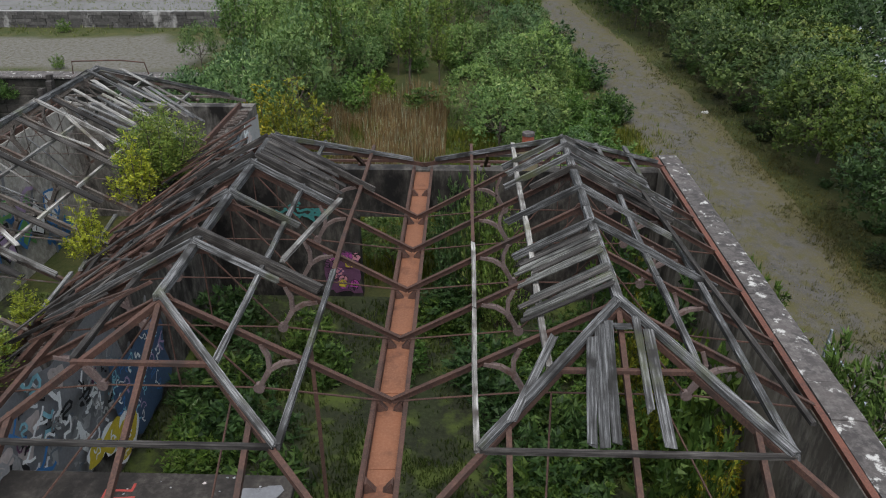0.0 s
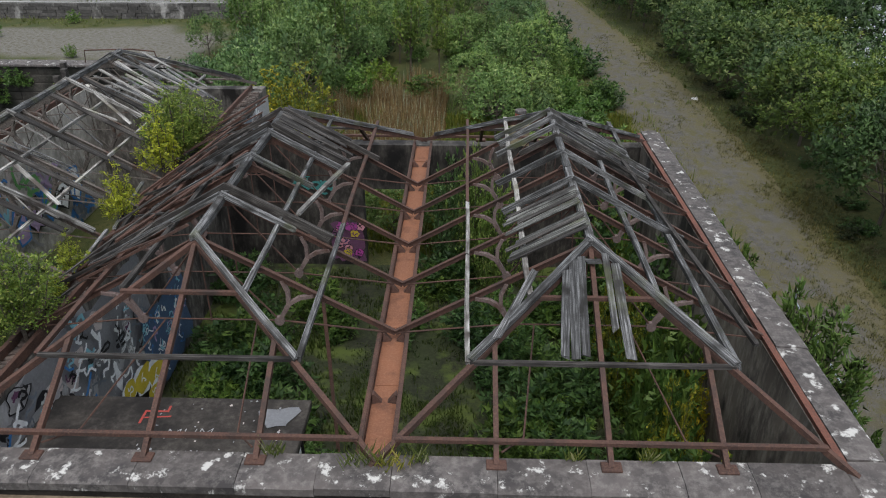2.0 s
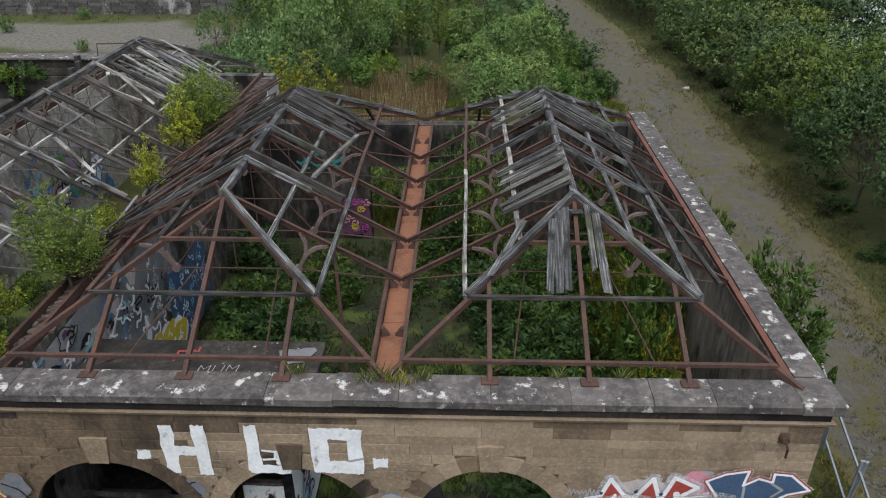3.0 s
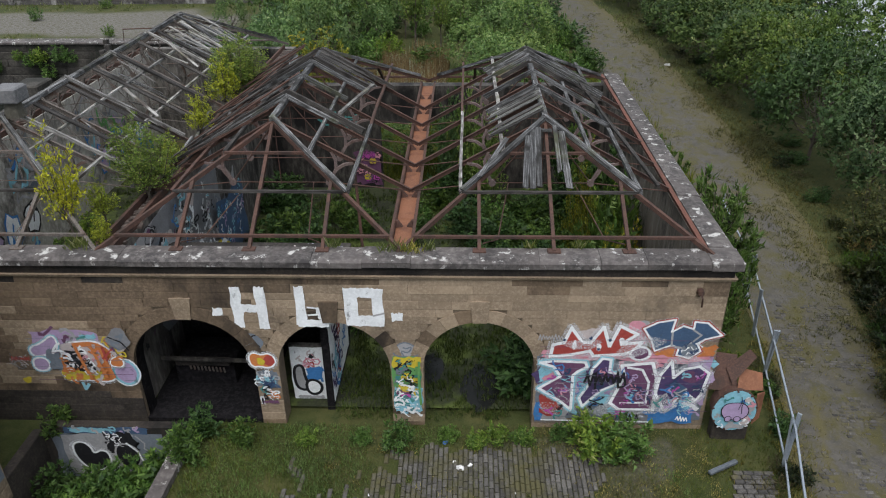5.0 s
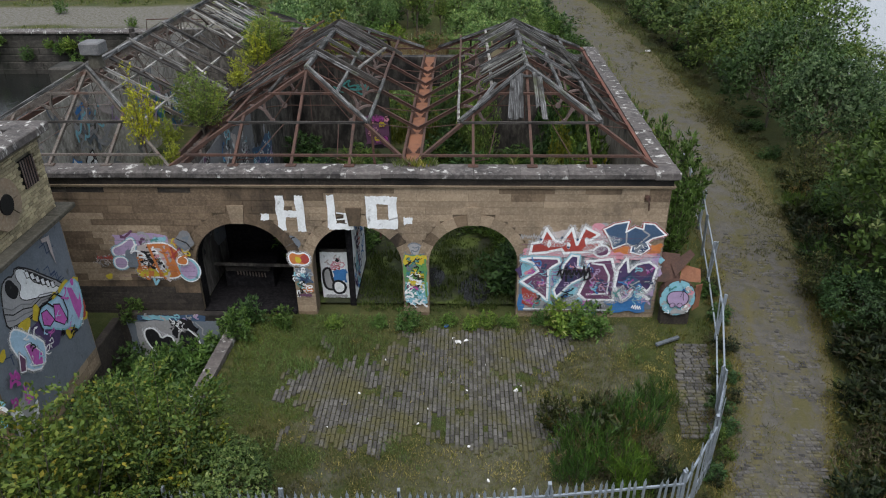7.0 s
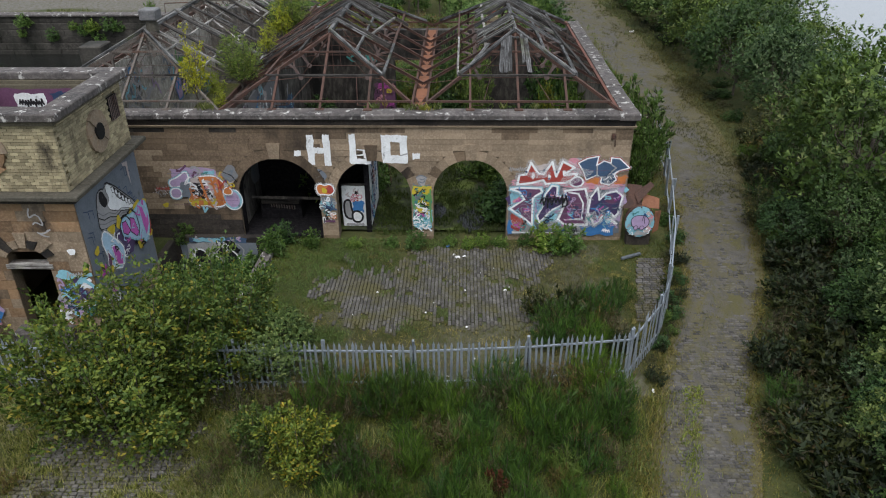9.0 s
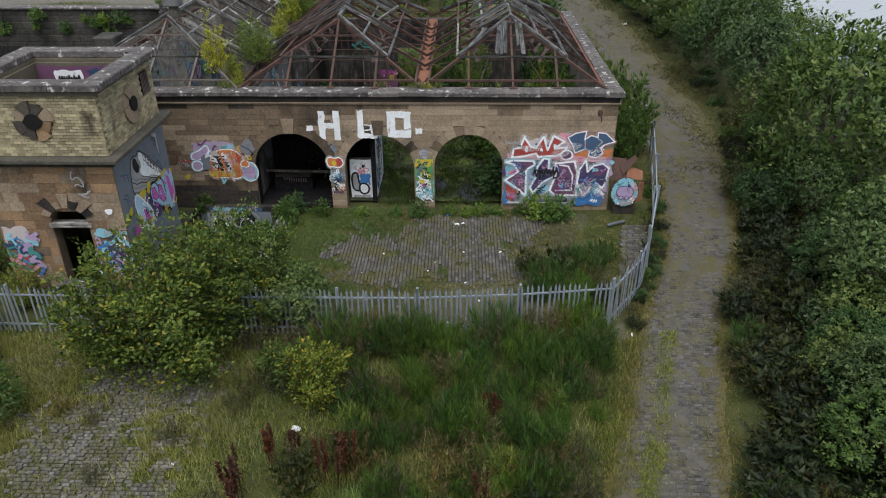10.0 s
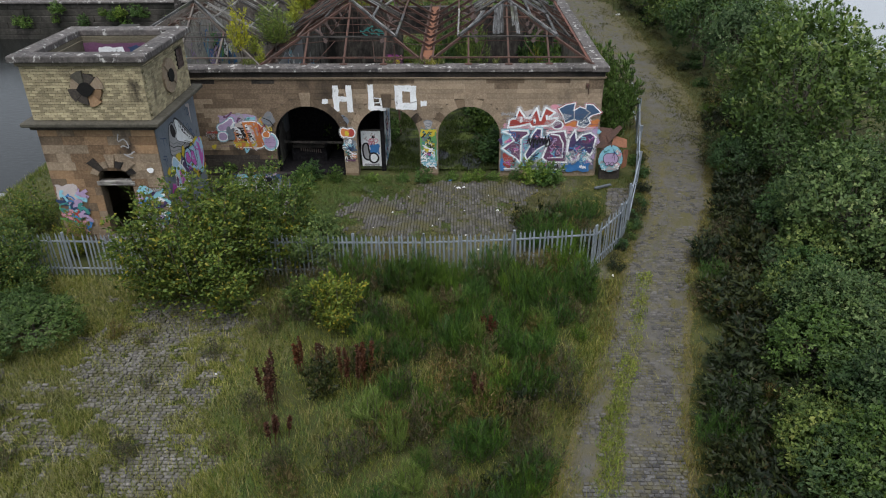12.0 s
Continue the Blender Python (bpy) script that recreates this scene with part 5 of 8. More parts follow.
while y < 112:
    lean_in = 17.9 - 0.3 * smooth(40, 60, y) - 1.4 * smooth(60, 68, y) - 0.055 * max(0, y - 68)
    for row in range(3 if y > 44 else 2):
        if row == 2 and y > 90:
            continue
        s = r2.uniform(0.8, 1.15) * (1.0 if row == 0 else 1.12)
        put_plant(r2.choice(("willow_a", "willow_e", "willow_a", "willow_h") if y > 36 else ("sallow_a", "sallow_c", "sallow_d")), lean_in + 4.3 * row + r2.uniform(-0.5, 0.9), y + r2.uniform(-1, 1) + 2.1 * (row % 2), s, s * r2.uniform(0.85, 1.05) * (0.9 if y < 45 else 1.05))
    y += r2.uniform(3.7, 4.7)
for x, y, s in ((16.3, 16.5, 0.88), (15.9, 9.6, 0.7), (12.5, 7.4, 0.55)):
    put_plant("brown_sallow", x, y, s, s * 0.9)
# the thicket behind the shed
for k in range(86):
    y = 34 + 50 * (k / 86) + r2.uniform(-1.5, 1.5)
    hi = 4.8 if y < 62 else 6.2
    lo = -20 if y > 53 else -16
    x = lo + (hi - lo) * ((k * 0.618) % 1)
    if y < 46 and -9.0 < x < 0.2:
        continue
    s = r2.uniform(0.62, 1.12)
    put_plant(r2.choice(("willow_b", "willow_f", "willow_c", "willow_d", "willow_b", "willow_c", "willow_f")), x, y, s, s * r2.uniform(1.0, 1.35) * (0.72 if x > 0 and y < 60 else 1.0))
for k in range(26):         # low growth between the thicket and the track
    y = 25 + 1.75 * k
    put_plant("willow_b" if k % 3 else "willow_f", r2.uniform(2.5, 6.6) + 0.4 * smooth(40, 60, y), y, r2.uniform(0.36, 0.6), r2.uniform(0.36, 0.55))
for x, y, s, sz in ((-7.2, 29.8, 1.0, 1.02), (-8.9, 31.6, 0.8, 0.9)):
    put_plant("golden", x, y, s, sz)
for k in range(40):
    x, y = r2.uniform(-1.5, 8.2), r2.uniform(23.5, 44)
    if y > 30 and x < 0.5:
        continue
    put_plant("weed_light", x, y, r2.uniform(1.2, 2.0))
for x, y, s, sz in ((0.2, 23.2, 0.8, 0.85), (1.7, 23.6, 0.85, 0.9), (2.9, 23.8, 0.7, 0.7), (-2.6, 23.6, 0.6, 0.6)):
    put_plant("willow_f", x, y, s, sz)
for x, y, s, sz in ((0.4, 20.6, 0.55, 1.45), (1.2, 19.8, 0.5, 1.2), (-0.3, 20.9, 0.5, 1.3)):
    put_plant("olive_bright", x, y, s, sz)
for k in range(70):
    x, y = r2.uniform(-18, 9), r2.uniform(36, 60)
    if y < 42 and -12.5 < x < 0.5 or x > road_at(y)[0] - road_at(y)[1] - 0.8 or (x < -12 and y < 51):
        continue
    put_plant(r2.choice(("weed_light", "weed", "weed_light")), x, y, r2.uniform(1.4, 2.2), r2.uniform(1.2, 2.4))
# valley and roof saplings
put_plant("birch", -8.75, 9.9, 0.9, 0.85, z=4.86)
put_plant("birch", -8.75, 19.2, 1.2, 0.9, z=4.86)
put_plant("birch", -8.8, 20.4, 1.0, 0.8, z=4.86)
for x, y, s in ((-8.95, 18.0, 1.0), (-8.9, 15.0, 0.75), (-8.8, 7.0, 0.4), (-9.35, 8.4, 0.6), (-8.9, 12.4, 0.6), (-8.8, 11.3, 0.4)):
    put_plant("yellow", x, y, s, s * r2.uniform(0.85, 1.2), z=4.86)
put_plant("yellow", -9.8, 7.5, 0.8, 1.35, z=4.86)
# bushes in front
put_plant("olive", -8.5, -4.7, 1.25, 1.12)
put_plant("olive", -7.0, -2.2, 1.0, 1.0)
put_plant("olive_mid", -5.9, -2.3, 0.8, 0.7)
put_plant("sallow_c", -5.0, -2.6, 0.5, 0.42)
put_plant("olive_small", -3.6, -6.2, 1.1)
put_plant("olive_small", -4.8, -5.6, 0.8)
for x, y, s in ((-16.5, -4.8, 0.8), (-18.5, -3.9, 0.9), (-17.2, 0.2, 0.75), (-20, -1, 0.9), (-15.4, -5.6, 0.5)):
    put_plant("olive_mid", x, y, s, s * 0.8)
put_plant("olive", -15.6, -4.6, 0.86, 0.72)
put_plant("olive_mid", -14.4, -1.7, 0.42, 0.5)
put_plant("sallow_a", -12.9, -7.6, 0.52, 0.28)
put_plant("sallow_a", -13.9, -6.6, 0.42, 0.26)
for x, y, s, sz in ((8.6, 12.7, 1.45, 1.95), (8.0, 9.9, 0.95, 1.6), (7.9, 15.2, 0.85, 1.6), (7.9, 17.2, 0.9, 1.8), (7.7, 7.8, 0.5, 0.6), (7.8, 19.0, 0.7, 1.3)):
    put_plant("buddleia", x, y, s, sz)
# inside the sheds
for k in range(95):
    x = r2.uniform(-7.9, 5.6)
    y = r2.uniform(7.5, 20.5)
    if -2.6 < x < 0.9 and y < 16 or x < -3 and y < 10:
        continue
    s = r2.uniform(0.8, 1.6)
    put_plant("weed" if r2.random() < 0.65 else "weed_light", x, y, s)
for k in range(16):
    put_plant("weed_light", r2.uniform(-15.2, -9.3), r2.uniform(8, 26), r2.uniform(0.6, 1.2))
for k in range(14):
    put_plant("weed_light" if k % 3 else "weed", r2.uniform(-10.6, -7.5), r2.uniform(1.1, 5.0), r2.uniform(0.9, 1.5))
for k in range(34):
    x = r2.uniform(-4.5, 4.9)
    put_plant(("heath", "broom", "heath")[k % 3], x, -3.85 + 0.12 * max(0, x) + r2.uniform(-0.5, 0.2), r2.uniform(0.85, 1.3))
for x, y, s in ((-8.9, 4.2, 1.1), (-8.0, 3.0, 1.0), (-9.8, 2.9, 0.9), (-7.0, 5.0, 0.8), (3.6, 5.3, 1.2), (4.4, 5.2, 1.1), (4.0, 5.0, 0.9), (-1.4, 5.3, 0.8), (-2.4, 5.4, 0.5), (-10.6, 5.7, 0.7)):
    put_plant("weed_light" if x > -7.5 else "weed", x, y, s)
for x, y, q in ((-7.5, 5.45, 1.0), (-7.9, 4.9, 1.2), (-6.8, 4.7, 0.8), (-6.6, 5.6, 0.7), (-8.6, 4.6, 1.2), (-9.3, 4.4, 1.0), (-10.4, 4.6, 0.9), (-5.5, 5.3, 0.6)):
    put_plant("weed_light" if q > 0.9 else "weed", x, y, q, q * 1.2)
# broom in the foreground
for k in range(52):
    x, y = r2.uniform(-3.5, 4.4), r2.uniform(-12.5, -3.6)
    x0, w0 = road_at(y)
    if x > x0 - w0 - 0.6 or x < -3.0 - (y + 4) * 0.3 - 1:
        continue
    put_plant("broom", x, y, r2.uniform(0.45, 0.95))
for k in range(44):
    y = r2.uniform(-15.5, -4.2)
    x0, w0 = road_at(y)
    put_plant(("broom", "heath", "broom", "scrub")[k % 4], x0 - w0 - 0.7 - abs(r2.gauss(0, 2.0)), y, r2.uniform(0.6, 1.15))
for k in range(46):
    x, y = r2.uniform(-4.5, 4.6), r2.uniform(-14.5, -3.7)
    if x < road_at(y)[0] - road_at(y)[1] - 0.5:
        put_plant(("broom_fresh", "heath", "heath")[k % 3], x, y, r2.uniform(0.5, 1.0), r2.uniform(0.6, 1.15))
for k in range(20):
    put_plant(("broom", "heath", "scrub", "heath", "heath")[k % 5], 4.2 + r2.gauss(0, 0.75), -0.1 + r2.gauss(0, 0.9), r2.uniform(0.8, 1.2))
for k in range(34):
    y = r2.uniform(-3.5, 9)
    x0, w0 = road_at(y)
    put_plant(("heath", "scrub", "weed")[k % 3], x0 - w0 - r2.uniform(0.1, 0.7), y, r2.uniform(0.3, 0.6), r2.uniform(0.25, 0.45))
for x, y, s in ((4.8, 0.4, 1.1), (3.6, 0.1, 0.9), (3.0, -1.2, 0.8), (5.6, 1.6, 0.8), (4.4, -1.4, 0.9)):
    put_plant("broom", x, y, s)
for k in range(20):
    put_plant(("yellow_bush", "weed", "weed_light")[k % 3], r2.uniform(4.4, 5.6), 8.2 + 0.62 * k, *((r2.uniform(1.1, 1.7), r2.uniform(2.4, 3.7)) if k % 3 else (0.42, r2.uniform(0.9, 1.2))))
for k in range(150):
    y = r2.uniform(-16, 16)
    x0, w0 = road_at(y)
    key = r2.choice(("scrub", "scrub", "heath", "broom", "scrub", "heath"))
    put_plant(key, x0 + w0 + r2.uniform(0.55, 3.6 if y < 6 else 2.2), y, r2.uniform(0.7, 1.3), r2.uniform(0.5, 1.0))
for k in range(44):
    y = r2.uniform(13, 60)
    put_plant("scrub" if k % 3 == 0 else "weed" if k % 3 == 1 else "heath", 15.3 + 0.7 * smooth(18, 30, y) + r2.uniform(-0.1, 1.2), y, r2.uniform(0.5, 1.0), r2.uniform(0.3, 0.6))
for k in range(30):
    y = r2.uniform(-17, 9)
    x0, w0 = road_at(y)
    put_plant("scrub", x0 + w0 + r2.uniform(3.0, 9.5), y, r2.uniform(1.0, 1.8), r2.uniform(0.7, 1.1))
for k in range(105):        # scrub closing the ground under the wood, the wood's shade in its colour
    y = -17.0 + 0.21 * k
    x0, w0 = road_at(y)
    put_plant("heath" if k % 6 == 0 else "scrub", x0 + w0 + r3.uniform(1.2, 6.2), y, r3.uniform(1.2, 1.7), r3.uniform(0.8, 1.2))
for k in range(30):         # low willow along the foot of the wood
    y = -17.5 + 0.72 * k + r2.uniform(-0.4, 0.4)
    x0, w0 = road_at(y)
    size = r2.uniform(0.34, 0.55)
    put_plant(("willow_h", "willow_e", "willow_e")[k % 3], x0 + w0 + 3.0 + r2.uniform(0.0, 2.4), y, size, size * r2.uniform(0.7, 0.95))
for k in range(9):
    put_plant("weed_light", -5 + r2.uniform(-0.6, 9.5), 5.5 + r2.uniform(-0.2, 0.2), r2.uniform(0.35, 0.6))
for k in range(11):
    y = -18.5 - 2.6 * k
    x0, w0 = road_at(y)
    put_plant(("sallow_a", "sallow_c", "sallow_b")[k % 3], x0 + w0 + 4.2 + r3.uniform(-0.8, 1.5), y, r3.uniform(0.7, 0.95))
for k in range(36):
    y = r3.uniform(-45, -16)
    x0, w0 = road_at(y)
    put_plant(("scrub", "broom", "heath")[k % 3], x0 + w0 + r3.uniform(0.8, 2.5) if k % 2 else x0 - w0 - r3.uniform(0.8, 9), y, r3.uniform(0.7, 1.1))

# ---------- grass and weeds ----------
def inside(x, y):
    return -16.4 < x < 6.6 and FACE < y < 22 or -15.4 < x < -10.9 and -0.7 < y < 3.9


YARD = (-5.4, 4.9, -1.4, 6.0)
LEFT = (-15.0, -5.2, -15.0, -3.6)


def moss(x, y):
    return noise.noise((x * 0.6, y * 0.6, 31)) + 0.6 * noise.noise((x * 1.9, y * 1.9, 5))


def spot(x, y, cx, cy, rx, ry):
    return math.exp(-((x - cx) / rx) ** 2 - ((y - cy) / ry) ** 2)


def yard_moss(x, y):
    """How far moss and grass have closed over the setts of the yard."""
    e = min(x - YARD[0], YARD[1] - x, y - YARD[2], YARD[3] - y)
    m = 1.0 * moss(x, y) + 0.5 * noise.noise((x * 3.2, y * 3.2, 8)) + 1.0 - smooth(0, 1.7, e)
    m += 0.8 * spot(x, y, -3.6, 4.3, 1.3, 1.1) + 0.55 * spot(x, y, 4.2, 3.0, 1.2, 2.2) + 0.5 * spot(x, y, -2.0, 0.9, 0.7, 0.5) + 0.6 * spot(x, y, -0.9, 5.4, 0.9, 0.6) + 0.45 * spot(x, y, 3.5, 0.3, 1.2, 1.0)
    return m - 0.4 * spot(x, y, -3.9, 2.0, 0.9, 0.9) - 0.5 * spot(x, y, 1.8, 5.2, 1.2, 0.8) - 0.3 * spot(x, y, 0.3, 2.6, 1.8, 1.8)


def front_moss(x, y):
    """The same for the setts in front of the fence."""
    e = min(x - LEFT[0], LEFT[1] - x, y - LEFT[2], LEFT[3] - y)
    m = 1.1 * moss(x + 40, y) + 0.5 * noise.noise((x * 3.5, y * 3.5, 2)) - 0.12 + 1.0 - smooth(0, 1.8, e)
    m += 0.8 * spot(x, y, -12.5, -7.8, 2.2, 2.2) + 0.7 * spot(x, y, -11.5, -13.2, 2.4, 1.4) + 0.2 * spot(x, y, -6.5, -9.5, 1.0, 1.5)
    return m - 0.5 * spot(x, y, -9.6, -9.5, 1.6, 3.2) - 0.6 * spot(x, y, -9.2, -5.2, 1.4, 0.9) - 0.4 * spot(x, y, -7.6, -13, 1.2, 1.0)


def bare(x, y):
    """How bare the ground is, 0 to 1: the track, the setts of the yard and of the front."""
    x0, w0 = road_at(y)
    n = noise.noise((x * 0.55, y * 0.55, 7)) + 0.5 * noise.noise((x * 1.7, y * 1.7, 2))
    k = 0.0
    if -46 < y < 118:
        u = (x - x0) / w0
        k = max(k, (1 - smooth(0.6, 1.12, abs(u) + 0.3 * n)) * (1 - 0.85 * smooth(0.3, 0.05, abs(u + 0.3 + 0.15 * n))))
    if YARD[0] < x < YARD[1] and YARD[2] < y < YARD[3]:
        k = max(k, 1 - smooth(0.22, 0.6, yard_moss(x, y)))
    if -5.8 < x < 6.2 and -3.2 < y < 6.0:
        k = max(k, 0.72 * straw_zone(x, y))
    if LEFT[0] < x < LEFT[1] and LEFT[2] < y < LEFT[3]:
        k = max(k, 1 - smooth(-0.15, 0.3, front_moss(x, y)))
    return k


def blades(name, label, mat, area, count, low, high, width, seed, keep=None, lean=0.35, base=None):
    """Grass as single bent blades in tufts."""
    r = random.Random(seed)
    b = Build()
    x0, x1, y0, y1 = area
    for k in range(count):
        x, y = r.uniform(x0, x1), r.uniform(y0, y1)
        if keep and r.random() > keep(x, y):
            continue
        z = ground_z(x, y) - 0.02 if base is None else base
        patch = 0.65 + 0.7 * noise.noise((x * 0.45, y * 0.45, seed))
        for j in range(5):
            h = r.uniform(low, high) * max(0.35, patch)
            a = r.uniform(0, 6.283)
            dx, dy = math.cos(a), math.sin(a)
            px, py = x + r.uniform(-0.1, 0.1), y + r.uniform(-0.1, 0.1)
            l_ = h * lean * r.uniform(0.3, 1.5)
            n = len(b.v)
            b.v += [(px - dy * width, py + dx * width, z), (px + dy * width, py - dx * width, z), (px + dx * l_, py + dy * l_, z + h)]
            b.f.append((n, n + 1, n + 2))
            b.m.append(0)
    return tagged(new(name, b.mesh(name, mat)), label, "grass", kind="stuff")


def lawn(x, y):
    if inside(x, y) or ground_z(x, y) < -0.4:
        return 0
    if y < 14 and x > road_at(y)[0] + road_at(y)[1] * 1.05:
        return 0.12
    return (1 - 0.93 * bare(x, y)) * (0.45 + 0.9 * max(0, 0.5 + noise.noise((x * 0.3, y * 0.3, 11))))


def green_patch(x, y):
    """Where fresh green grass takes the place of the rank olive kind."""
    return min(1, max(0, 2.6 * noise.noise((x * 0.45, y * 0.45, 33)) + 0.8 * spot(x, y, -3.5, -11.5, 2.4, 2.8) + 0.9 * spot(x, y, 2.6, -6.5, 1.8, 2.5) + 0.6 * spot(x, y, -1, -14, 2, 1.5)))


blades("grass", "rank olive grass with dry tops covering the front ground", M["grass"], (-22, 9, -17, -3.3), 50000, 0.1, 0.45, 0.010, 1, lambda x, y: lawn(x, y) * (1 - 0.7 * green_patch(x, y)), 0.6)
blades("grass", "rough olive grass on the waste ground", M["grass"], (-24, 14, -46, -16.8), 14000, 0.15, 0.5, 0.02, 24, lambda x, y: 1 - 0.95 * bare(x, y), 0.6)
blades("grass", "short mossy grass round the yard setts", M["grass_green"], (-11, 9.5, -3.2, 6.05), 28000, 0.05, 0.22, 0.009, 2, lawn, 0.6)
blades("grass", "bright green grass among the broom", M["grass_bright"], (-7.5, 5.5, -16, -3.4), 26000, 0.1, 0.34, 0.009, 12, lambda x, y: lawn(x, y) * max(0.1, green_patch(x, y)), 0.7)
blades("grass", "long straw-coloured grass tufts", M["straw"], (-21, 5, -16, -3.4), 8000, 0.2, 0.6, 0.010, 3, lambda x, y: lawn(x, y) * max(0, 3 * noise.noise((x * 0.5, y * 0.5, 21))), 0.5)
blades("grass", "grass on the verges of the track", M["grass_verge"], (3, 18, -16, 40), 28000, 0.08, 0.3, 0.011, 4, lambda x, y: lawn(x, y) * (1 - smooth(0, 3.0, abs(x - road_at(y)[0]) - road_at(y)[1])))
blades("grass", "yellowed grass on the broad verge under the trees", M["grass_verge"], (9, 16.5, 8, 62), 22000, 0.04, 0.18, 0.016, 30, lambda x, y: (0.12 + 0.88 * smooth(-0.6, 0.9, (x - road_at(y)[0]) / road_at(y)[1])) * smooth(-0.15, 0.3, noise.noise((x * 0.5, y * 0.3, 44)) + 0.5 * noise.noise((x * 1.6, y * 1.2, 4)) + 0.35 * smooth(0.7, 1.3, abs(x - road_at(y)[0]) / road_at(y)[1])) * (1 if y < 30 else 0.5), 0.8, 0.07)
blades("grass", "straw-coloured grass creeping in from the edges of the track", M["straw_dull"], (0, 13.5, -16, 10), 42000, 0.04, 0.16, 0.012, 31, lambda x, y: (smooth(0.7, 1.0, abs(x - road_at(y)[0]) / road_at(y)[1] + 0.25 * noise.noise((x * 1.3, y * 0.8, 50))) * smooth(1.55, 1.15, abs(x - road_at(y)[0]) / road_at(y)[1])), 0.8, 0.03)
blades("grass", "dead straw grass matted over the yard setts", M["straw_dull"], (-5.6, 6.5, -2.4, 6.0), 16000, 0.04, 0.13, 0.009, 15, lambda x, y: straw_zone(x, y) * (0.35 + 0.65 * smooth(0.0, 0.4, yard_moss(x, y))), 0.9, 0.035)
blades("grass", "bleached short grass lying over the yard", M["straw"], (-5.6, 6.5, -3.0, 6.0), 9000, 0.03, 0.11, 0.009, 35, lambda x, y: straw_zone(x, y) * smooth(-0.1, 0.3, noise.noise((x * 1.7, y * 1.7, 71))) * (0.3 + 0.7 * smooth(0.0, 0.4, yard_moss(x, y))), 0.9, 0.04)
blades("grass", "bright yellow-green moss and grass at the edge of the setts", M["grass_bright"], (-6.6, 6.0, -1.0, 6.0), 22000, 0.03, 0.13, 0.010, 36, lambda x, y: (1 - straw_zone(x, y)) * smooth(0.0, 0.35, yard_moss(x, y)) * smooth(-0.25, 0.2, noise.noise((x * 0.9, y * 0.9, 73)) + 0.3 * smooth(-2, -4, x)), 0.7, 0.04)
blades("grass", "yellowed short grass among the broken setts", M["grass"], (-15, -5, -15, -3.6), 15000, 0.07, 0.3, 0.010, 16, lambda x, y: 0.3 + 0.7 * smooth(-0.3, 0.2, front_moss(x, y)), 0.8, 0.03)
blades("grass", "bleached grass among the broken setts", M["straw"], (-15, -5, -15, -3.6), 12000, 0.06, 0.25, 0.010, 18, lambda x, y: smooth(-0.1, 0.4, front_moss(x, y) + 0.8 * noise.noise((x * 0.7, y * 0.7, 27))), 0.9, 0.03)
blades("grass", "green grass strip along the middle of the track", M["grass_bright"], (1.5, 8.5, -16, -3), 26000, 0.04, 0.16, 0.012, 19, lambda x, y: smooth(0.3, 0.1, abs((x - road_at(y)[0]) / road_at(y)[1] + 0.3 + 0.12 * noise.noise((0, y * 0.5, 3)))) * (0.3 + smooth(-0.2, 0.2, noise.noise((x * 0.4, y * 0.4, 9)))), 0.6, 0.085)
blades("grass", "short bleached grass in the joints of the track", M["straw_dull"], (0.5, 15, -16, 40), 38000, 0.03, 0.10, 0.010, 20, lambda x, y: (0.4 if abs(x - road_at(y)[0]) < road_at(y)[1] * 1.15 else 0) * smooth(-0.05, 0.25, 1.3 * noise.noise((x * 0.9, y * 0.5, 13)) + 0.5 * abs(x - road_at(y)[0]) / road_at(y)[1] - 0.05), 0.9, 0.09)
blades("grass", "rough grass behind the sheds", M["grass_green"], (-9, 11, 22.5, 40), 10000, 0.3, 0.9, 0.024, 5, lawn)
blades("grass", "rough grass along the far track and quay", M["grass"], (-48, 18, 37, 90), 9000, 0.2, 0.6, 0.03, 6, lambda x, y: lawn(x, y) if x > 4 else (1.0 if x < -19 and y > 51 and quay_bare(x, y) < 0.35 else 0))
blades("grass", "mossy green growth on the shed floor", M["grass_green"], (-15.5, 6, 7, 21.3), 13000, 0.08, 0.34, 0.022, 7, lambda x, y: 0.9 if noise.noise((x * 0.5, y * 0.5, 4)) > -0.1 and not (-8.6 < x < -3 and y < 10) else 0.0 if -8.6 < x < -3 and y < 10 else 0.12, base=0.11)
blades("grass", "bright grass on the floor behind the arches", M["grass_green"], (-3.2, 5.8, 6.2, 15), 9000, 0.05, 0.26, 0.014, 13, lambda x, y: 0.9 if noise.noise((x * 0.6, y * 0.6, 14)) > -0.05 and not any(((x - a) / c) ** 2 + ((y - b_) / d) ** 2 < 1 for a, b_, c, d in ((0.75, 7.6, 0.55, 1.0), (-0.7, 8.4, 0.4, 0.7), (2.2, 8.8, 0.5, 0.6))) else 0.05, base=0.11)
blades("grass", "rank grass on the bank by the tower", M["grass"], (-26, -15.5, -4, 11), 3500, 0.15, 0.5, 0.02, 8, lambda x, y: 1)
blades("dead_stalks", "brown dead willowherb stalks behind the shed", M["dry"], (-8.0, -1.0, 33.0, 47), 3600, 0.8, 1.8, 0.024, 9, lambda x, y: 0.9 if noise.noise((x * 0.4, y * 0.4, 3)) > -0.25 else 0.1, 0.12)
blades("dead_stalks", "bleached willowherb stalks among the brown ones", M["straw"], (-7.4, -1.2, 32.5, 46), 1000, 0.5, 1.2, 0.018, 22, lambda x, y: 0.8 if noise.noise((x * 0.5, y * 0.5, 8)) > -0.1 else 0.1, 0.2)
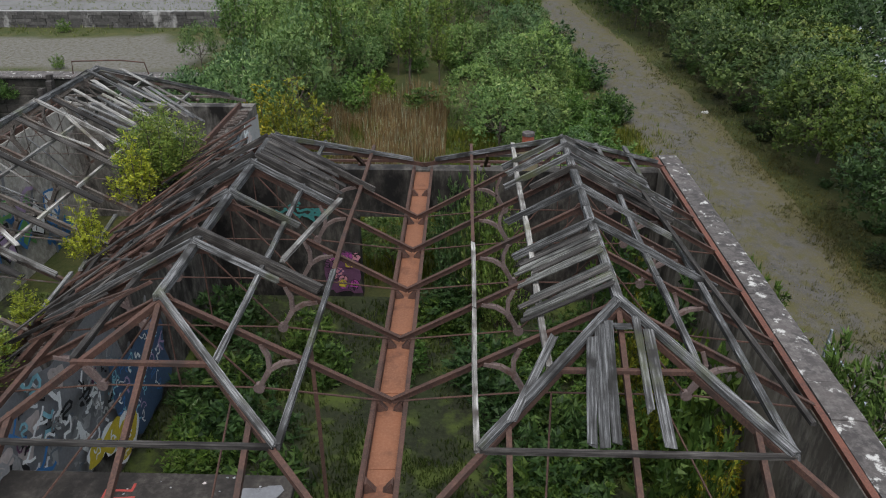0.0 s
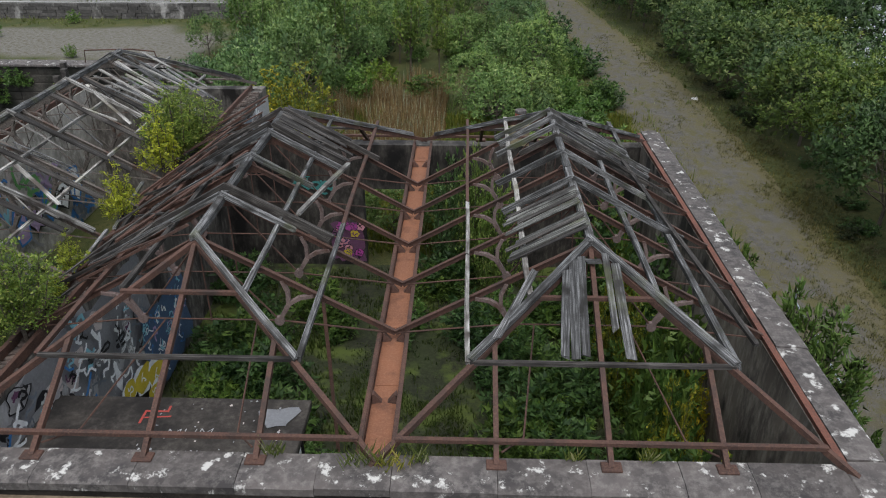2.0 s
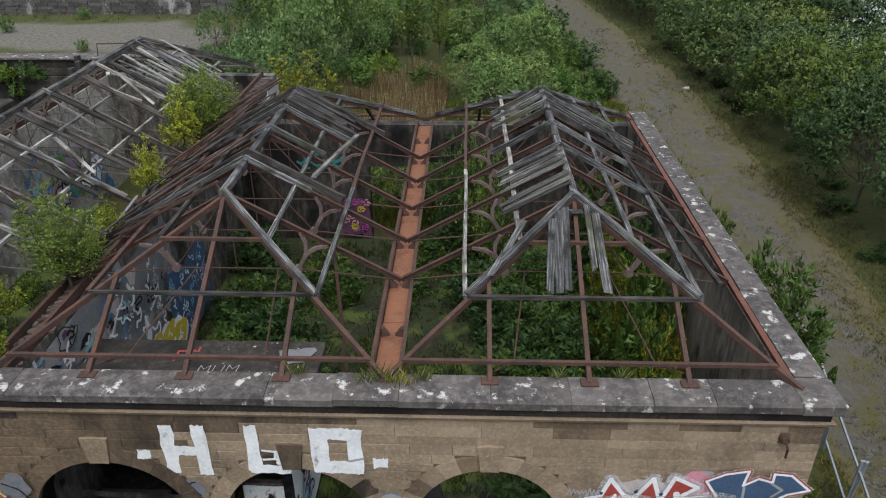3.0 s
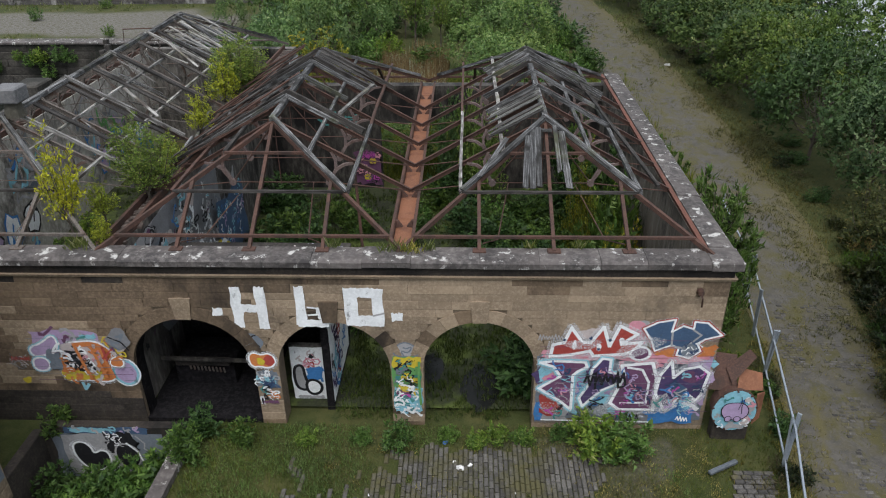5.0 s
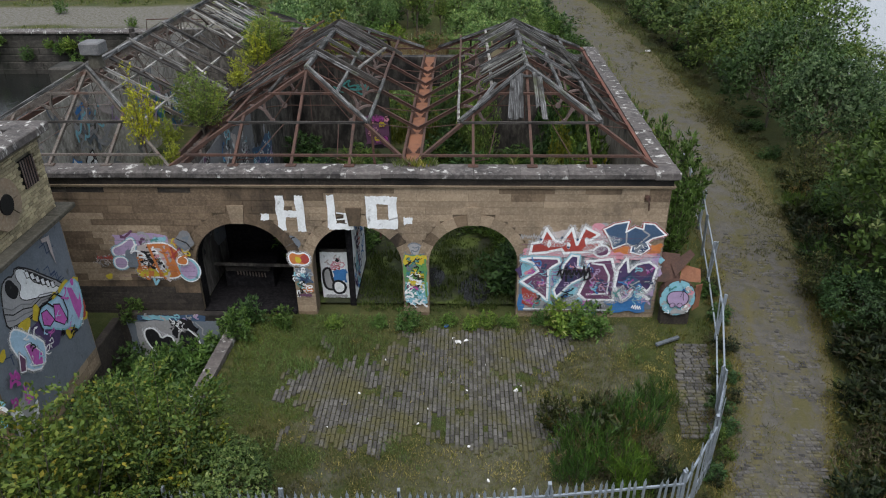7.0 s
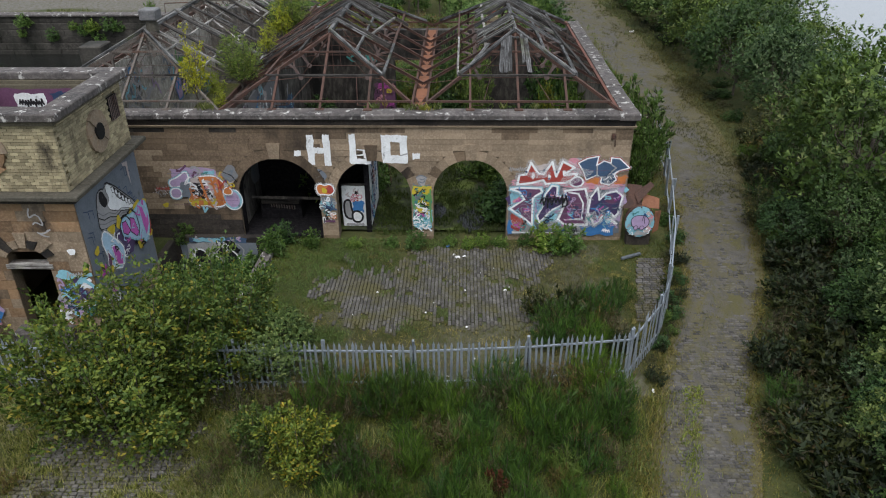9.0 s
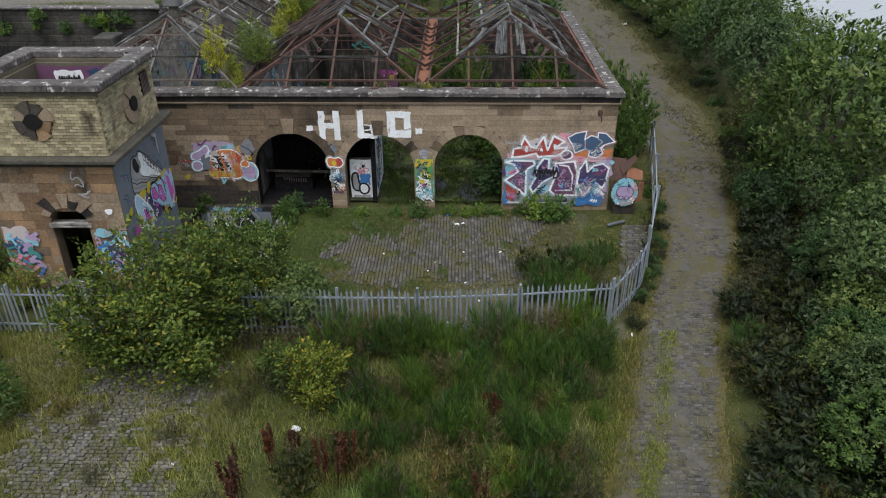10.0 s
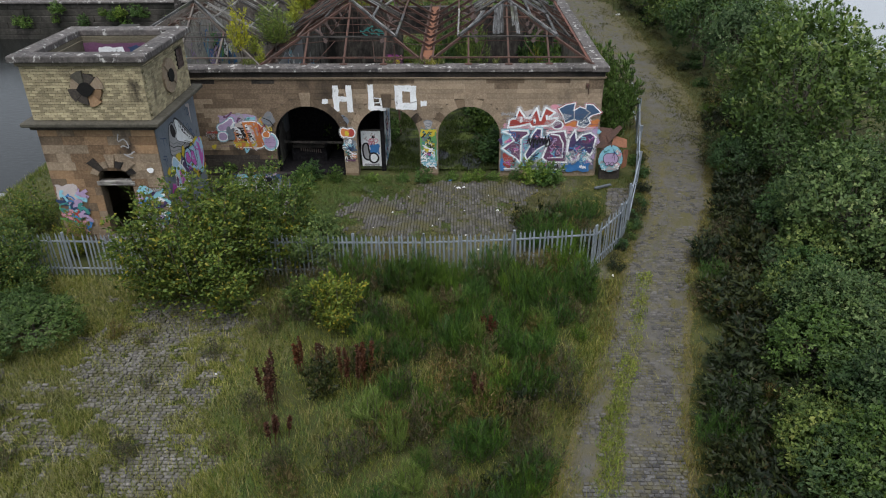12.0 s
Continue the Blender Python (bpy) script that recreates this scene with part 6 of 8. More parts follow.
blades("grass", "green undergrowth among the dead stalks", M["grass_bright"], (-9.5, 0, 29.5, 43), 2500, 0.3, 0.8, 0.02, 23, lambda x, y: 0.7 if noise.noise((x * 0.4, y * 0.4, 3)) < 0.05 else 0.15, 0.5)
blades("dead_stalks", "pale dead stalks beside the track", M["straw"], (5.5, 8.0, 24, 28), 260, 0.5, 1.1, 0.02, 10, None, 0.3)
# tufts on the wall top
for k, (x, y, s) in enumerate(((-1.45, 6.45, 0.25), (-1.0, 6.4, 0.22), (-2.9, 6.6, 0.15), (1.8, 6.6, 0.1), (3.0, 6.62, 0.1), (-9.2, 6.5, 0.3), (-0.6, 6.5, 0.15))):
    r = random.Random(k)
    b = Build()
    for j in range(int(260 * s)):
        a = r.uniform(0, 6.283)
        q = Vector((x + r.gauss(0, s * 0.6), y + r.gauss(0, s * 0.3), 5.17))
        leaf(b, q, Vector((math.cos(a) * 0.5, math.sin(a) * 0.5, 1)).normalized(), Vector((math.sin(a), -math.cos(a), 0.2)), r.uniform(0.15, 0.38), 0.03)
    tagged(new("grass_tuft", b.mesh("tuft", M["grass"])), "tuft of grass rooted in the wall coping", "grass tuft", "tufts on the coping")


def dock_plant(x, y, s, seed):
    """A dried dock: a stalk with a dense red-brown seed spike."""
    r = random.Random(seed)
    b = Build()
    for k in range(r.randint(2, 4)):
        px, py = r.uniform(-0.12, 0.12), r.uniform(-0.12, 0.12)
        tip = Vector((px * 2.2, py * 2.2, r.uniform(0.75, 1.1) * s))
        b.tube([(px, py, 0), tip], 0.012, 4)
        for j in range(90):
            q = Vector((px, py, 0)).lerp(tip, r.uniform(0.4, 1.0))
            leaf(b, q, (rand_dir(r) + Vector((0, 0, 0.8))).normalized(), rand_dir(r), 0.1, 0.05)
    return thing("dock_plant", "dried red-brown dock plant gone to seed", "weeds", x, y, ground_z(x, y), group="dock plants", b=b, mat=M["dock_seed"])


for k, (x, y, s) in enumerate(((-4.95, -10.5, 1.5), (-4.75, -10.2, 1.7), (-5.2, -9.8, 1.1), (-4.2, -9.0, 1.3), (-3.7, -8.8, 1.2), (-4.45, -8.7, 1.0), (-3.05, -9.4, 1.3), (-2.7, -9.5, 1.5), (-2.4, -9.3, 1.4), (-2.6, -9.0, 1.2), (-4.6, -11.6, 0.9), (-4.3, -11.4, 0.8), (0.9, -10.2, 1.1), (1.2, -7.2, 1.0))):
    dock_plant(x, y, s, 40 + k)
for k in range(60):
    x, y = r2.uniform(-6, 4.3), r2.uniform(-13, -3.8)
    if lawn(x, y) > 0.3 and x < road_at(y)[0] - road_at(y)[1] - 0.4:
        put_plant("heath", x, y, r2.uniform(0.6, 1.2))
for x, y in ((-13.2, -9.6), (-12.4, -10.8), (-9.6, -7.4), (-10.6, -7.0), (-8.7, -9.4), (-8.2, -12.2), (-13.6, -7.2), (-11.2, -12.6), (-7.2, -8.0)):
    put_plant("heath", x, y, r2.uniform(0.5, 0.8))

# ---------- loose things ----------
M["white"] = surface("white_plastic", (0.75, 0.76, 0.76), (0.6, 0.6, 0.6), (0.8, 0.8, 0.8), 3, 20, 0.5)
M["post"] = surface("dull_grey_steel", (0.13, 0.15, 0.17), (0.08, 0.09, 0.10), (0.2, 0.22, 0.24), 3, 20, 0.6, 0.3)
M["blueplastic"] = surface("blue_plastic", (0.05, 0.14, 0.35), (0.04, 0.1, 0.28), (0.1, 0.2, 0.4), 3, 20, 0.5)


def litter(x, y, s, mat="white", label="scrap of white plastic litter on the ground"):
    b = Build()
    n = 7
    low = [(s * math.cos(k * 6.283 / n) * rng.uniform(0.6, 1), 0.6 * s * math.sin(k * 6.283 / n) * rng.uniform(0.6, 1), 0) for k in range(n)]
    b.prism(low, [(px * 0.7, py * 0.7, s * rng.uniform(0.2, 0.5)) for px, py, _ in low])
    thing("litter", label, "litter", x, y, max(ground_z(x, y), 0.0) + 0.03, rng.uniform(0, 360), "scattered litter", b=b, mat=M[mat])


for x, y, s in ((1.86, 2.22, 0.11), (-4.05, -7.54, 0.2), (5.8, -3.1, 0.09), (4.6, -3.5, 0.08), (0.2, 4.5, 0.16), (0.45, 4.6, 0.1), (0.05, 4.7, 0.09), (-2.6, 2.0, 0.09), (-2.0, 3.6, 0.06), (1.0, 3.4, 0.06), (-0.6, 1.4, 0.07), (2.6, 4.2, 0.06), (-3.3, 0.6, 0.06), (3.0, 1.9, 0.05), (8.7, 0.6, 0.06), (10.6, 27.0, 0.3), (14.6, 43.5, 0.3), (-1.1, 15.4, 0.12), (-0.4, 17.0, 0.12), (-1.9, 13.0, 0.1), (-0.2, 12.1, 0.08), (-1.5, 9.7, 0.1), (-6.9, -8.9, 0.07), (6.9, -4.8, 0.05), (-1.8, -1.6, 0.06)):
    litter(x, y, s)
rl = random.Random(91)
for k in range(22):
    litter(rl.choice((rl.uniform(-3.0, 2.0), rl.uniform(0.2, 2.4))), rl.choice((rl.uniform(-2.9, -1.4), rl.uniform(-2.6, 5.2))), rl.uniform(0.03, 0.085))
litter(-0.2, 5.4, 0.14, "blueplastic", "crumpled blue plastic scrap by the arch")

b = Build()
b.slab(-0.45, -0.06, 0, 0.45, 0.06, 0.09, 0.015)
thing("fallen_post", "dark grey steel post lying in the grass", "post", 6.72, 4.62, 0.07, 28, b=b, mat=M["post"])

# the rusted boiler beside the corner
boiler = thing("rusted_boiler", "torn rusty boiler shell daubed with paint, beside the wall", "boiler", 7.16, 6.3, 0.0)
ring = [(math.cos(k * math.pi / 9), math.sin(k * math.pi / 9)) for k in range(18)]
b = Build()
b.prism([(0.53 * c, -0.6, 1.04 + 0.6 * s) for c, s in ring], [(0.51 * c, -0.25, 1.04 + 0.58 * s) for c, s in ring])
part("shell", b, M["rust"], boiler)
b = Build()
b.slab(-0.42, -0.55, -0.05, 0.5, -0.25, 0.62, 0.03)
part("saddle", b, M["stone_dark"], boiler, "dark stone saddle under the drum")
b = Build()
b.prism([(0.58 * c, -0.64, 1.04 + 0.66 * s) for c, s in ring], [(0.58 * c, -0.57, 1.04 + 0.66 * s) for c, s in ring])
part("end_plate", b, M["rust"], boiler, "round painted end plate of the drum")
for k in range(9):
    b = Build()
    a = 0.2 + k * 0.7
    b.prism([(0.55 * math.cos(a) + 0.03 * c, -0.675, 1.04 + 0.62 * math.sin(a) + 0.03 * s) for c, s in ring[::3]], [(0.55 * math.cos(a) + 0.03 * c, -0.62, 1.04 + 0.62 * math.sin(a) + 0.03 * s) for c, s in ring[::3]])
    part("rivet", b, M["rust"], boiler)
for pts in ([(-0.72, -0.3, 1.45), (0.05, -0.45, 1.5), (0.1, 0.1, 2.2), (-0.65, 0.2, 2.25)], [(0.02, -0.5, 1.6), (0.75, -0.35, 1.45), (0.8, 0.0, 1.7), (0.15, -0.1, 1.95)], [(-0.1, -0.42, 1.72), (0.5, -0.1, 2.3), (0.42, 0.15, 2.34), (-0.2, -0.1, 1.98)], [(0.55, -0.55, 0.5), (0.82, -0.35, 0.55), (0.86, -0.25, 1.3), (0.6, -0.4, 1.35)]):
    b = Build()
    b.prism(pts, [(px + 0.01, py + 0.035, pz + 0.02) for px, py, pz in pts])
    part("torn_plate", b, M["gutter"] if pts[0][0] > -0.05 else M["rust"], boiler, "torn and folded rusty plate")

# red pot behind the east roof
stack = thing("chimney_stack", "short brick stack with a red clay pot on the back wall", "chimney", 1.95, 21.85, 4.62)
b = Build()
b.slab(-0.32, -0.22, 0, 0.32, 0.22, 0.95, 0.02)
part("chimney_shaft", b, M["brick"], stack)
M["clay"] = surface("red_clay", (0.30, 0.075, 0.04), (0.22, 0.06, 0.035), (0.36, 0.12, 0.08), 3, 20)
b = Build()
b.prism([(0.2 * c, 0.2 * s, 0.95) for c, s in ring], [(0.18 * c, 0.18 * s, 1.34) for c, s in ring])
pot = part("pot", b, M["clay"], stack, "red clay chimney pot")
b = Build()
b.prism([(0.2 * c, 0.2 * s, 1.34) for c, s in ring], [(0.19 * c, 0.19 * s, 1.43) for c, s in ring])
part("rim", b, M["coping"], pot, "whitened rim")

# wall hook on the corner
b = Build()
b.prism([(0.09 * c, 0, 0.09 * s) for c, s in ring], [(0.07 * c, -0.12, 0.07 * s) for c, s in ring])
b.tube([(0.0, -0.1, 0.0), (0.02, -0.2, -0.1), (0.05, -0.15, -0.35)], 0.025, 6)
thing("wall_lamp_bracket", "rusted iron hook fixed to the wall", "bracket", 5.9, FACE, 4.33, b=b, mat=M["rust"])

# timber leaning at the dock
for p, q, w in (((-22.5, 40.0, -3.2), (-24.0, 42.4, 1.2), 0.25), ((-20.0, 36.0, 0.2), (-23.5, 42.6, 1.1), 0.12), ((-19.2, 30, 0.2), (-19.6, 30, 1.2), 0.2)):
    b = Build()
    b.beam(p, q, w, w, rag=0.02)
    tagged(new("dock_timber", b.mesh("dock_timber", M["timber"])), "weathered timber baulk at the old dock gate", "timber")
for k in range(16):
    put_plant("weed_light", r2.uniform(-45, -20), 49.2, r2.uniform(0.8, 1.5), z=r2.uniform(-2.5, -0.6))
for x, y, s in ((-40, 60, 0.45), (-36, 66, 0.4), (-50, 58, 0.5), (-30, 53, 0.35)):
    put_plant("weed_light", x, y, 2.6 * s, 3.0 * s)


# ---------- painted walls ----------
def paint_tone(name, c):
    return surface(name, c, tuple(v * 0.82 for v in c), tuple(min(1, v * 1.12 + 0.01) for v in c), 2.5, 14, 0.7, stain=tuple(0.3 * v + 0.05 for v in c), amount=(0.62, 0.69), stain_scale=4.5, relief=0.3)


P = {}
for nm, c in (("white", (0.78, 0.80, 0.82)), ("black", (0.012, 0.012, 0.015)), ("red", (0.36, 0.06, 0.05)), ("pink", (0.60, 0.27, 0.33)), ("magenta", (0.42, 0.07, 0.32)), ("lilac", (0.40, 0.30, 0.47)), ("purple", (0.075, 0.05, 0.13)), ("navy", (0.03, 0.055, 0.12)),
              ("blue", (0.05, 0.19, 0.46)), ("cyan", (0.24, 0.50, 0.60)), ("teal", (0.06, 0.24, 0.23)), ("green", (0.12, 0.30, 0.10)), ("yellow", (0.55, 0.43, 0.04)), ("orange", (0.55, 0.19, 0.06)), ("slate", (0.16, 0.185, 0.22)), ("grey", (0.20, 0.205, 0.22)), ("plum", (0.14, 0.06, 0.12)), ("stonegrey", (0.34, 0.34, 0.35)), ("pale", (0.5, 0.44, 0.43)), ("navyblue", (0.055, 0.10, 0.18)), ("bright_magenta", (0.52, 0.12, 0.45)), ("skyblue", (0.38, 0.56, 0.72))):
    P[nm] = paint_tone("paint_" + nm, c)
haze, hn, hl, hs = material("white_overspray", 0.8)
hs.inputs["Base Color"].default_value = (0.7, 0.71, 0.74, 1)
hl.new(ramp(hn, hl, world_noise(hn, hl, 38, 5, 0.75).outputs[0], [(0.42, K), (0.66, (0.85, 0.85, 0.85))]), hs.inputs["Alpha"])
P["haze"] = haze
ORDER = list(P)


class Mural:
    """Layers of paint on a wall: each shape lies a little proud of the last. to(u, v, d) gives the place."""

    def __init__(self, to, seed):
        self.b, self.to, self.d, self.r = Build(), to, 0.004, random.Random(seed)

    def poly(self, pts, c):
        self.d += 0.0006
        self.b.face([self.to(u, v, self.d) for u, v in pts], ORDER.index(c))

    def blob(self, u, v, w, h, c, wob=0.18, n=16):
        ph = self.r.uniform(0, 9)
        self.poly([(u + w / 2 * math.cos(k * 6.283 / n) * (1 + wob * math.sin(3 * k * 6.283 / n + ph)), v + h / 2 * math.sin(k * 6.283 / n) * (1 + wob * math.cos(2 * k * 6.283 / n + ph))) for k in range(n)], c)

    def patch(self, u0, u1, v0, v1, c, rag=0.05):
        """A rectangle with a ragged rim."""
        pts = []
        for a, b_, n in (((u0, v0), (u1, v0), 7), ((u1, v0), (u1, v1), 5), ((u1, v1), (u0, v1), 7), ((u0, v1), (u0, v0), 5)):
            for k in range(n):
                pts.append((a[0] + (b_[0] - a[0]) * k / n + self.r.uniform(-rag, rag), a[1] + (b_[1] - a[1]) * k / n + self.r.uniform(-rag, rag)))
        self.poly(pts, c)

    def line(self, pts, w, c):
        """A stroke of the can along the points."""
        self.d += 0.0006
        i = ORDER.index(c)
        for (x0, y0), (x1, y1) in zip(pts, pts[1:]):
            l_ = math.hypot(x1 - x0, y1 - y0) or 1e-6
            nx_, ny_ = -(y1 - y0) / l_ * w / 2, (x1 - x0) / l_ * w / 2
            ex, ey = (x1 - x0) / l_ * w * 0.35, (y1 - y0) / l_ * w * 0.35
            self.b.face([self.to(u, v, self.d) for u, v in ((x0 - ex + nx_, y0 - ey + ny_), (x0 - ex - nx_, y0 - ey - ny_), (x1 + ex - nx_, y1 + ey - ny_), (x1 + ex + nx_, y1 + ey + ny_))], i)
            self.d += 0.00006

    def curve(self, u, v, w, h, c, t, turns=1.0, n=14):
        ph = self.r.uniform(0, 6)
        self.line([(u + w / 2 * math.sin(turns * k * 6.283 / n + ph), v + h * (k / n - 0.5) + 0.2 * h * math.cos(2 * k * 6.283 / n + ph)) for k in range(n + 1)], t, c)

    def letter(self, u, v, w, h, fill, rim, core=None, thick=0.24):
        """A wild abstract shape: a jagged rimmed body with bars and gaps, no real letter."""
        r = self.r
        n = r.choice((9, 11, 13))
        ph = r.uniform(0, 6)
        rad = [r.uniform(0.88, 1.12) if k % 2 else r.uniform(0.62, 0.92) for k in range(n)]
        ring_ = [(w * 0.5 * rad[k] * math.cos(ph + k * 6.283 / n), h * 0.5 * rad[k] * math.sin(ph + k * 6.283 / n)) for k in range(n)]
        g = 0.1 * min(w, h)
        for grow, c in ((g, rim), (0.0, fill)):
            self.poly([(u + a * (1 + grow / (abs(a) + 0.12)), v + e * (1 + grow / (abs(e) + 0.12))) for a, e in ring_], c)
        for k in range(3):
            a = r.uniform(0, 3.14)
            cx_, cy_ = u + r.uniform(-0.2, 0.2) * w, v + r.uniform(-0.25, 0.25) * h
            l_ = r.uniform(0.15, 0.34)
            self.line([(cx_ - l_ * w * math.cos(a), cy_ - l_ * h * math.sin(a)), (cx_, cy_ + r.uniform(-0.06, 0.06) * h), (cx_ + l_ * w * math.cos(a), cy_ + l_ * h * math.sin(a))], thick * min(w, h) * r.uniform(0.2, 0.5), (core or rim) if k else rim)
        if core:
            self.blob(u + r.uniform(-0.25, 0.25) * w, v + r.uniform(-0.25, 0.25) * h, 0.16 * w, 0.16 * w, "cyan" if core == "black" else "white")

    def body(self, pts, fill, rim, t, outer=None, soft=0):
        """A filled shape with a sprayed outline and, if asked, a second one round it."""
        for _ in range(soft):
            pts = [p for a, c in zip(pts, [*pts[1:], pts[0]]) for p in ((0.75 * a[0] + 0.25 * c[0], 0.75 * a[1] + 0.25 * c[1]), (0.25 * a[0] + 0.75 * c[0], 0.25 * a[1] + 0.75 * c[1]))]
        if rim == "white":
            self.line([*pts, pts[0]], t * 3.2, "haze")
        if outer:
            self.line([*pts, pts[0]], t * 2.1, outer)
        self.poly(pts, fill)
        if rim:
            self.line([*pts, pts[0]], t, rim)

    def flecks(self, n, u0, u1, v0, v1, tones, lo, hi, t):
        """Many short curls of thin spray inside a box."""
        for k in range(n):
            self.curve(self.r.uniform(u0, u1), self.r.uniform(v0, v1), self.r.uniform(lo, hi), self.r.uniform(lo, hi), tones[k % len(tones)], t * self.r.uniform(0.6, 1.4), self.r.uniform(0.6, 1.3), 9)

    def scrawl(self, u, v, w, h, c, t=0.035):
        r = self.r
        n = max(4, int(w / (0.35 * h)) * 2)
        self.line([(u - w / 2 + w * k / n, v + (h / 2 if k % 2 else -h / 2) * r.uniform(0.3, 1)) for k in range(n + 1)], t, c)

    def put(self, name, parent, label):
        return part(name, self.b, [P[k] for k in ORDER], parent, label)


south = lambda u, v, d: (u, FACE - d - 0.006, v)
COURSES, rc = [-0.3], random.Random(61)
while COURSES[-1] < 4.6:
    COURSES.append(COURSES[-1] + rc.choice((0.2, 0.23, 0.25)))


def joints(m, u0, u1, v0, v1):
    """The joints of the stonework, open through the paint."""
    for z in COURSES:
        if v0 < z < v1:
            u = u0
            while u < u1:
                w = min(u1 - u, rc.uniform(0.3, 1.1))
                if rc.random() < 0.75:
                    m.line([(u, z), (u + w, z + rc.uniform(-0.004, 0.004))], rc.uniform(0.007, 0.014), rc.choice(("slate", "grey", "plum")))
                u += w

# white block letters over the arches
m = Mural(south, 1)
for x in (-5.36, -4.75):
    m.patch(x - 0.13, x + 0.14, 3.12 + (0.05 if x < -5 else 0), 4.36, "white", 0.025)
m.patch(-5.25, -4.8, 3.62, 3.86, "white", 0.02)
m.patch(-3.9, -3.64, 3.25, 4.38, "white", 0.025)
m.patch(-3.86, -3.1, 3.2, 3.42, "white", 0.025)
m.patch(-3.36, -3.1, 3.42, 3.78, "white", 0.02)
m.line([(-3.6, 3.55), (-3.38, 3.57), (-3.36, 3.75), (-3.6, 3.78)], 0.05, "white")
for a, b_, c, d in ((-2.68, -2.38, 3.25, 4.36), (-2.38, -1.98, 4.08, 4.36), (-2.38, -1.98, 3.24, 3.55), (-1.99, -1.74, 3.22, 4.34)):
    m.patch(a, b_ + 0.02, c, d, "white", 0.02)
m.line([(-1.98, 3.55), (-1.72, 3.62)], 0.05, "stonegrey")
for x, z in ((-5.86, 3.62), (-1.4, 3.52)):
    m.patch(x - 0.14, x + 0.13, z - 0.12, z + 0.12, "white", 0.03)
m.put("graffiti_letters", wall_south, "large white block letters daubed over the arches")

# the big piece right of the arches
m = Mural(south, 2)
at = lambda *pts: [(2.15 + (a - 0.2) * 0.5265, 3.6 - (b_ - 0.5) * 0.609) for a, b_ in pts]
for k in range(14):
    m.blob(m.r.uniform(2.5, 4.7), m.r.uniform(2.7, 3.3), m.r.uniform(0.4, 0.8), m.r.uniform(0.2, 0.5), m.r.choice(("stonegrey", "pale", "pink")), 0.3)
m.patch(2.15, 6.5, 0.3, 2.42, "slate", 0.05)
m.flecks(22, 2.3, 6.4, 0.5, 2.3, ("lilac", "cyan", "blue", "purple"), 0.4, 0.8, 0.22)
m.patch(2.15, 3.4, 1.5, 2.4, "cyan", 0.1)
m.patch(2.15, 3.0, 0.3, 0.9, "stonegrey", 0.06)
m.patch(2.13, 2.34, 0.25, 0.9, "blue", 0.04)
m.patch(2.3, 2.75, 0.45, 1.15, "red", 0.14)
m.patch(4.3, 5.25, 0.25, 0.75, "grey", 0.04)
m.patch(5.15, 6.3, 0.25, 1.0, "blue", 0.05)
m.patch(5.9, 6.5, 0.9, 2.4, "lilac", 0.06)
m.flecks(26, 2.3, 6.4, 0.7, 2.3, ("cyan", "blue", "pink", "lilac", "white", "purple"), 0.2, 0.5, 0.11)
m.patch(2.2, 6.45, 2.3, 2.62, "pink", 0.09)
m.patch(5.0, 6.5, 2.42, 2.75, "orange", 0.09)
m.body(at((0.75, 2.45), (0.85, 1.85), (1.35, 1.75), (1.65, 1.0), (2.2, 1.7), (2.6, 1.75), (3.15, 0.95), (3.5, 1.9), (3.9, 0.9), (4.75, 1.3), (4.3, 1.6), (4.05, 1.8), (5.0, 1.7), (4.7, 2.1), (4.2, 2.3), (2.8, 2.4), (2.6, 2.15), (1.7, 2.35)), "red", "white", 0.085)
for a, c in ((1.85, 1.85), (3.0, 1.95), (4.05, 1.65)):
    m.blob(*at((a, c))[0], 0.12, 0.26, "white")
for a, c in ((1.35, 1.6), (2.6, 1.5), (3.5, 1.6), (3.0, 2.05)):
    m.blob(*at((a, c))[0], 0.08, 0.1, "navy")
m.blob(*at((5.0, 2.25))[0], 0.56, 0.46, "white", 0.05)
m.blob(*at((5.0, 2.25))[0], 0.42, 0.33, "plum", 0.05)
m.body(at((5.0, 1.0), (5.6, 0.7), (6.4, 0.55), (6.3, 1.15), (6.8, 0.85), (7.3, 1.0), (7.3, 0.65), (7.9, 0.7), (8.65, 1.3), (7.9, 1.5), (7.6, 1.75), (7.8, 2.1), (7.3, 2.45), (6.7, 2.3), (6.75, 1.95), (6.4, 1.8), (5.65, 2.1), (5.4, 1.55)), "navyblue", "white", 0.05, "red")
m.line(at((6.35, 1.2), (6.4, 1.85), (7.0, 1.95), (7.7, 1.3), (7.3, 1.05)), 0.05, "stonegrey")
m.blob(*at((7.25, 2.05))[0], 0.42, 0.4, "slate", 0.05)
m.flecks(5, 5.7, 6.1, 2.55, 2.9, ("white", "navy"), 0.1, 0.25, 0.03)
m.body(at((0.3, 2.75), (0.9, 2.65), (2.45, 2.7), (2.55, 2.95), (2.1, 3.2), (1.9, 3.4), (1.95, 5.25), (1.4, 4.8), (0.3, 4.1), (1.3, 3.45), (0.95, 2.95)), "plum", "white", 0.075, "cyan")
m.body(at((2.8, 3.1), (3.25, 2.5), (3.65, 2.55), (3.65, 3.2), (4.3, 3.35), (4.2, 3.75), (3.3, 4.2), (2.5, 5.05), (2.3, 4.6), (2.75, 3.8)), "purple", "white", 0.07, "cyan")
m.body(at((3.85, 4.85), (4.4, 3.4), (4.2, 2.85), (5.65, 2.7), (5.95, 3.5), (6.0, 5.2), (4.3, 5.2)), "plum", "white", 0.085)
m.line(at((4.5, 2.95), (5.2, 3.05), (5.6, 3.7), (5.6, 4.8), (4.35, 4.85)), 0.065, "white")
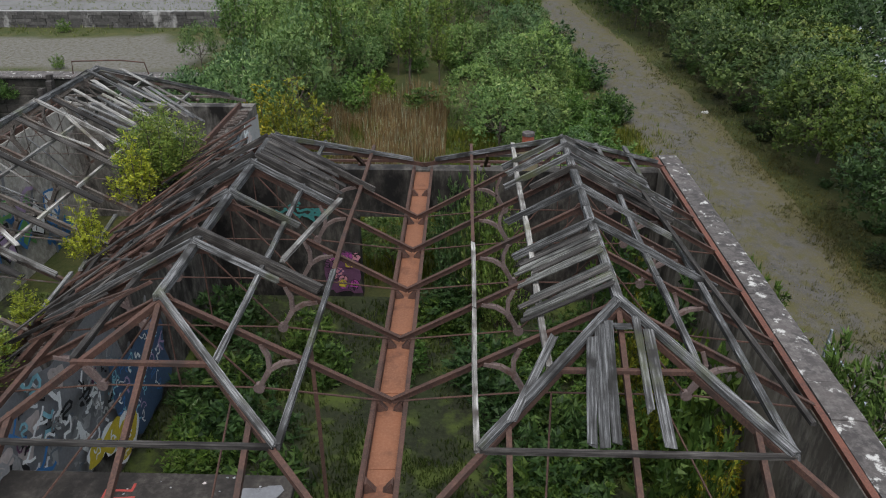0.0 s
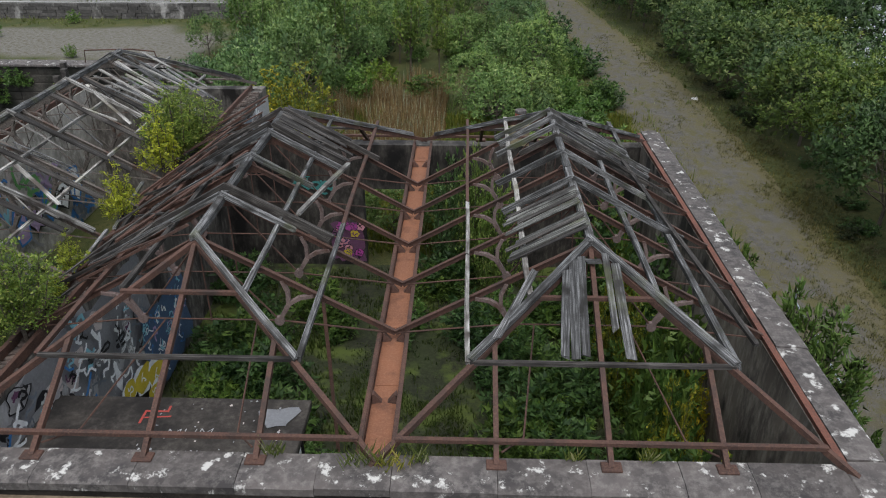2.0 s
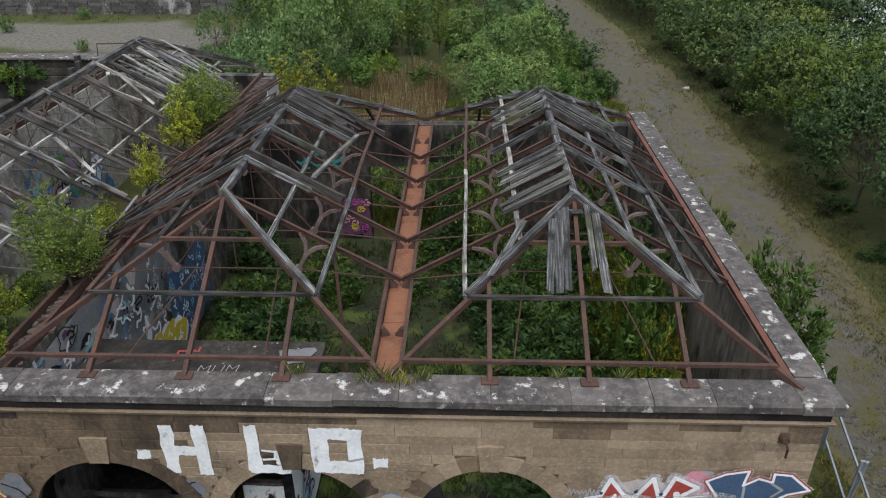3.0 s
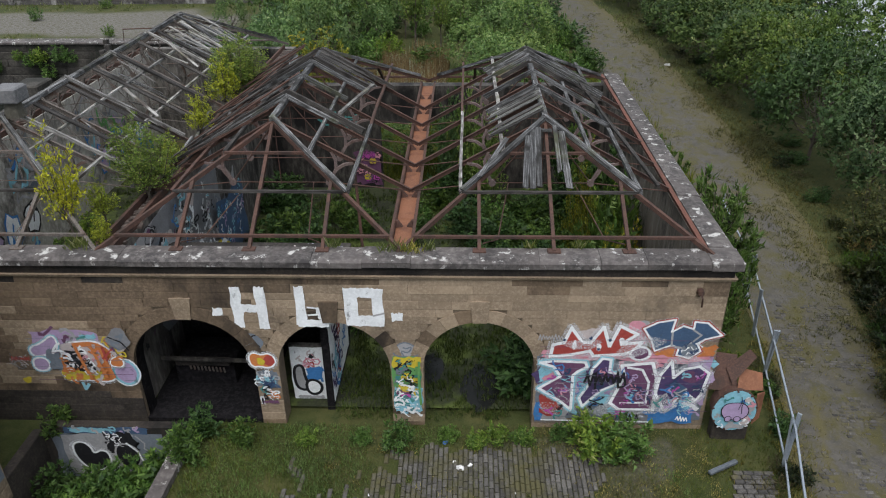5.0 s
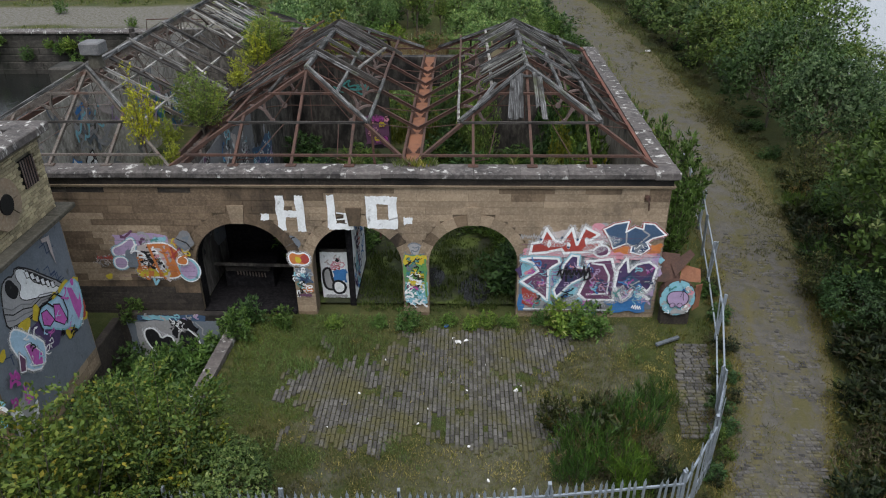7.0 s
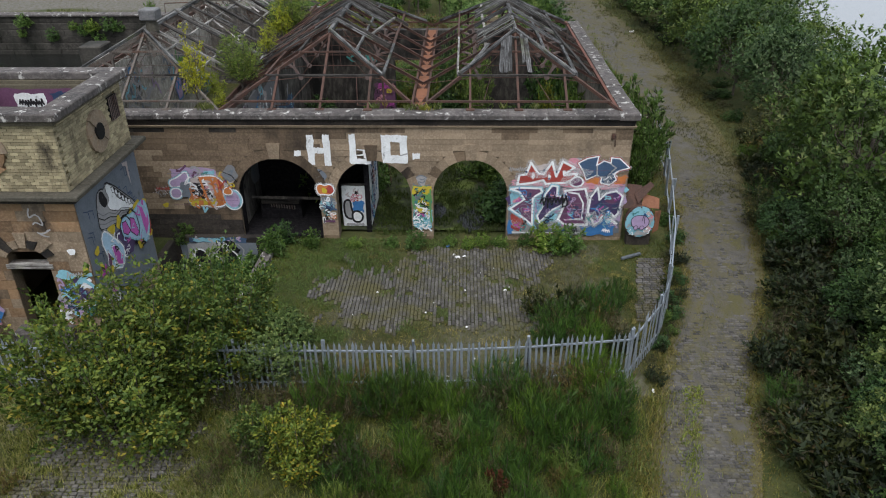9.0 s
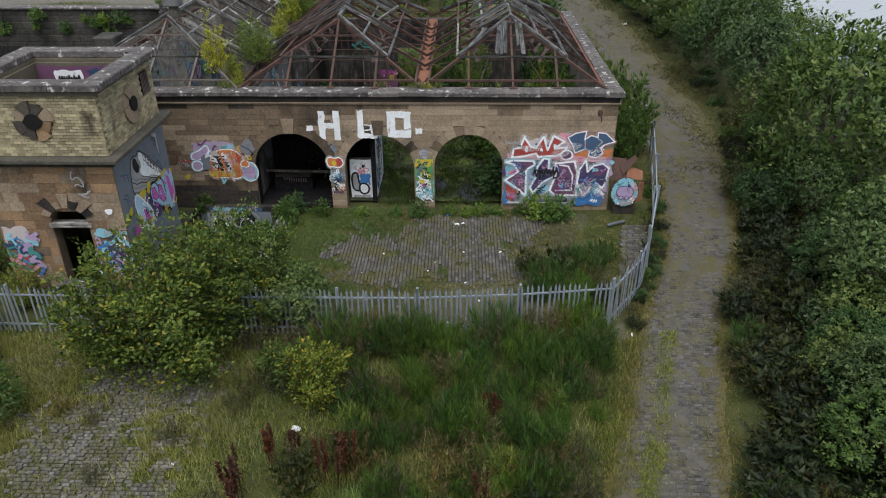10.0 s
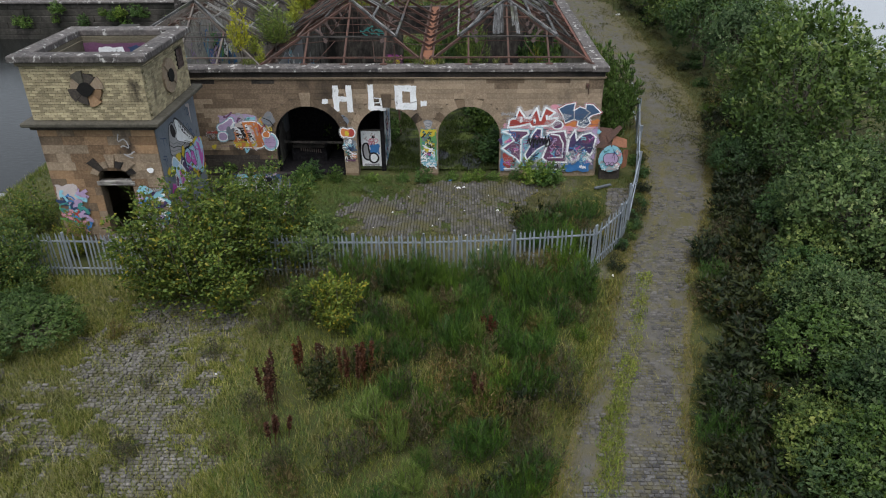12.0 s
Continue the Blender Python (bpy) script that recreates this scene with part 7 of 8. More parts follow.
m.body(at((6.1, 3.3), (6.55, 2.6), (6.75, 3.45), (7.2, 3.0), (7.9, 2.85), (8.4, 3.2), (8.2, 4.35), (8.0, 4.65), (7.3, 4.1), (6.9, 4.9), (6.55, 5.2), (6.0, 4.3)), "purple", "white", 0.075)
m.blob(*at((7.6, 3.4))[0], 0.5, 0.35, "plum")
m.blob(*at((7.0, 4.1))[0], 0.45, 0.5, "navyblue")
for a, e, n in (((2.3, 3.0), (1.2, 2.2), 12), ((4.3, 5.2), (0.9, 2.0), 14), ((5.4, 6.3), (1.1, 2.0), 12), ((3.3, 4.0), (1.2, 2.1), 8)):
    m.flecks(n, *a, *e, ("lilac", "blue", "magenta", "navy", "cyan", "purple", "pink"), 0.1, 0.3, 0.035)
for u, v, w_, h_ in ((3.2, 2.85, 0.9, 0.35), (4.4, 2.7, 0.7, 0.4), (4.9, 2.95, 0.6, 0.4), (5.9, 2.4, 0.9, 0.25), (5.4, 1.0, 0.7, 0.5), (2.55, 0.8, 0.6, 0.5), (4.0, 0.75, 0.9, 0.35)):
    m.blob(u, v, w_, h_, "haze", 0.25)
m.flecks(16, 2.4, 6.3, 1.0, 2.1, ("haze", "stonegrey", "lilac", "haze", "navy", "black"), 0.15, 0.4, 0.03)
m.flecks(10, 2.4, 5.0, 0.55, 1.0, ("cyan", "haze", "magenta", "black", "teal"), 0.12, 0.35, 0.04)
m.flecks(10, 5.2, 6.3, 0.7, 1.2, ("cyan", "haze", "teal", "lilac"), 0.12, 0.3, 0.035)
m.scrawl(3.85, 1.82, 1.05, 0.42, "black", 0.06)
m.line([(3.6, 2.0), (3.62, 1.5)], 0.06, "black")
m.line([(4.15, 2.05), (4.2, 1.55), (4.35, 1.6)], 0.06, "black")
m.scrawl(5.95, 0.55, 0.3, 0.2, "white", 0.03)
m.scrawl(4.6, 0.55, 0.45, 0.25, "black", 0.035)
m.scrawl(2.5, 0.95, 0.4, 0.25, "red", 0.04)
m.scrawl(2.4, 3.1, 0.6, 0.2, "stonegrey", 0.025)
m.line([(2.3, 0.45), (5.1, 0.42)], 0.035, "white")
joints(m, 2.15, 6.55, 0.35, 3.2)
m.put("graffiti_mural", wall_south, "large purple, red and blue graffiti mural with white outlines")

# the orange and lilac piece
m = Mural(south, 3)
m.patch(-10.83, -9.1, 2.35, 3.0, "lilac", 0.05)
m.flecks(10, -10.6, -9.3, 2.5, 2.95, ("stonegrey", "plum", "grey", "lilac"), 0.15, 0.4, 0.07)
m.patch(-9.55, -9.15, 2.6, 2.92, "cyan", 0.06)
m.patch(-9.62, -9.4, 2.68, 2.85, "teal", 0.04)
m.body([(-10.35, 1.42), (-10.1, 2.6), (-9.4, 2.72), (-9.05, 2.65), (-8.75, 2.3), (-8.7, 1.75), (-9.0, 1.36), (-9.7, 1.45)], "orange", "white", 0.05, soft=2)
m.patch(-10.1, -9.15, 1.85, 2.6, "pale", 0.1)
m.patch(-10.25, -9.2, 1.45, 1.72, "yellow", 0.06)
m.flecks(9, -10.2, -9.2, 1.42, 1.75, ("orange", "yellow", "pale", "orange"), 0.12, 0.3, 0.06)
m.body([(-8.85, 1.95), (-8.45, 2.15), (-8.22, 1.75), (-8.35, 1.4), (-8.65, 1.3), (-8.92, 1.6)], "lilac", "cyan", 0.07, "white", soft=2)
m.body([(-10.95, 2.5), (-10.6, 2.62), (-10.2, 2.95), (-10.15, 2.5), (-10.45, 2.28), (-10.9, 2.2)], "lilac", "white", 0.05, "cyan", soft=2)
m.body([(-10.95, 2.15), (-10.6, 2.2), (-10.5, 1.95), (-10.65, 1.75), (-10.95, 1.78)], "lilac", "white", 0.05, "cyan", soft=2)
m.patch(-10.5, -10.2, 1.85, 2.5, "slate", 0.08)
m.patch(-10.05, -9.55, 1.8, 2.4, "black", 0.1)
m.patch(-9.5, -9.15, 1.75, 2.35, "pale", 0.08)
m.flecks(16, -10.1, -9.5, 1.8, 2.45, ("white", "black", "pale", "orange"), 0.12, 0.3, 0.045)
m.flecks(12, -9.55, -9.1, 1.75, 2.5, ("black", "orange", "white", "pink"), 0.1, 0.26, 0.04)
m.curve(-10.1, 2.35, 0.45, 0.45, "white", 0.06)
for u in (-9.62, -9.2, -9.0):
    m.line([(u - 0.1, 2.65), (u, 2.1), (u + 0.12, 1.6)], 0.08, "orange")
m.line([(-9.0, 2.55), (-8.95, 2.15), (-8.75, 1.95)], 0.07, "red")
m.line([(-9.05, 2.2), (-8.75, 2.5)], 0.06, "red")
m.body([(-8.95, 2.0), (-8.75, 2.3), (-8.5, 2.15), (-8.6, 1.9)], "orange", "white", 0.035, soft=2)
m.flecks(9, -8.9, -8.4, 2.1, 2.75, ("orange", "plum", "yellow", "pale"), 0.12, 0.3, 0.05)
m.flecks(11, -11.6, -11.05, 1.9, 2.2, ("stonegrey", "pale", "grey"), 0.1, 0.25, 0.02)
m.scrawl(-11.2, 2.2, 0.5, 0.15, "red", 0.025)
m.blob(-11.2, 1.5, 0.22, 0.24, "yellow", 0.3)
m.blob(-8.5, 2.85, 0.6, 0.6, "grey", 0.2)
m.curve(-8.55, 2.8, 0.35, 0.4, "slate", 0.07)
m.line([(-8.75, 2.9), (-8.45, 2.75), (-8.3, 2.5)], 0.04, "black")
m.line([(-9.75, 1.42), (-9.72, 1.22), (-9.6, 1.38)], 0.08, "cyan")
joints(m, -10.9, -8.35, 1.4, 2.95)
m.put("graffiti_mural", wall_south, "orange and lilac graffiti piece on the sooty stone")

# pier pieces
m = Mural(south, 4)
m.blob(-5.1, 2.72, 0.5, 0.5, "slate", 0.1)
m.curve(-5.1, 2.72, 0.3, 0.3, "black", 0.04)
m.body([(-5.3, 2.25), (-5.15, 2.4), (-4.95, 2.3), (-4.75, 2.38), (-4.58, 2.2), (-4.65, 1.95), (-4.85, 1.9), (-5.0, 1.95), (-5.22, 1.92)], "orange", "white", 0.045, soft=2)
m.blob(-4.76, 2.14, 0.3, 0.32, "red", 0.1)
m.blob(-4.98, 2.1, 0.2, 0.24, "yellow", 0.2)
m.patch(-5.12, -4.6, 1.3, 1.8, "slate", 0.05)
m.flecks(22, -5.1, -4.64, 1.32, 1.8, ("cyan", "navy", "stonegrey", "navyblue", "white"), 0.1, 0.26, 0.032)
m.flecks(14, -5.1, -4.66, 0.95, 1.3, ("white", "black", "white", "orange", "teal"), 0.08, 0.22, 0.032)
m.patch(-5.12, -5.02, 0.72, 0.98, "white", 0.02)
m.line([(-5.07, 0.75), (-5.07, 0.92)], 0.05, "black")
m.scrawl(-4.85, 0.8, 0.4, 0.12, "plum", 0.03)
m.put("graffiti", wall_south, "orange heart and blue tags on the arcade pier")
m = Mural(south, 5)
m.body([(-1.55, 2.3), (-1.5, 2.6), (-1.25, 2.78), (-0.95, 2.62), (-0.85, 2.3)], "stonegrey", "slate", 0.04, soft=2)
m.curve(-1.2, 2.5, 0.25, 0.25, "slate", 0.04)
m.patch(-1.58, -0.84, 1.3, 2.3, "green", 0.03)
m.patch(-1.57, -0.86, 1.95, 2.3, "yellow", 0.04)
m.patch(-1.57, -0.83, 0.5, 1.3, "cyan", 0.04)
m.patch(-1.56, -1.3, 0.6, 1.2, "teal", 0.04)
m.flecks(12, -1.48, -0.94, 2.0, 2.25, ("black", "yellow", "black", "teal"), 0.06, 0.16, 0.03)
m.flecks(18, -1.46, -0.96, 1.5, 2.0, ("black", "teal", "slate", "yellow", "green"), 0.12, 0.28, 0.045)
m.flecks(16, -1.46, -0.96, 1.2, 1.75, ("white", "yellow", "white", "yellow", "black"), 0.12, 0.28, 0.04)
m.flecks(8, -1.46, -0.96, 0.98, 1.2, ("plum", "magenta", "black"), 0.1, 0.25, 0.05)
m.flecks(20, -1.46, -0.96, 0.52, 1.0, ("white", "white", "teal", "white", "cyan"), 0.14, 0.3, 0.045)
m.line([(-0.88, 2.2), (-0.9, 1.6), (-0.86, 0.8)], 0.06, "green")
m.put("graffiti", wall_south, "yellow and cyan graffiti down the arcade pier")

m = Mural(lambda u, v, d: (u, 6.995 - d, v), 6)
m.patch(-4.48, -3.53, 0.1, 1.9, "white", 0.02)
m.flecks(9, -4.35, -3.8, 1.25, 1.75, ("pink", "pale", "red", "pink"), 0.12, 0.3, 0.035)
m.blob(-3.9, 1.6, 0.14, 0.12, "black", 0.3)
m.patch(-4.05, -3.6, 0.78, 1.24, "blue", 0.05)
m.body([(-4.4, 1.25), (-4.15, 1.32), (-4.12, 0.85), (-4.0, 0.62), (-4.1, 0.42), (-4.35, 0.5), (-4.42, 0.8)], "stonegrey", "black", 0.08, soft=2)
m.body([(-4.1, 0.75), (-3.85, 0.82), (-3.66, 0.62), (-3.72, 0.36), (-3.95, 0.28), (-4.1, 0.42)], "white", "black", 0.08, soft=2)
m.scrawl(-4.0, 0.2, 0.7, 0.1, "stonegrey", 0.04)
m.put("graffiti_panel", None, "").parent = bpy.data.objects["wall_partition"]
m = Mural(lambda u, v, d: (-3.295 + d, u, v), 7)
m.patch(6.68, 9.4, 0.3, 3.3, "white", 0.04)
m.flecks(16, 6.8, 8.0, 0.5, 3.1, ("red", "blue", "black", "cyan", "purple"), 0.3, 0.6, 0.1)
for k in range(10):
    m.curve(m.r.uniform(6.9, 9), m.r.uniform(0.6, 2.6), 0.5, 0.5, m.r.choice(("red", "blue", "black", "white", "purple")), 0.06)
m.put("graffiti_panel", bpy.data.objects["wall_store"], "red and blue tags on pale paint")

# the pit
m = Mural(lambda u, v, d: (u, 5.495 - d, v), 8)
m.patch(-10.75, -7.7, -1.5, 0.1, "slate", 0.05)
m.patch(-10.35, -8.1, 0.1, 0.33, "navyblue", 0.03)
m.patch(-10.2, -9.3, 0.16, 0.32, "cyan", 0.05)
m.flecks(9, -10.2, -8.3, 0.12, 0.3, ("stonegrey", "cyan", "pale", "lilac"), 0.06, 0.2, 0.04)
m.patch(-10.45, -8.85, -1.4, 0.08, "stonegrey", 0.08)
m.patch(-9.3, -8.5, -0.5, 0.1, "black", 0.12)
m.body([(-10.25, -0.25), (-9.95, -0.15), (-9.75, -0.35), (-9.72, -0.6), (-9.5, -0.45), (-9.3, -0.55), (-9.3, -0.95), (-9.6, -1.2), (-10.0, -1.15), (-10.25, -0.7)], "black", "white", 0.06, soft=2)
m.body([(-9.15, -0.5), (-8.95, -0.2), (-8.55, -0.3), (-8.4, -0.75), (-8.7, -1.15), (-9.05, -1.0)], "black", "stonegrey", 0.05, soft=2)
m.line([(-8.45, 0.05), (-8.25, -0.2), (-8.3, -0.4), (-8.05, -0.55)], 0.04, "stonegrey")
m.line([(-8.75, -0.2), (-8.5, -0.5), (-8.4, -0.9)], 0.05, "white")
m.flecks(8, -9.3, -8.7, -0.3, 0.1, ("white", "stonegrey", "white"), 0.1, 0.22, 0.03)
m.put("graffiti_mural", bpy.data.objects["wall_pit"], "black and white lettering on the pit wall")

# the tower side and front
m = Mural(lambda u, v, d: (TX1 + 0.008 + d, u, v), 9)
m.patch(-0.55, 3.75, 0.3, 4.7, "slate", 0.02)
for k in range(8):
    u, v = m.r.uniform(1.9, 3.2), m.r.uniform(3.3, 4.5)
    m.line([(u, v), (u + 0.22, v), (u + 0.22, v - 0.3), (u + 0.45, v - 0.3)], 0.03, "navy")
for k in range(6):
    u, v = m.r.uniform(-0.4, 0.2), m.r.uniform(2.4, 4.2)
    m.line([(u, v), (u + 0.25, v - 0.1), (u + 0.25, v - 0.35)], 0.03, "navy")
# the shoe: sole, body, heel and laces
m.body([(1.36, 4.5), (1.87, 4.15), (2.31, 3.72), (2.99, 3.09), (3.05, 2.89), (2.7, 2.84), (1.88, 3.0), (1.51, 2.93), (0.89, 3.05), (0.41, 3.2), (0.47, 3.79), (0.67, 4.33), (0.97, 4.42), (1.2, 4.3)], "stonegrey", "black", 0.045, soft=1)
m.body([(1.34, 4.46), (1.75, 4.2), (1.78, 3.91), (2.0, 3.6), (3.0, 2.96), (2.51, 2.95), (1.85, 3.28), (1.31, 3.51), (1.16, 3.75), (1.4, 3.93), (1.26, 4.19)], "white", "black", 0.025, soft=2)
m.body([(0.86, 4.37), (1.07, 4.3), (1.15, 4.11), (1.28, 3.89), (1.04, 3.72), (0.83, 3.9), (0.74, 4.14)], "black", None, 0.02, soft=2)
m.poly([(1.7, 4.2), (1.95, 4.0), (2.3, 3.66), (2.75, 3.22), (2.6, 3.2), (2.2, 3.5), (1.9, 3.8)], "black")
for u, v in ((1.72, 4.02), (1.9, 3.86), (2.06, 3.68), (2.24, 3.5), (2.42, 3.34), (2.6, 3.2)):
    m.body([(u - 0.09, v + 0.16), (u + 0.06, v + 0.12), (u + 0.08, v - 0.08), (u - 0.06, v - 0.04)], "white", "black", 0.022)
for k in range(4):
    m.line([(0.47, 3.85 - 0.2 * k), (0.75, 3.6 - 0.15 * k), (1.15, 3.52 - 0.15 * k), (1.5, 3.3 - 0.1 * k), (1.95, 3.3 - 0.09 * k), (2.5, 3.05 - 0.06 * k)], 0.03, "black" if k % 2 else "grey")
m.poly([(2.66, 4.6), (3.04, 4.52), (3.02, 4.3), (3.0, 3.65), (2.9, 4.1), (2.88, 4.42), (2.68, 4.48)], "pale")
# the lettering below it
for u, v, w_ in ((1.0, 2.92, 0.5), (1.6, 2.96, 0.4), (3.0, 2.85, 0.5), (-0.09, 2.8, 0.3), (2.75, 1.55, 0.45), (3.6, 1.55, 0.3), (2.5, 2.8, 0.4), (3.6, 2.75, 0.3)):
    m.blob(u, v, w_, w_, "yellow", 0.25)
m.patch(3.45, 3.74, 1.55, 2.1, "red", 0.06)
m.patch(0.9, 2.4, 1.7, 2.6, "purple", 0.15)
m.body([(3.3, 2.95), (3.7, 2.75), (3.74, 2.2), (3.6, 1.7), (3.2, 1.35), (2.9, 1.7), (2.5, 1.8), (2.0, 2.2), (1.62, 2.45), (1.6, 2.85), (2.0, 2.95), (2.6, 2.8)], "skyblue", "cyan", 0.05, soft=1)
m.body([(0.5, 3.2), (0.25, 2.95), (0.4, 2.4), (0.6, 1.8), (1.25, 1.45), (1.55, 2.0), (1.3, 2.4), (1.0, 2.7), (0.75, 3.0)], "skyblue", "white", 0.05, soft=1)
m.body([(3.1, 2.85), (3.35, 2.7), (3.5, 2.2), (3.68, 2.4), (3.6, 1.9), (3.25, 1.6), (3.15, 2.1)], "bright_magenta", "skyblue", 0.04)
m.body([(2.35, 2.75), (2.6, 2.6), (2.75, 2.0), (2.55, 1.95), (2.2, 2.3)], "bright_magenta", "black", 0.03)
m.body([(1.75, 2.85), (2.0, 2.8), (2.2, 2.35), (1.95, 2.3), (1.7, 2.5)], "bright_magenta", "black", 0.03)
m.body([(0.75, 2.5), (0.95, 2.45), (1.3, 1.9), (1.2, 1.6), (0.85, 1.8)], "bright_magenta", "white", 0.03)
m.body([(0.45, 2.5), (0.62, 2.2), (0.5, 1.9), (0.3, 2.0)], "plum", "white", 0.03)
m.blob(3.42, 2.82, 0.16, 0.24, "bright_magenta", 0.1)
m.line([(1.6, 2.4), (1.55, 2.8), (1.8, 3.02), (2.1, 2.95), (2.3, 2.7)], 0.05, "black")
m.line([(2.2, 3.0), (2.5, 3.0), (2.8, 2.7), (2.85, 2.2), (2.7, 1.9)], 0.045, "black")
m.flecks(16, 0.6, 3.5, 1.5, 2.8, ("bright_magenta", "white", "skyblue", "white", "black"), 0.12, 0.35, 0.04)
m.patch(-0.5, 0.35, 0.4, 1.5, "stonegrey", 0.1)
m.flecks(9, -0.4, 0.4, 0.6, 2.2, ("bright_magenta", "white", "magenta"), 0.15, 0.35, 0.06)
m.put("graffiti_mural", tower, "slate-painted side with a white shoe and magenta letters")
m = Mural(lambda u, v, d: (u, TY0 - 0.008 - d, v), 10)
for k in range(15):
    m.curve(m.r.uniform(-12.0, -11.1), m.r.uniform(0.8, 2.1), 0.5, 0.45, m.r.choice(("blue", "cyan", "white", "purple", "lilac", "teal", "navy")), 0.12)
m.patch(-15.2, -14.3, 1.9, 2.5, "pale", 0.1)
m.flecks(30, -15.15, -14.2, 0.6, 2.1, ("green", "cyan", "pink", "teal", "blue", "lilac", "red", "navy"), 0.2, 0.45, 0.1)
m.flecks(18, -12.05, -11.1, 0.7, 2.3, ("blue", "cyan", "lilac", "purple", "navy", "white", "stonegrey"), 0.15, 0.4, 0.06)
m.blob(-11.75, 2.3, 0.6, 0.3, "cyan", 0.25)
m.curve(-12.15, 4.2, 0.35, 0.5, "stonegrey", 0.045, 1.0)
m.curve(-12.0, 3.75, 0.4, 0.2, "stonegrey", 0.045, 1.0)
m.blob(-11.35, 3.1, 0.25, 0.25, "white")
m.scrawl(-11.4, 2.3, 0.6, 0.22, "stonegrey", 0.03)
m.put("graffiti", tower, "blue and green tags beside the tower doorway")
m = Mural(lambda u, v, d: (u, TY1 - 0.53 - d, v), 11)
m.patch(-14.9, -11.4, 5.3, 6.9, "plum", 0.05)
m.patch(-14.2, -13.2, 6.2, 6.75, "white", 0.04)
m.scrawl(-13.7, 6.45, 0.8, 0.25, "black", 0.06)
m.patch(-13.0, -12.2, 6.15, 6.8, "navy", 0.05)
m.patch(-12.0, -11.7, 6.2, 6.7, "stonegrey", 0.05)
m.put("graffiti", tower, "white and navy tags inside the tower")

# inside the sheds
m = Mural(lambda u, v, d: (-8.445 + d, u, v), 12)
m.patch(6.8, 11.6, 2.6, 4.7, "stonegrey", 0.12)
m.patch(8.4, 14.6, 1.2, 4.5, "grey", 0.2)
for k in range(16):         # chalky bare spots
    m.blob(m.r.uniform(9.5, 17), m.r.uniform(2.0, 4.6), m.r.uniform(0.2, 0.55), m.r.uniform(0.3, 0.9), m.r.choice(("stonegrey", "pale", "white", "grey")), 0.35)
for u, v, w_, h_ in ((7.6, 4.0, 0.9, 0.8), (8.7, 4.4, 0.7, 0.45), (9.2, 3.5, 0.8, 0.8), (10.0, 3.1, 0.5, 0.8)):
    m.blob(u, v, w_ * 1.12, h_ * 1.14, "black", 0.3)
    m.blob(u, v, w_, h_, "stonegrey", 0.3)
m.flecks(70, 7.0, 13.6, 1.6, 4.6, ("white", "cyan", "slate", "white", "grey", "black", "stonegrey", "plum"), 0.12, 0.35, 0.05)
m.flecks(34, 6.9, 11.5, 2.8, 4.6, ("cyan", "stonegrey", "white", "slate", "blue", "white"), 0.25, 0.6, 0.08)
m.flecks(26, 10.0, 14.2, 1.4, 3.6, ("stonegrey", "slate", "white", "black", "grey"), 0.2, 0.5, 0.06)
m.patch(13.4, 16.4, 0.6, 2.9, "navyblue", 0.2)
m.flecks(46, 13.5, 16.3, 0.8, 2.9, ("cyan", "white", "lilac", "blue", "cyan", "white"), 0.15, 0.4, 0.045)
for u, v, w_, h_ in ((12.2, 1.75, 0.9, 0.5), (12.9, 1.55, 0.9, 0.8), (13.6, 1.15, 0.9, 0.9), (13.3, 0.8, 0.7, 0.5)):
    m.blob(u, v, w_ * 1.12, h_ * 1.14, "white", 0.22)
    m.blob(u, v, w_, h_, "yellow", 0.22)
    m.curve(u, v, 0.22, 0.25, "white", 0.04)
m.patch(21.9, 27.8, 2.3, 4.75, "stonegrey", 0.12)
m.flecks(14, 22.2, 27.5, 2.6, 4.5, ("white", "pale", "grey", "slate"), 0.4, 0.9, 0.16)
m.put("graffiti_mural", wall_valley, "blue, white and yellow graffiti on flaking plaster")
m = Mural(lambda u, v, d: (-15.945 + d, u, v), 13)
m.flecks(90, 7.5, 26, 0.4, 4.4, ("stonegrey", "pale", "lilac", "grey", "cyan", "stonegrey", "slate", "pale", "green", "blue"), 0.5, 1.3, 0.13)
for k, u in enumerate((11.5, 12.6, 13.8, 15.0, 21.0, 22.0, 23.0, 24.0, 25.0)):
    m.letter(u, 1.8, 1.0, 1.4, m.r.choice(("lilac", "green", "cyan", "white")), "black" if k % 2 else "blue", None, 0.25)
m.put("graffiti_mural", wall_west, "pale lilac and green graffiti on flaking plaster")
m = Mural(lambda u, v, d: (u, BACK + 0.295 - d, v), 14)
m.patch(-4.7, -3.55, 0.3, 1.9, "plum", 0.1)
for k in range(16):
    m.letter(m.r.uniform(-4.6, -3.65), m.r.uniform(0.4, 1.8), 0.36, 0.34, m.r.choice(("pink", "magenta", "plum", "yellow", "plum", "lilac")), m.r.choice(("black", "plum", "purple")))
for k in range(6):
    m.curve(m.r.uniform(-6.4, -4.6), m.r.uniform(2.9, 3.5), 0.5, 0.4, "teal", 0.08)
m.put("graffiti_mural", wall_north, "pink and violet graffiti on the dark back wall")

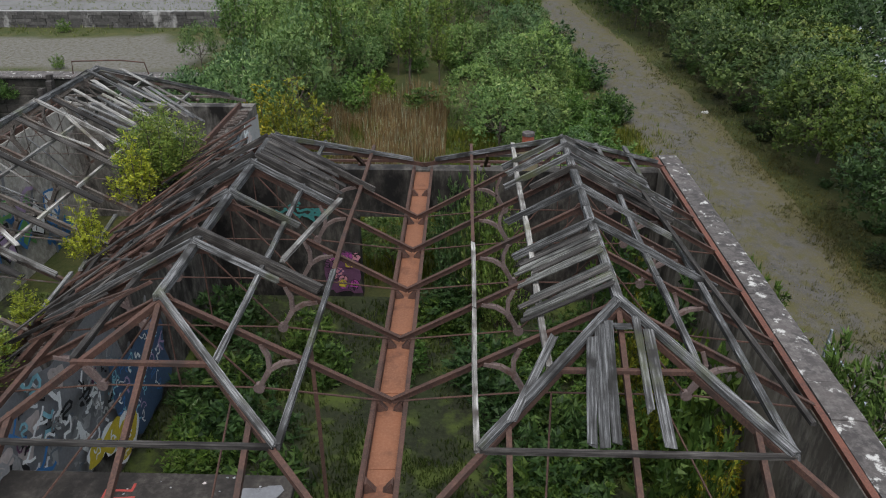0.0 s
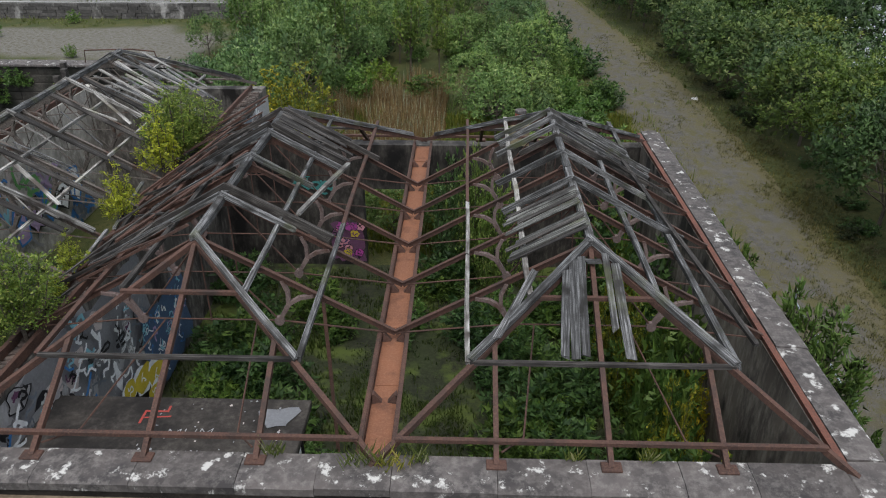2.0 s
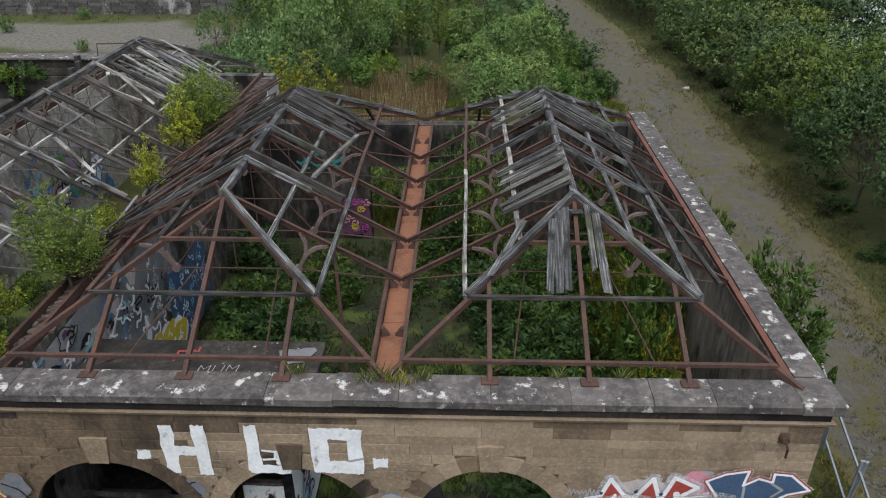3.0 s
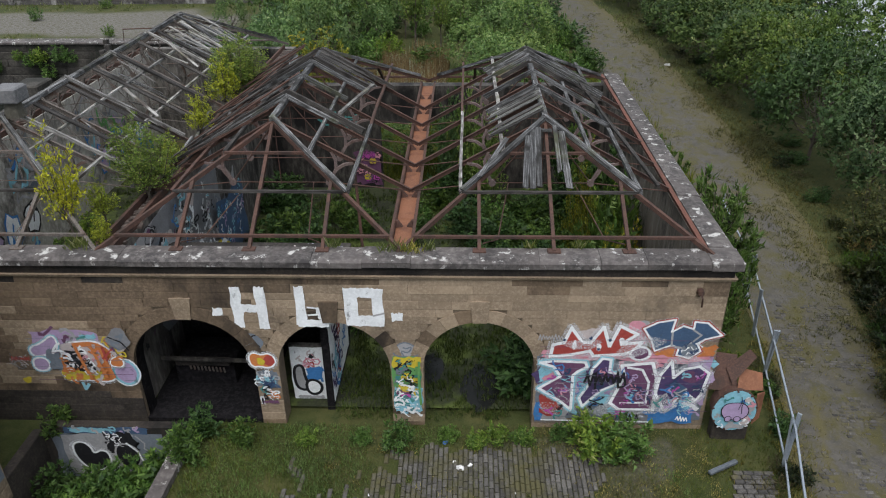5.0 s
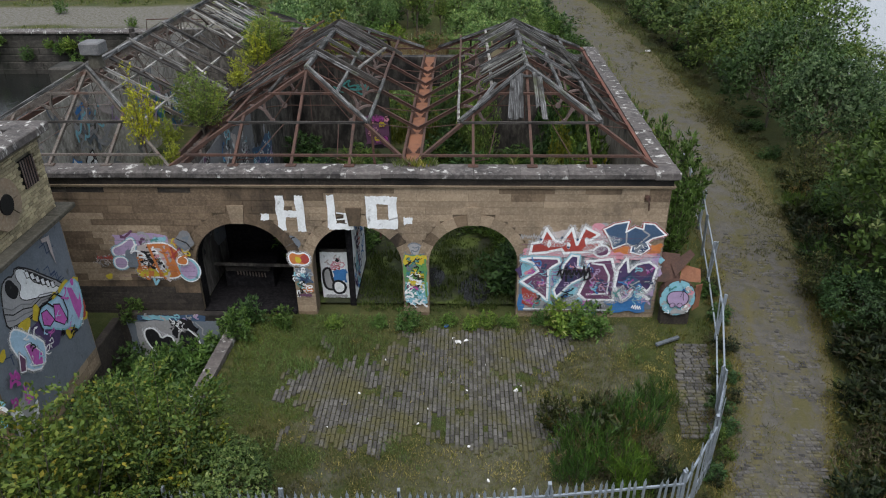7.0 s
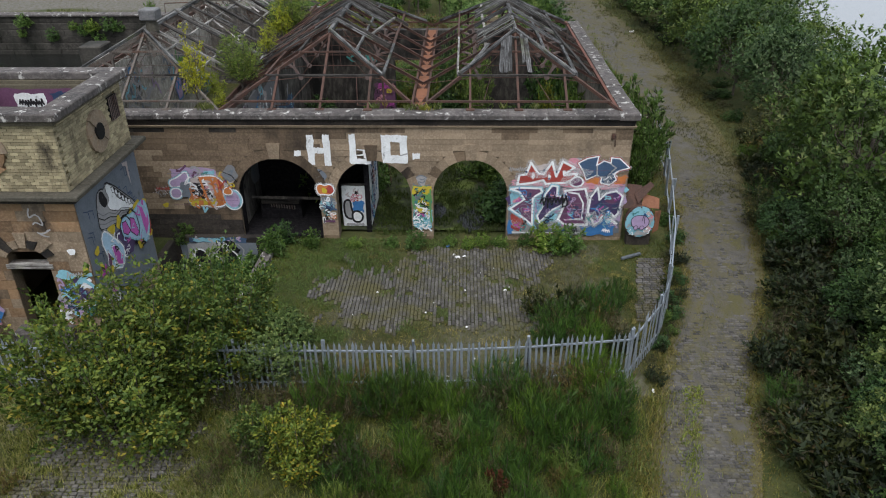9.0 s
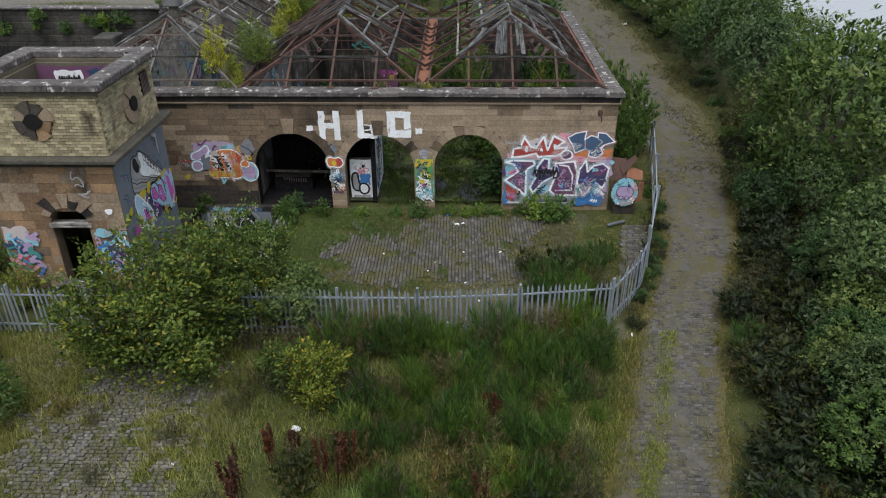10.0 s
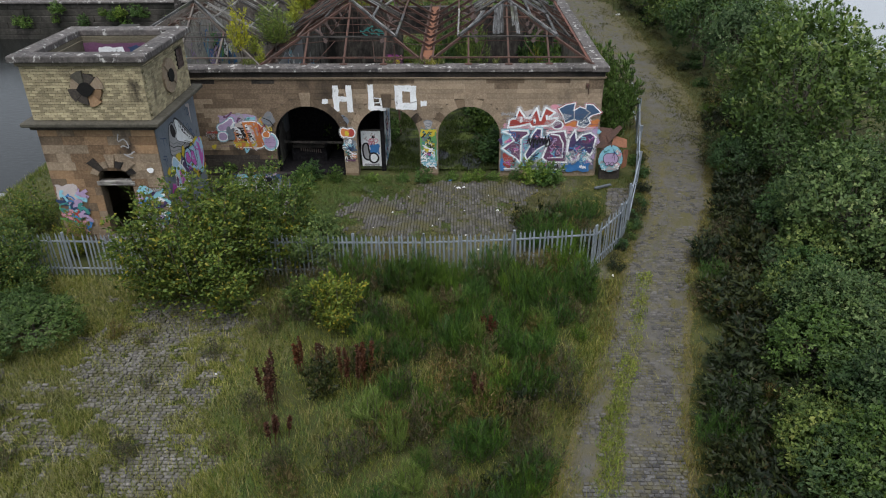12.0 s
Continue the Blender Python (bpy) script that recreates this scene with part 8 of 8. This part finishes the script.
# the slab over the store room
slab = bpy.data.objects["concrete_roof_slab"]
m = Mural(lambda u, v, d: (u, v, 3.6 + d), 15)
m.line([(-6.35, 9.0), (-6.35, 9.35), (-5.9, 9.35), (-5.9, 9.5)], 0.05, "red")
m.line([(-6.3, 9.15), (-5.8, 9.2)], 0.04, "red")
for k in range(42):
    m.blob(m.r.uniform(-6.2, -3.15), m.r.uniform(6.9, 9.7), *(m.r.uniform(0.02, 0.07), m.r.uniform(0.02, 0.07)), m.r.choice(("stonegrey", "pale", "grey")), 0.3, 7)
m.blob(-3.6, 9.2, 0.7, 0.8, "grey", 0.4)
for k in range(5):
    m.scrawl(-6.4 + 0.45 * k, 8.05 + 0.1 * (k % 2), 0.34, 0.3, "stonegrey", 0.035)
m.put("graffiti", slab, "red and grey scrawls on the concrete")
cu = bpy.data.curves.new("letters", 'FONT')
cu.body, cu.size, cu.extrude, cu.shear, cu.offset = "MUM", 0.42, 0.002, 0.15, -0.012
tx = new("letters_source", cu)
bpy.context.view_layer.update()
me = bpy.data.meshes.new_from_object(tx.evaluated_get(bpy.context.evaluated_depsgraph_get()))
bpy.data.objects.remove(tx)
me.materials.clear()
me.materials.append(P["stonegrey"])
o = part("painted_word", me, None, slab, "white sprayed word on the slab")
o.matrix_basis = pose(-5.75, 8.55, 3.606, 0, 0, 3)

m = Mural(lambda u, v, d: (7.16 + 0.88 * u, 5.652 - d, 1.04 + 0.92 * (v - 0.86)), 16)
m.blob(0.0, 0.86, 1.26, 1.38, "cyan", 0.03, 22)
m.flecks(22, -0.45, 0.45, 0.35, 1.4, ("blue", "stonegrey", "cyan", "teal", "white", "cyan"), 0.1, 0.25, 0.06)
m.flecks(10, 0.3, 0.5, 0.4, 1.3, ("pale", "stonegrey", "pink", "white"), 0.08, 0.2, 0.06)
m.patch(-0.2, 0.35, 0.22, 0.42, "stonegrey", 0.05)
m.body([(-0.42, 0.92), (-0.3, 1.14), (-0.02, 1.18), (0.22, 1.16), (0.4, 0.95), (0.38, 0.72), (0.22, 0.58), (-0.05, 0.56), (-0.3, 0.62)], "lilac", "black", 0.028, soft=2)
for u in (-0.16, 0.1):
    m.body([(u + 0.1 * c, 0.6 + 0.1 * s_) for c, s_ in ring[::2]], "lilac", "black", 0.022)
m.line([(0.08, 0.95), (0.14, 1.2), (0.1, 1.38)], 0.022, "black")
m.line([(0.2, 0.8), (0.16, 1.05), (0.2, 1.3)], 0.022, "black")
o = m.put("painted_disc", boiler, "lilac disc on pale blue paint")
o.matrix_basis = boiler.matrix_basis.inverted()

for key, (src, used) in list(KIND.items()):
    if not used:
        for o in (*src.children_recursive, src):
            bpy.data.objects.remove(o)

# ---------- stones, bricks and setts ----------
def unit_block(name, mat, c=0.06):
    b = Build()
    b.slab(0, 0, 0, 1, 1, 1, c)
    return b.mesh(name, mat)


BLOCK, BLOCK_DARK = unit_block("stone_block", M["stone"], 0.02), unit_block("stone_block_dark", M["stone_sooty"], 0.02)
BLOCK_RED = unit_block("stone_block_red", M["stone_red"], 0.02)
for nm, src in (("stone_joined", "stone"), ("sooty_joined", "stone_sooty"), ("dark_joined", "stone_dark")):
    M[nm] = M[src].copy()
    for nd in M[nm].node_tree.nodes:
        if nd.type == 'OBJECT_INFO':
            geo = M[nm].node_tree.nodes.new("ShaderNodeNewGeometry")
            for ln in list(nd.outputs["Random"].links):
                M[nm].node_tree.links.new(geo.outputs["Random Per Island"], ln.to_socket)


def stone(parent, x0, x1, z0, z1, y, dark=0.1, depth=0.1, plain=None):
    o = new("stone_block", BLOCK_DARK if rng.random() < dark else plain or BLOCK)
    o.parent = parent
    o.matrix_basis = Matrix.LocRotScale((x0, y + rng.uniform(-0.004, 0.004), z0), None, (x1 - x0, depth, z1 - z0))
    return o


def spans(z0, z1):
    """Stretches of the front that are stone at this height, clear of the arch rings."""
    out, x = [], -16.4
    zm = (z0 + z1) / 2
    for cx, r, zs in ARCHES:
        ro = r + 0.36
        if zm <= zs:
            h = r
        elif zm < zs + ro:
            h = math.sqrt(max(0, ro * ro - (zm - zs) ** 2))
        else:
            continue
        out.append((x, cx - h))
        x = cx + h
    return out + [(x, 6.58)]


rest = Build()
for z, h in zip(COURSES, [c1 - c0 for c0, c1 in zip(COURSES, COURSES[1:])]):
    for a, e in spans(z, z + h):
        x = a
        while x < e - 0.05:
            w = min(rng.uniform(0.6, 1.7), e - x)
            if e - x - w < 0.25:
                w = e - x
            soot = noise.noise((x * 0.35, z * 0.9, 12)) + 0.5 * noise.noise((x * 0.9, z * 2.2, 3)) + rng.uniform(-0.25, 0.25) + 0.9 * smooth(3.9, 4.6, z) + 0.7 * smooth(-3.5, -9, x) + (1.1 * smooth(1.5, 0.4, z) if x < -5.2 else 0.4 * smooth(0.9, 0.0, z))
            if x > -2.0:
                stone(wall_south, x + 0.003, x + w - 0.003, z + 0.003, z + h - 0.003, FACE, 1.0 if soot > 0.7 else 0.0)
            else:
                rest.slab(x + 0.004, FACE, z + 0.004, x + w - 0.004, FACE + 0.1, z + h - 0.004, 0.008, 2 if soot > 1.55 else 1 if soot > 0.5 else 0)
            x += w
tagged(part("masonry", rest, [M["stone_joined"], M["sooty_joined"], M["dark_joined"]], wall_south), kind="stuff")

for cx, r, zs in ARCHES:
    n = 13
    for k in range(n):
        a0, a1 = math.pi * k / n + 0.002, math.pi * (k + 1) / n - 0.002
        key = k == n // 2
        r1 = r + (0.62 if key else 0.36)
        pts = [(cx - rr * math.cos(a), zs + rr * math.sin(a)) for rr, a in ((r - 0.004, a0), (r1, a0), (r1, (a0 + a1) / 2), (r1, a1), (r - 0.004, a1), (r - 0.004, (a0 + a1) / 2))]
        b = Build()
        y = FACE - (0.05 if key else 0.012)
        b.prism([(x, y, z_) for x, z_ in pts], [(x, FACE + 0.12, z_) for x, z_ in pts])
        part("voussoir", b, M["stone_sooty"] if rng.random() < (0.9 if cx < -6 else 0.3) else M["stone"], wall_south)

# mouldings and coping of the front and of the side
b = Build()
b.prism([(-16.5, FACE - 0.06, 4.64), (6.66, FACE - 0.06, 4.64), (6.66, FACE + 0.3, 4.64), (-16.5, FACE + 0.3, 4.64)], [(-16.5, FACE - 0.1, 4.72), (6.7, FACE - 0.1, 4.72), (6.7, FACE + 0.3, 4.72), (-16.5, FACE + 0.3, 4.72)])
part("string_course", b, M["stone"], wall_south)
b = Build()
b.box(-16.5, FACE - 0.02, 4.722, 6.63, FACE + 0.5, 4.96)
part("frieze", b, M["stone_dark"], wall_south, "soot-black band under the coping")


def coping_stone(parent, p, q, out, inn, z=5.2):
    """One slab of coping from p to q along the wall, sloping a little outwards."""
    d = Vector((q[0] - p[0], q[1] - p[1], 0)).normalized()
    nrm = Vector((d.y, -d.x, 0))
    s, t = rng.uniform(-0.012, 0.012), rng.uniform(-0.01, 0.01)
    def ring(o):
        base = Vector((o[0], o[1], 0))
        prof = ((out, -0.2), (out, -0.06), (out - 0.05, -0.03), (out - 0.22, 0.0), (inn, 0.0), (inn, -0.25))
        return [base + nrm * (a + t) + Vector((0, 0, z + h + s)) for a, h in prof]
    b = Build()
    b.prism(ring((p[0] + d.x * 0.004, p[1] + d.y * 0.004)), ring((q[0] - d.x * 0.004, q[1] - d.y * 0.004)))
    part("coping_stone", b, M["coping"], parent)


x = -16.6
while x < 6.0:
    e = min(x + rng.uniform(1.0, 1.7), 6.0)
    if 6.0 - e < 0.6:
        e = 6.0
    coping_stone(wall_south, (x, FACE), (e, FACE), 0.17, -0.52)
    x = e
b = Build()
b.slab(6.005, FACE - 0.17, 4.95, 6.78, FACE + 0.62, 5.2, 0.03)
part("coping_stone", b, M["coping"], wall_south)
y = FACE + 0.63
while y < 22.2:
    e = min(y + rng.uniform(1.0, 1.6), 22.3)
    coping_stone(wall_east, (6.6 + 0.02 * (y - 6) / 16, y), (6.6 + 0.02 * (e - 6) / 16, e), 0.17, -0.46)
    y = e
b = Build()
for k in range(40):        # stones of the outer side wall, seen at a slant
    for q in range(15):
        b.slab(6.58, 6.15 + 0.4 * k, 0.0 + 0.315 * q, 6.615, 6.15 + 0.4 * k + 0.392, 0.308 + 0.315 * q, 0.008)
tagged(part("masonry", b, [M["stone_joined"]], wall_east), kind="stuff")
# loose bricks along the valley
b = Build()
for k in range(420):
    bx, by = rng.uniform(-9.0, -8.45), rng.uniform(6.9, 27.5)
    b.beam((bx - 0.11, by, 4.88), (bx + 0.11, by + rng.uniform(-0.1, 0.1), 4.88 + rng.uniform(0, 0.05)), 0.1, 0.07)
M["rubble"] = surface("brick_rubble", (0.10, 0.075, 0.065), (0.06, 0.05, 0.045), (0.17, 0.14, 0.125), 2, 14, per_piece=0.4, island=True)
tagged(part("brick_rubble", b, M["rubble"], wall_valley), kind="stuff")

# tower stones and bricks
lower = [o for o in tower.children if o.name.startswith("lower_wall")][0]
z = -0.35
while z < 4.55:
    h = 0.34
    zm = z + h / 2
    gap = 0.625 if zm < DZ else (0.625 * math.sqrt(max(0, 1 - ((zm - DZ) / 0.42) ** 2)) if zm < DZ + 0.42 else 0)
    mid = (DX0 + DX1) / 2
    for a, e in ([(TX0, mid - gap), (mid + gap, TX1)] if gap else [(TX0, TX1)]):
        x = a
        while x < e - 0.05:
            w = min(rng.uniform(0.45, 1.0), e - x)
            if e - x - w < 0.25:
                w = e - x
            stone(lower, x + 0.004, x + w - 0.004, z + 0.004, z + h - 0.004, TY0, 0.16, 0.08, BLOCK_RED if rng.random() < 0.6 else None)
            x += w
    z += h
for k in range(7):          # fan of stones over the doorway
    a0, a1 = math.pi * (0.12 + 0.76 * k / 7) + 0.02, math.pi * (0.12 + 0.76 * (k + 1) / 7) - 0.02
    r1 = 1.25 if k % 2 else 0.95
    pts = [(mid - 0.68 * rr / 0.68 * math.cos(a), DZ - 0.1 + rr * 0.85 * math.sin(a)) for rr, a in ((0.66, a0), (r1, a0), (r1, a1), (0.66, a1))]
    b = Build()
    b.prism([(x, TY0 - 0.06, z_) for x, z_ in pts], [(x, TY0 + 0.1, z_) for x, z_ in pts])
    part("voussoir", b, M["stone_dark"] if k in (1, 4, 6) else M["stone"], lower)
b = Build()
for q in range(14):
    y = TY0 + 0.05
    while y < TY1 - 0.1:
        w = min(rng.uniform(0.5, 1.0), TY1 - y)
        b.slab(TX1 - 0.05, y + 0.004, -0.3 + 0.35 * q, TX1 + 0.004, y + w - 0.004, 0.042 + 0.35 * q, 0.008)
        y += w
tagged(part("masonry", b, M["stone_joined"], lower), kind="stuff")

BRICK = unit_block("brick", M["brick"], 0.05)
M["brick_joined"] = surface("yellow_brickwork", (0.36, 0.31, 0.19), (0.25, 0.21, 0.13), (0.42, 0.37, 0.25), 1.0, 22, stain=(0.06, 0.05, 0.035), amount=(0.58, 0.72), stain_scale=1.1, per_piece=0.42, island=True)
made, rest = 0, Build()
for q in range(20):
    z = 5.03 + 0.1 * q
    x = TX0 - (0.117 if q % 2 else 0)
    while x < TX1 - 0.02:
        a, e = max(x, TX0), min(x + 0.235, TX1)
        u = ((a + e) / 2 + 13.05)
        if e - a > 0.05 and u * u + (z + 0.05 - 6.2) ** 2 > 0.3:
            if made < 300 and q > 2:
                o = new("brick", BRICK)
                o.parent = backing
                o.matrix_basis = Matrix.LocRotScale((a + 0.005, TY0 + rng.uniform(-0.006, 0.006), z), None, (e - a - 0.01, 0.1, 0.09))
                made += 1
            else:
                rest.slab(a + 0.005, TY0 + rng.uniform(-0.006, 0.006), z, e - 0.005, TY0 + 0.1, z + 0.09, 0.006)
        x += 0.235
    y = TY0 + (0.117 if q % 2 else 0.0) + 0.1
    while y < TY1 - 0.02:
        e = min(y + 0.235, TY1)
        u = (y + e) / 2
        if (u - 1.7) ** 2 + (z + 0.05 - 6.05) ** 2 > 0.3 and not (2.7 < u < 3.4 and 5.95 < z < 6.75):
            rest.slab(TX1 - 0.1, y + 0.005, z, TX1 + rng.uniform(-0.006, 0.006), e - 0.005, z + 0.09, 0.006)
        y += 0.235
tagged(part("brickwork", rest, M["brick_joined"], backing), kind="stuff")

# granite setts: the track, the yard and the front
SETT = unit_block("sett", M["sett_piece"], 0.09)


def sett(b, x, y, lx, ly, z):
    c = 0.018
    b.prism([(x, y, z - 0.12), (x + lx, y, z - 0.12), (x + lx, y + ly, z - 0.12), (x, y + ly, z - 0.12)], [(x, y, z - c), (x + lx, y, z - c), (x + lx, y + ly, z - c), (x, y + ly, z - c)], 0, False)
    b.prism([(x, y, z - c), (x + lx, y, z - c), (x + lx, y + ly, z - c), (x, y + ly, z - c)], [(x + c, y + c, z), (x + lx - c, y + c, z), (x + lx - c, y + ly - c, z), (x + c, y + ly - c, z)], 0)


b, single = Build(), 0
y = -15.5
while y < 12:
    x0, w0 = road_at(y)
    x = x0 - w0 + rng.uniform(0, 0.2)
    while x < x0 + w0 - 0.1:
        lx = rng.uniform(0.14, 0.24)
        u = (x - x0) / w0
        if moss(x, y) + 0.35 * noise.noise((x * 3, y * 3, 6)) + rng.uniform(-0.12, 0.12) < 0.28 - 0.55 * smooth(0.25, 0.05, abs(u + 0.3)) - 0.5 * smooth(0.7, 1.0, abs(u)) - 0.35 * smooth(-1, 4, y):
            z = 0.085 + 0.025 * rng.random() - 0.05 * u ** 4
            if y < -12 and single < 300:
                o = new("sett", SETT)
                o.parent = road
                o.matrix_basis = Matrix.LocRotScale((x, y, z - 0.11), None, (lx - 0.02, 0.098, 0.12))
                single += 1
            else:
                sett(b, x, y, lx - 0.02, 0.098, z)
        x += lx
    y += 0.118
tagged(part("sett_paving", b, M["sett"], road), kind="stuff")

yard = thing("pavement", "granite setts of the yard, half buried in moss and grass", "paving", kind="structure")
b = Build()
x = YARD[0]
while x < YARD[1]:
    y = YARD[2] + rng.uniform(0, 0.2)
    while y < YARD[3]:
        ly = rng.uniform(0.22, 0.32)
        if yard_moss(x, y) + rng.uniform(-0.25, 0.25) + 0.5 * noise.noise((x * 2.3, y * 1.6, 8)) < 0.26 and not (-16 < y and abs(x - road_at(y)[0]) < road_at(y)[1] + 0.3):
            sett(b, x, y, 0.108, ly - 0.018, 0.06 + 0.02 * rng.random() + 0.04 * noise.noise((x * 0.3, y * 0.3, 0)))
        y += ly
    x += 0.126
tagged(part("sett_paving", b, M["sett_dark"], yard), kind="stuff")
front = thing("pavement", "broken grey setts showing through the grass", "paving", kind="structure")
b = Build()
y = LEFT[2]
while y < LEFT[3]:
    x = LEFT[0] + rng.uniform(0, 0.2)
    while x < LEFT[1]:
        lx = rng.uniform(0.13, 0.23)
        if front_moss(x, y) + rng.uniform(-0.22, 0.22) + 0.35 * noise.noise((x * 2.6, y * 2.6, 19)) < 0.0:
            sett(b, x + rng.uniform(-0.015, 0.015), y + rng.uniform(-0.012, 0.012), lx - 0.022, rng.uniform(0.085, 0.105), 0.045 + 0.03 * rng.random() + 0.05 * noise.noise((x * 0.3, y * 0.3, 0)))
        x += lx
    y += 0.122
tagged(part("sett_paving", b, M["sett_pale"], front), kind="stuff")
b = Build()
y = 0.4
while y < 4.6:
    x = 6.0 + rng.uniform(0, 0.1) + (y - 0.4) * 0.22
    for k in range(4):
        sett(b, x, y, 0.23, 0.13, 0.05 + 0.02 * rng.random())
        x += 0.25
    y += 0.15
tagged(part("sett_paving", b, M["sett"], yard), kind="stuff")
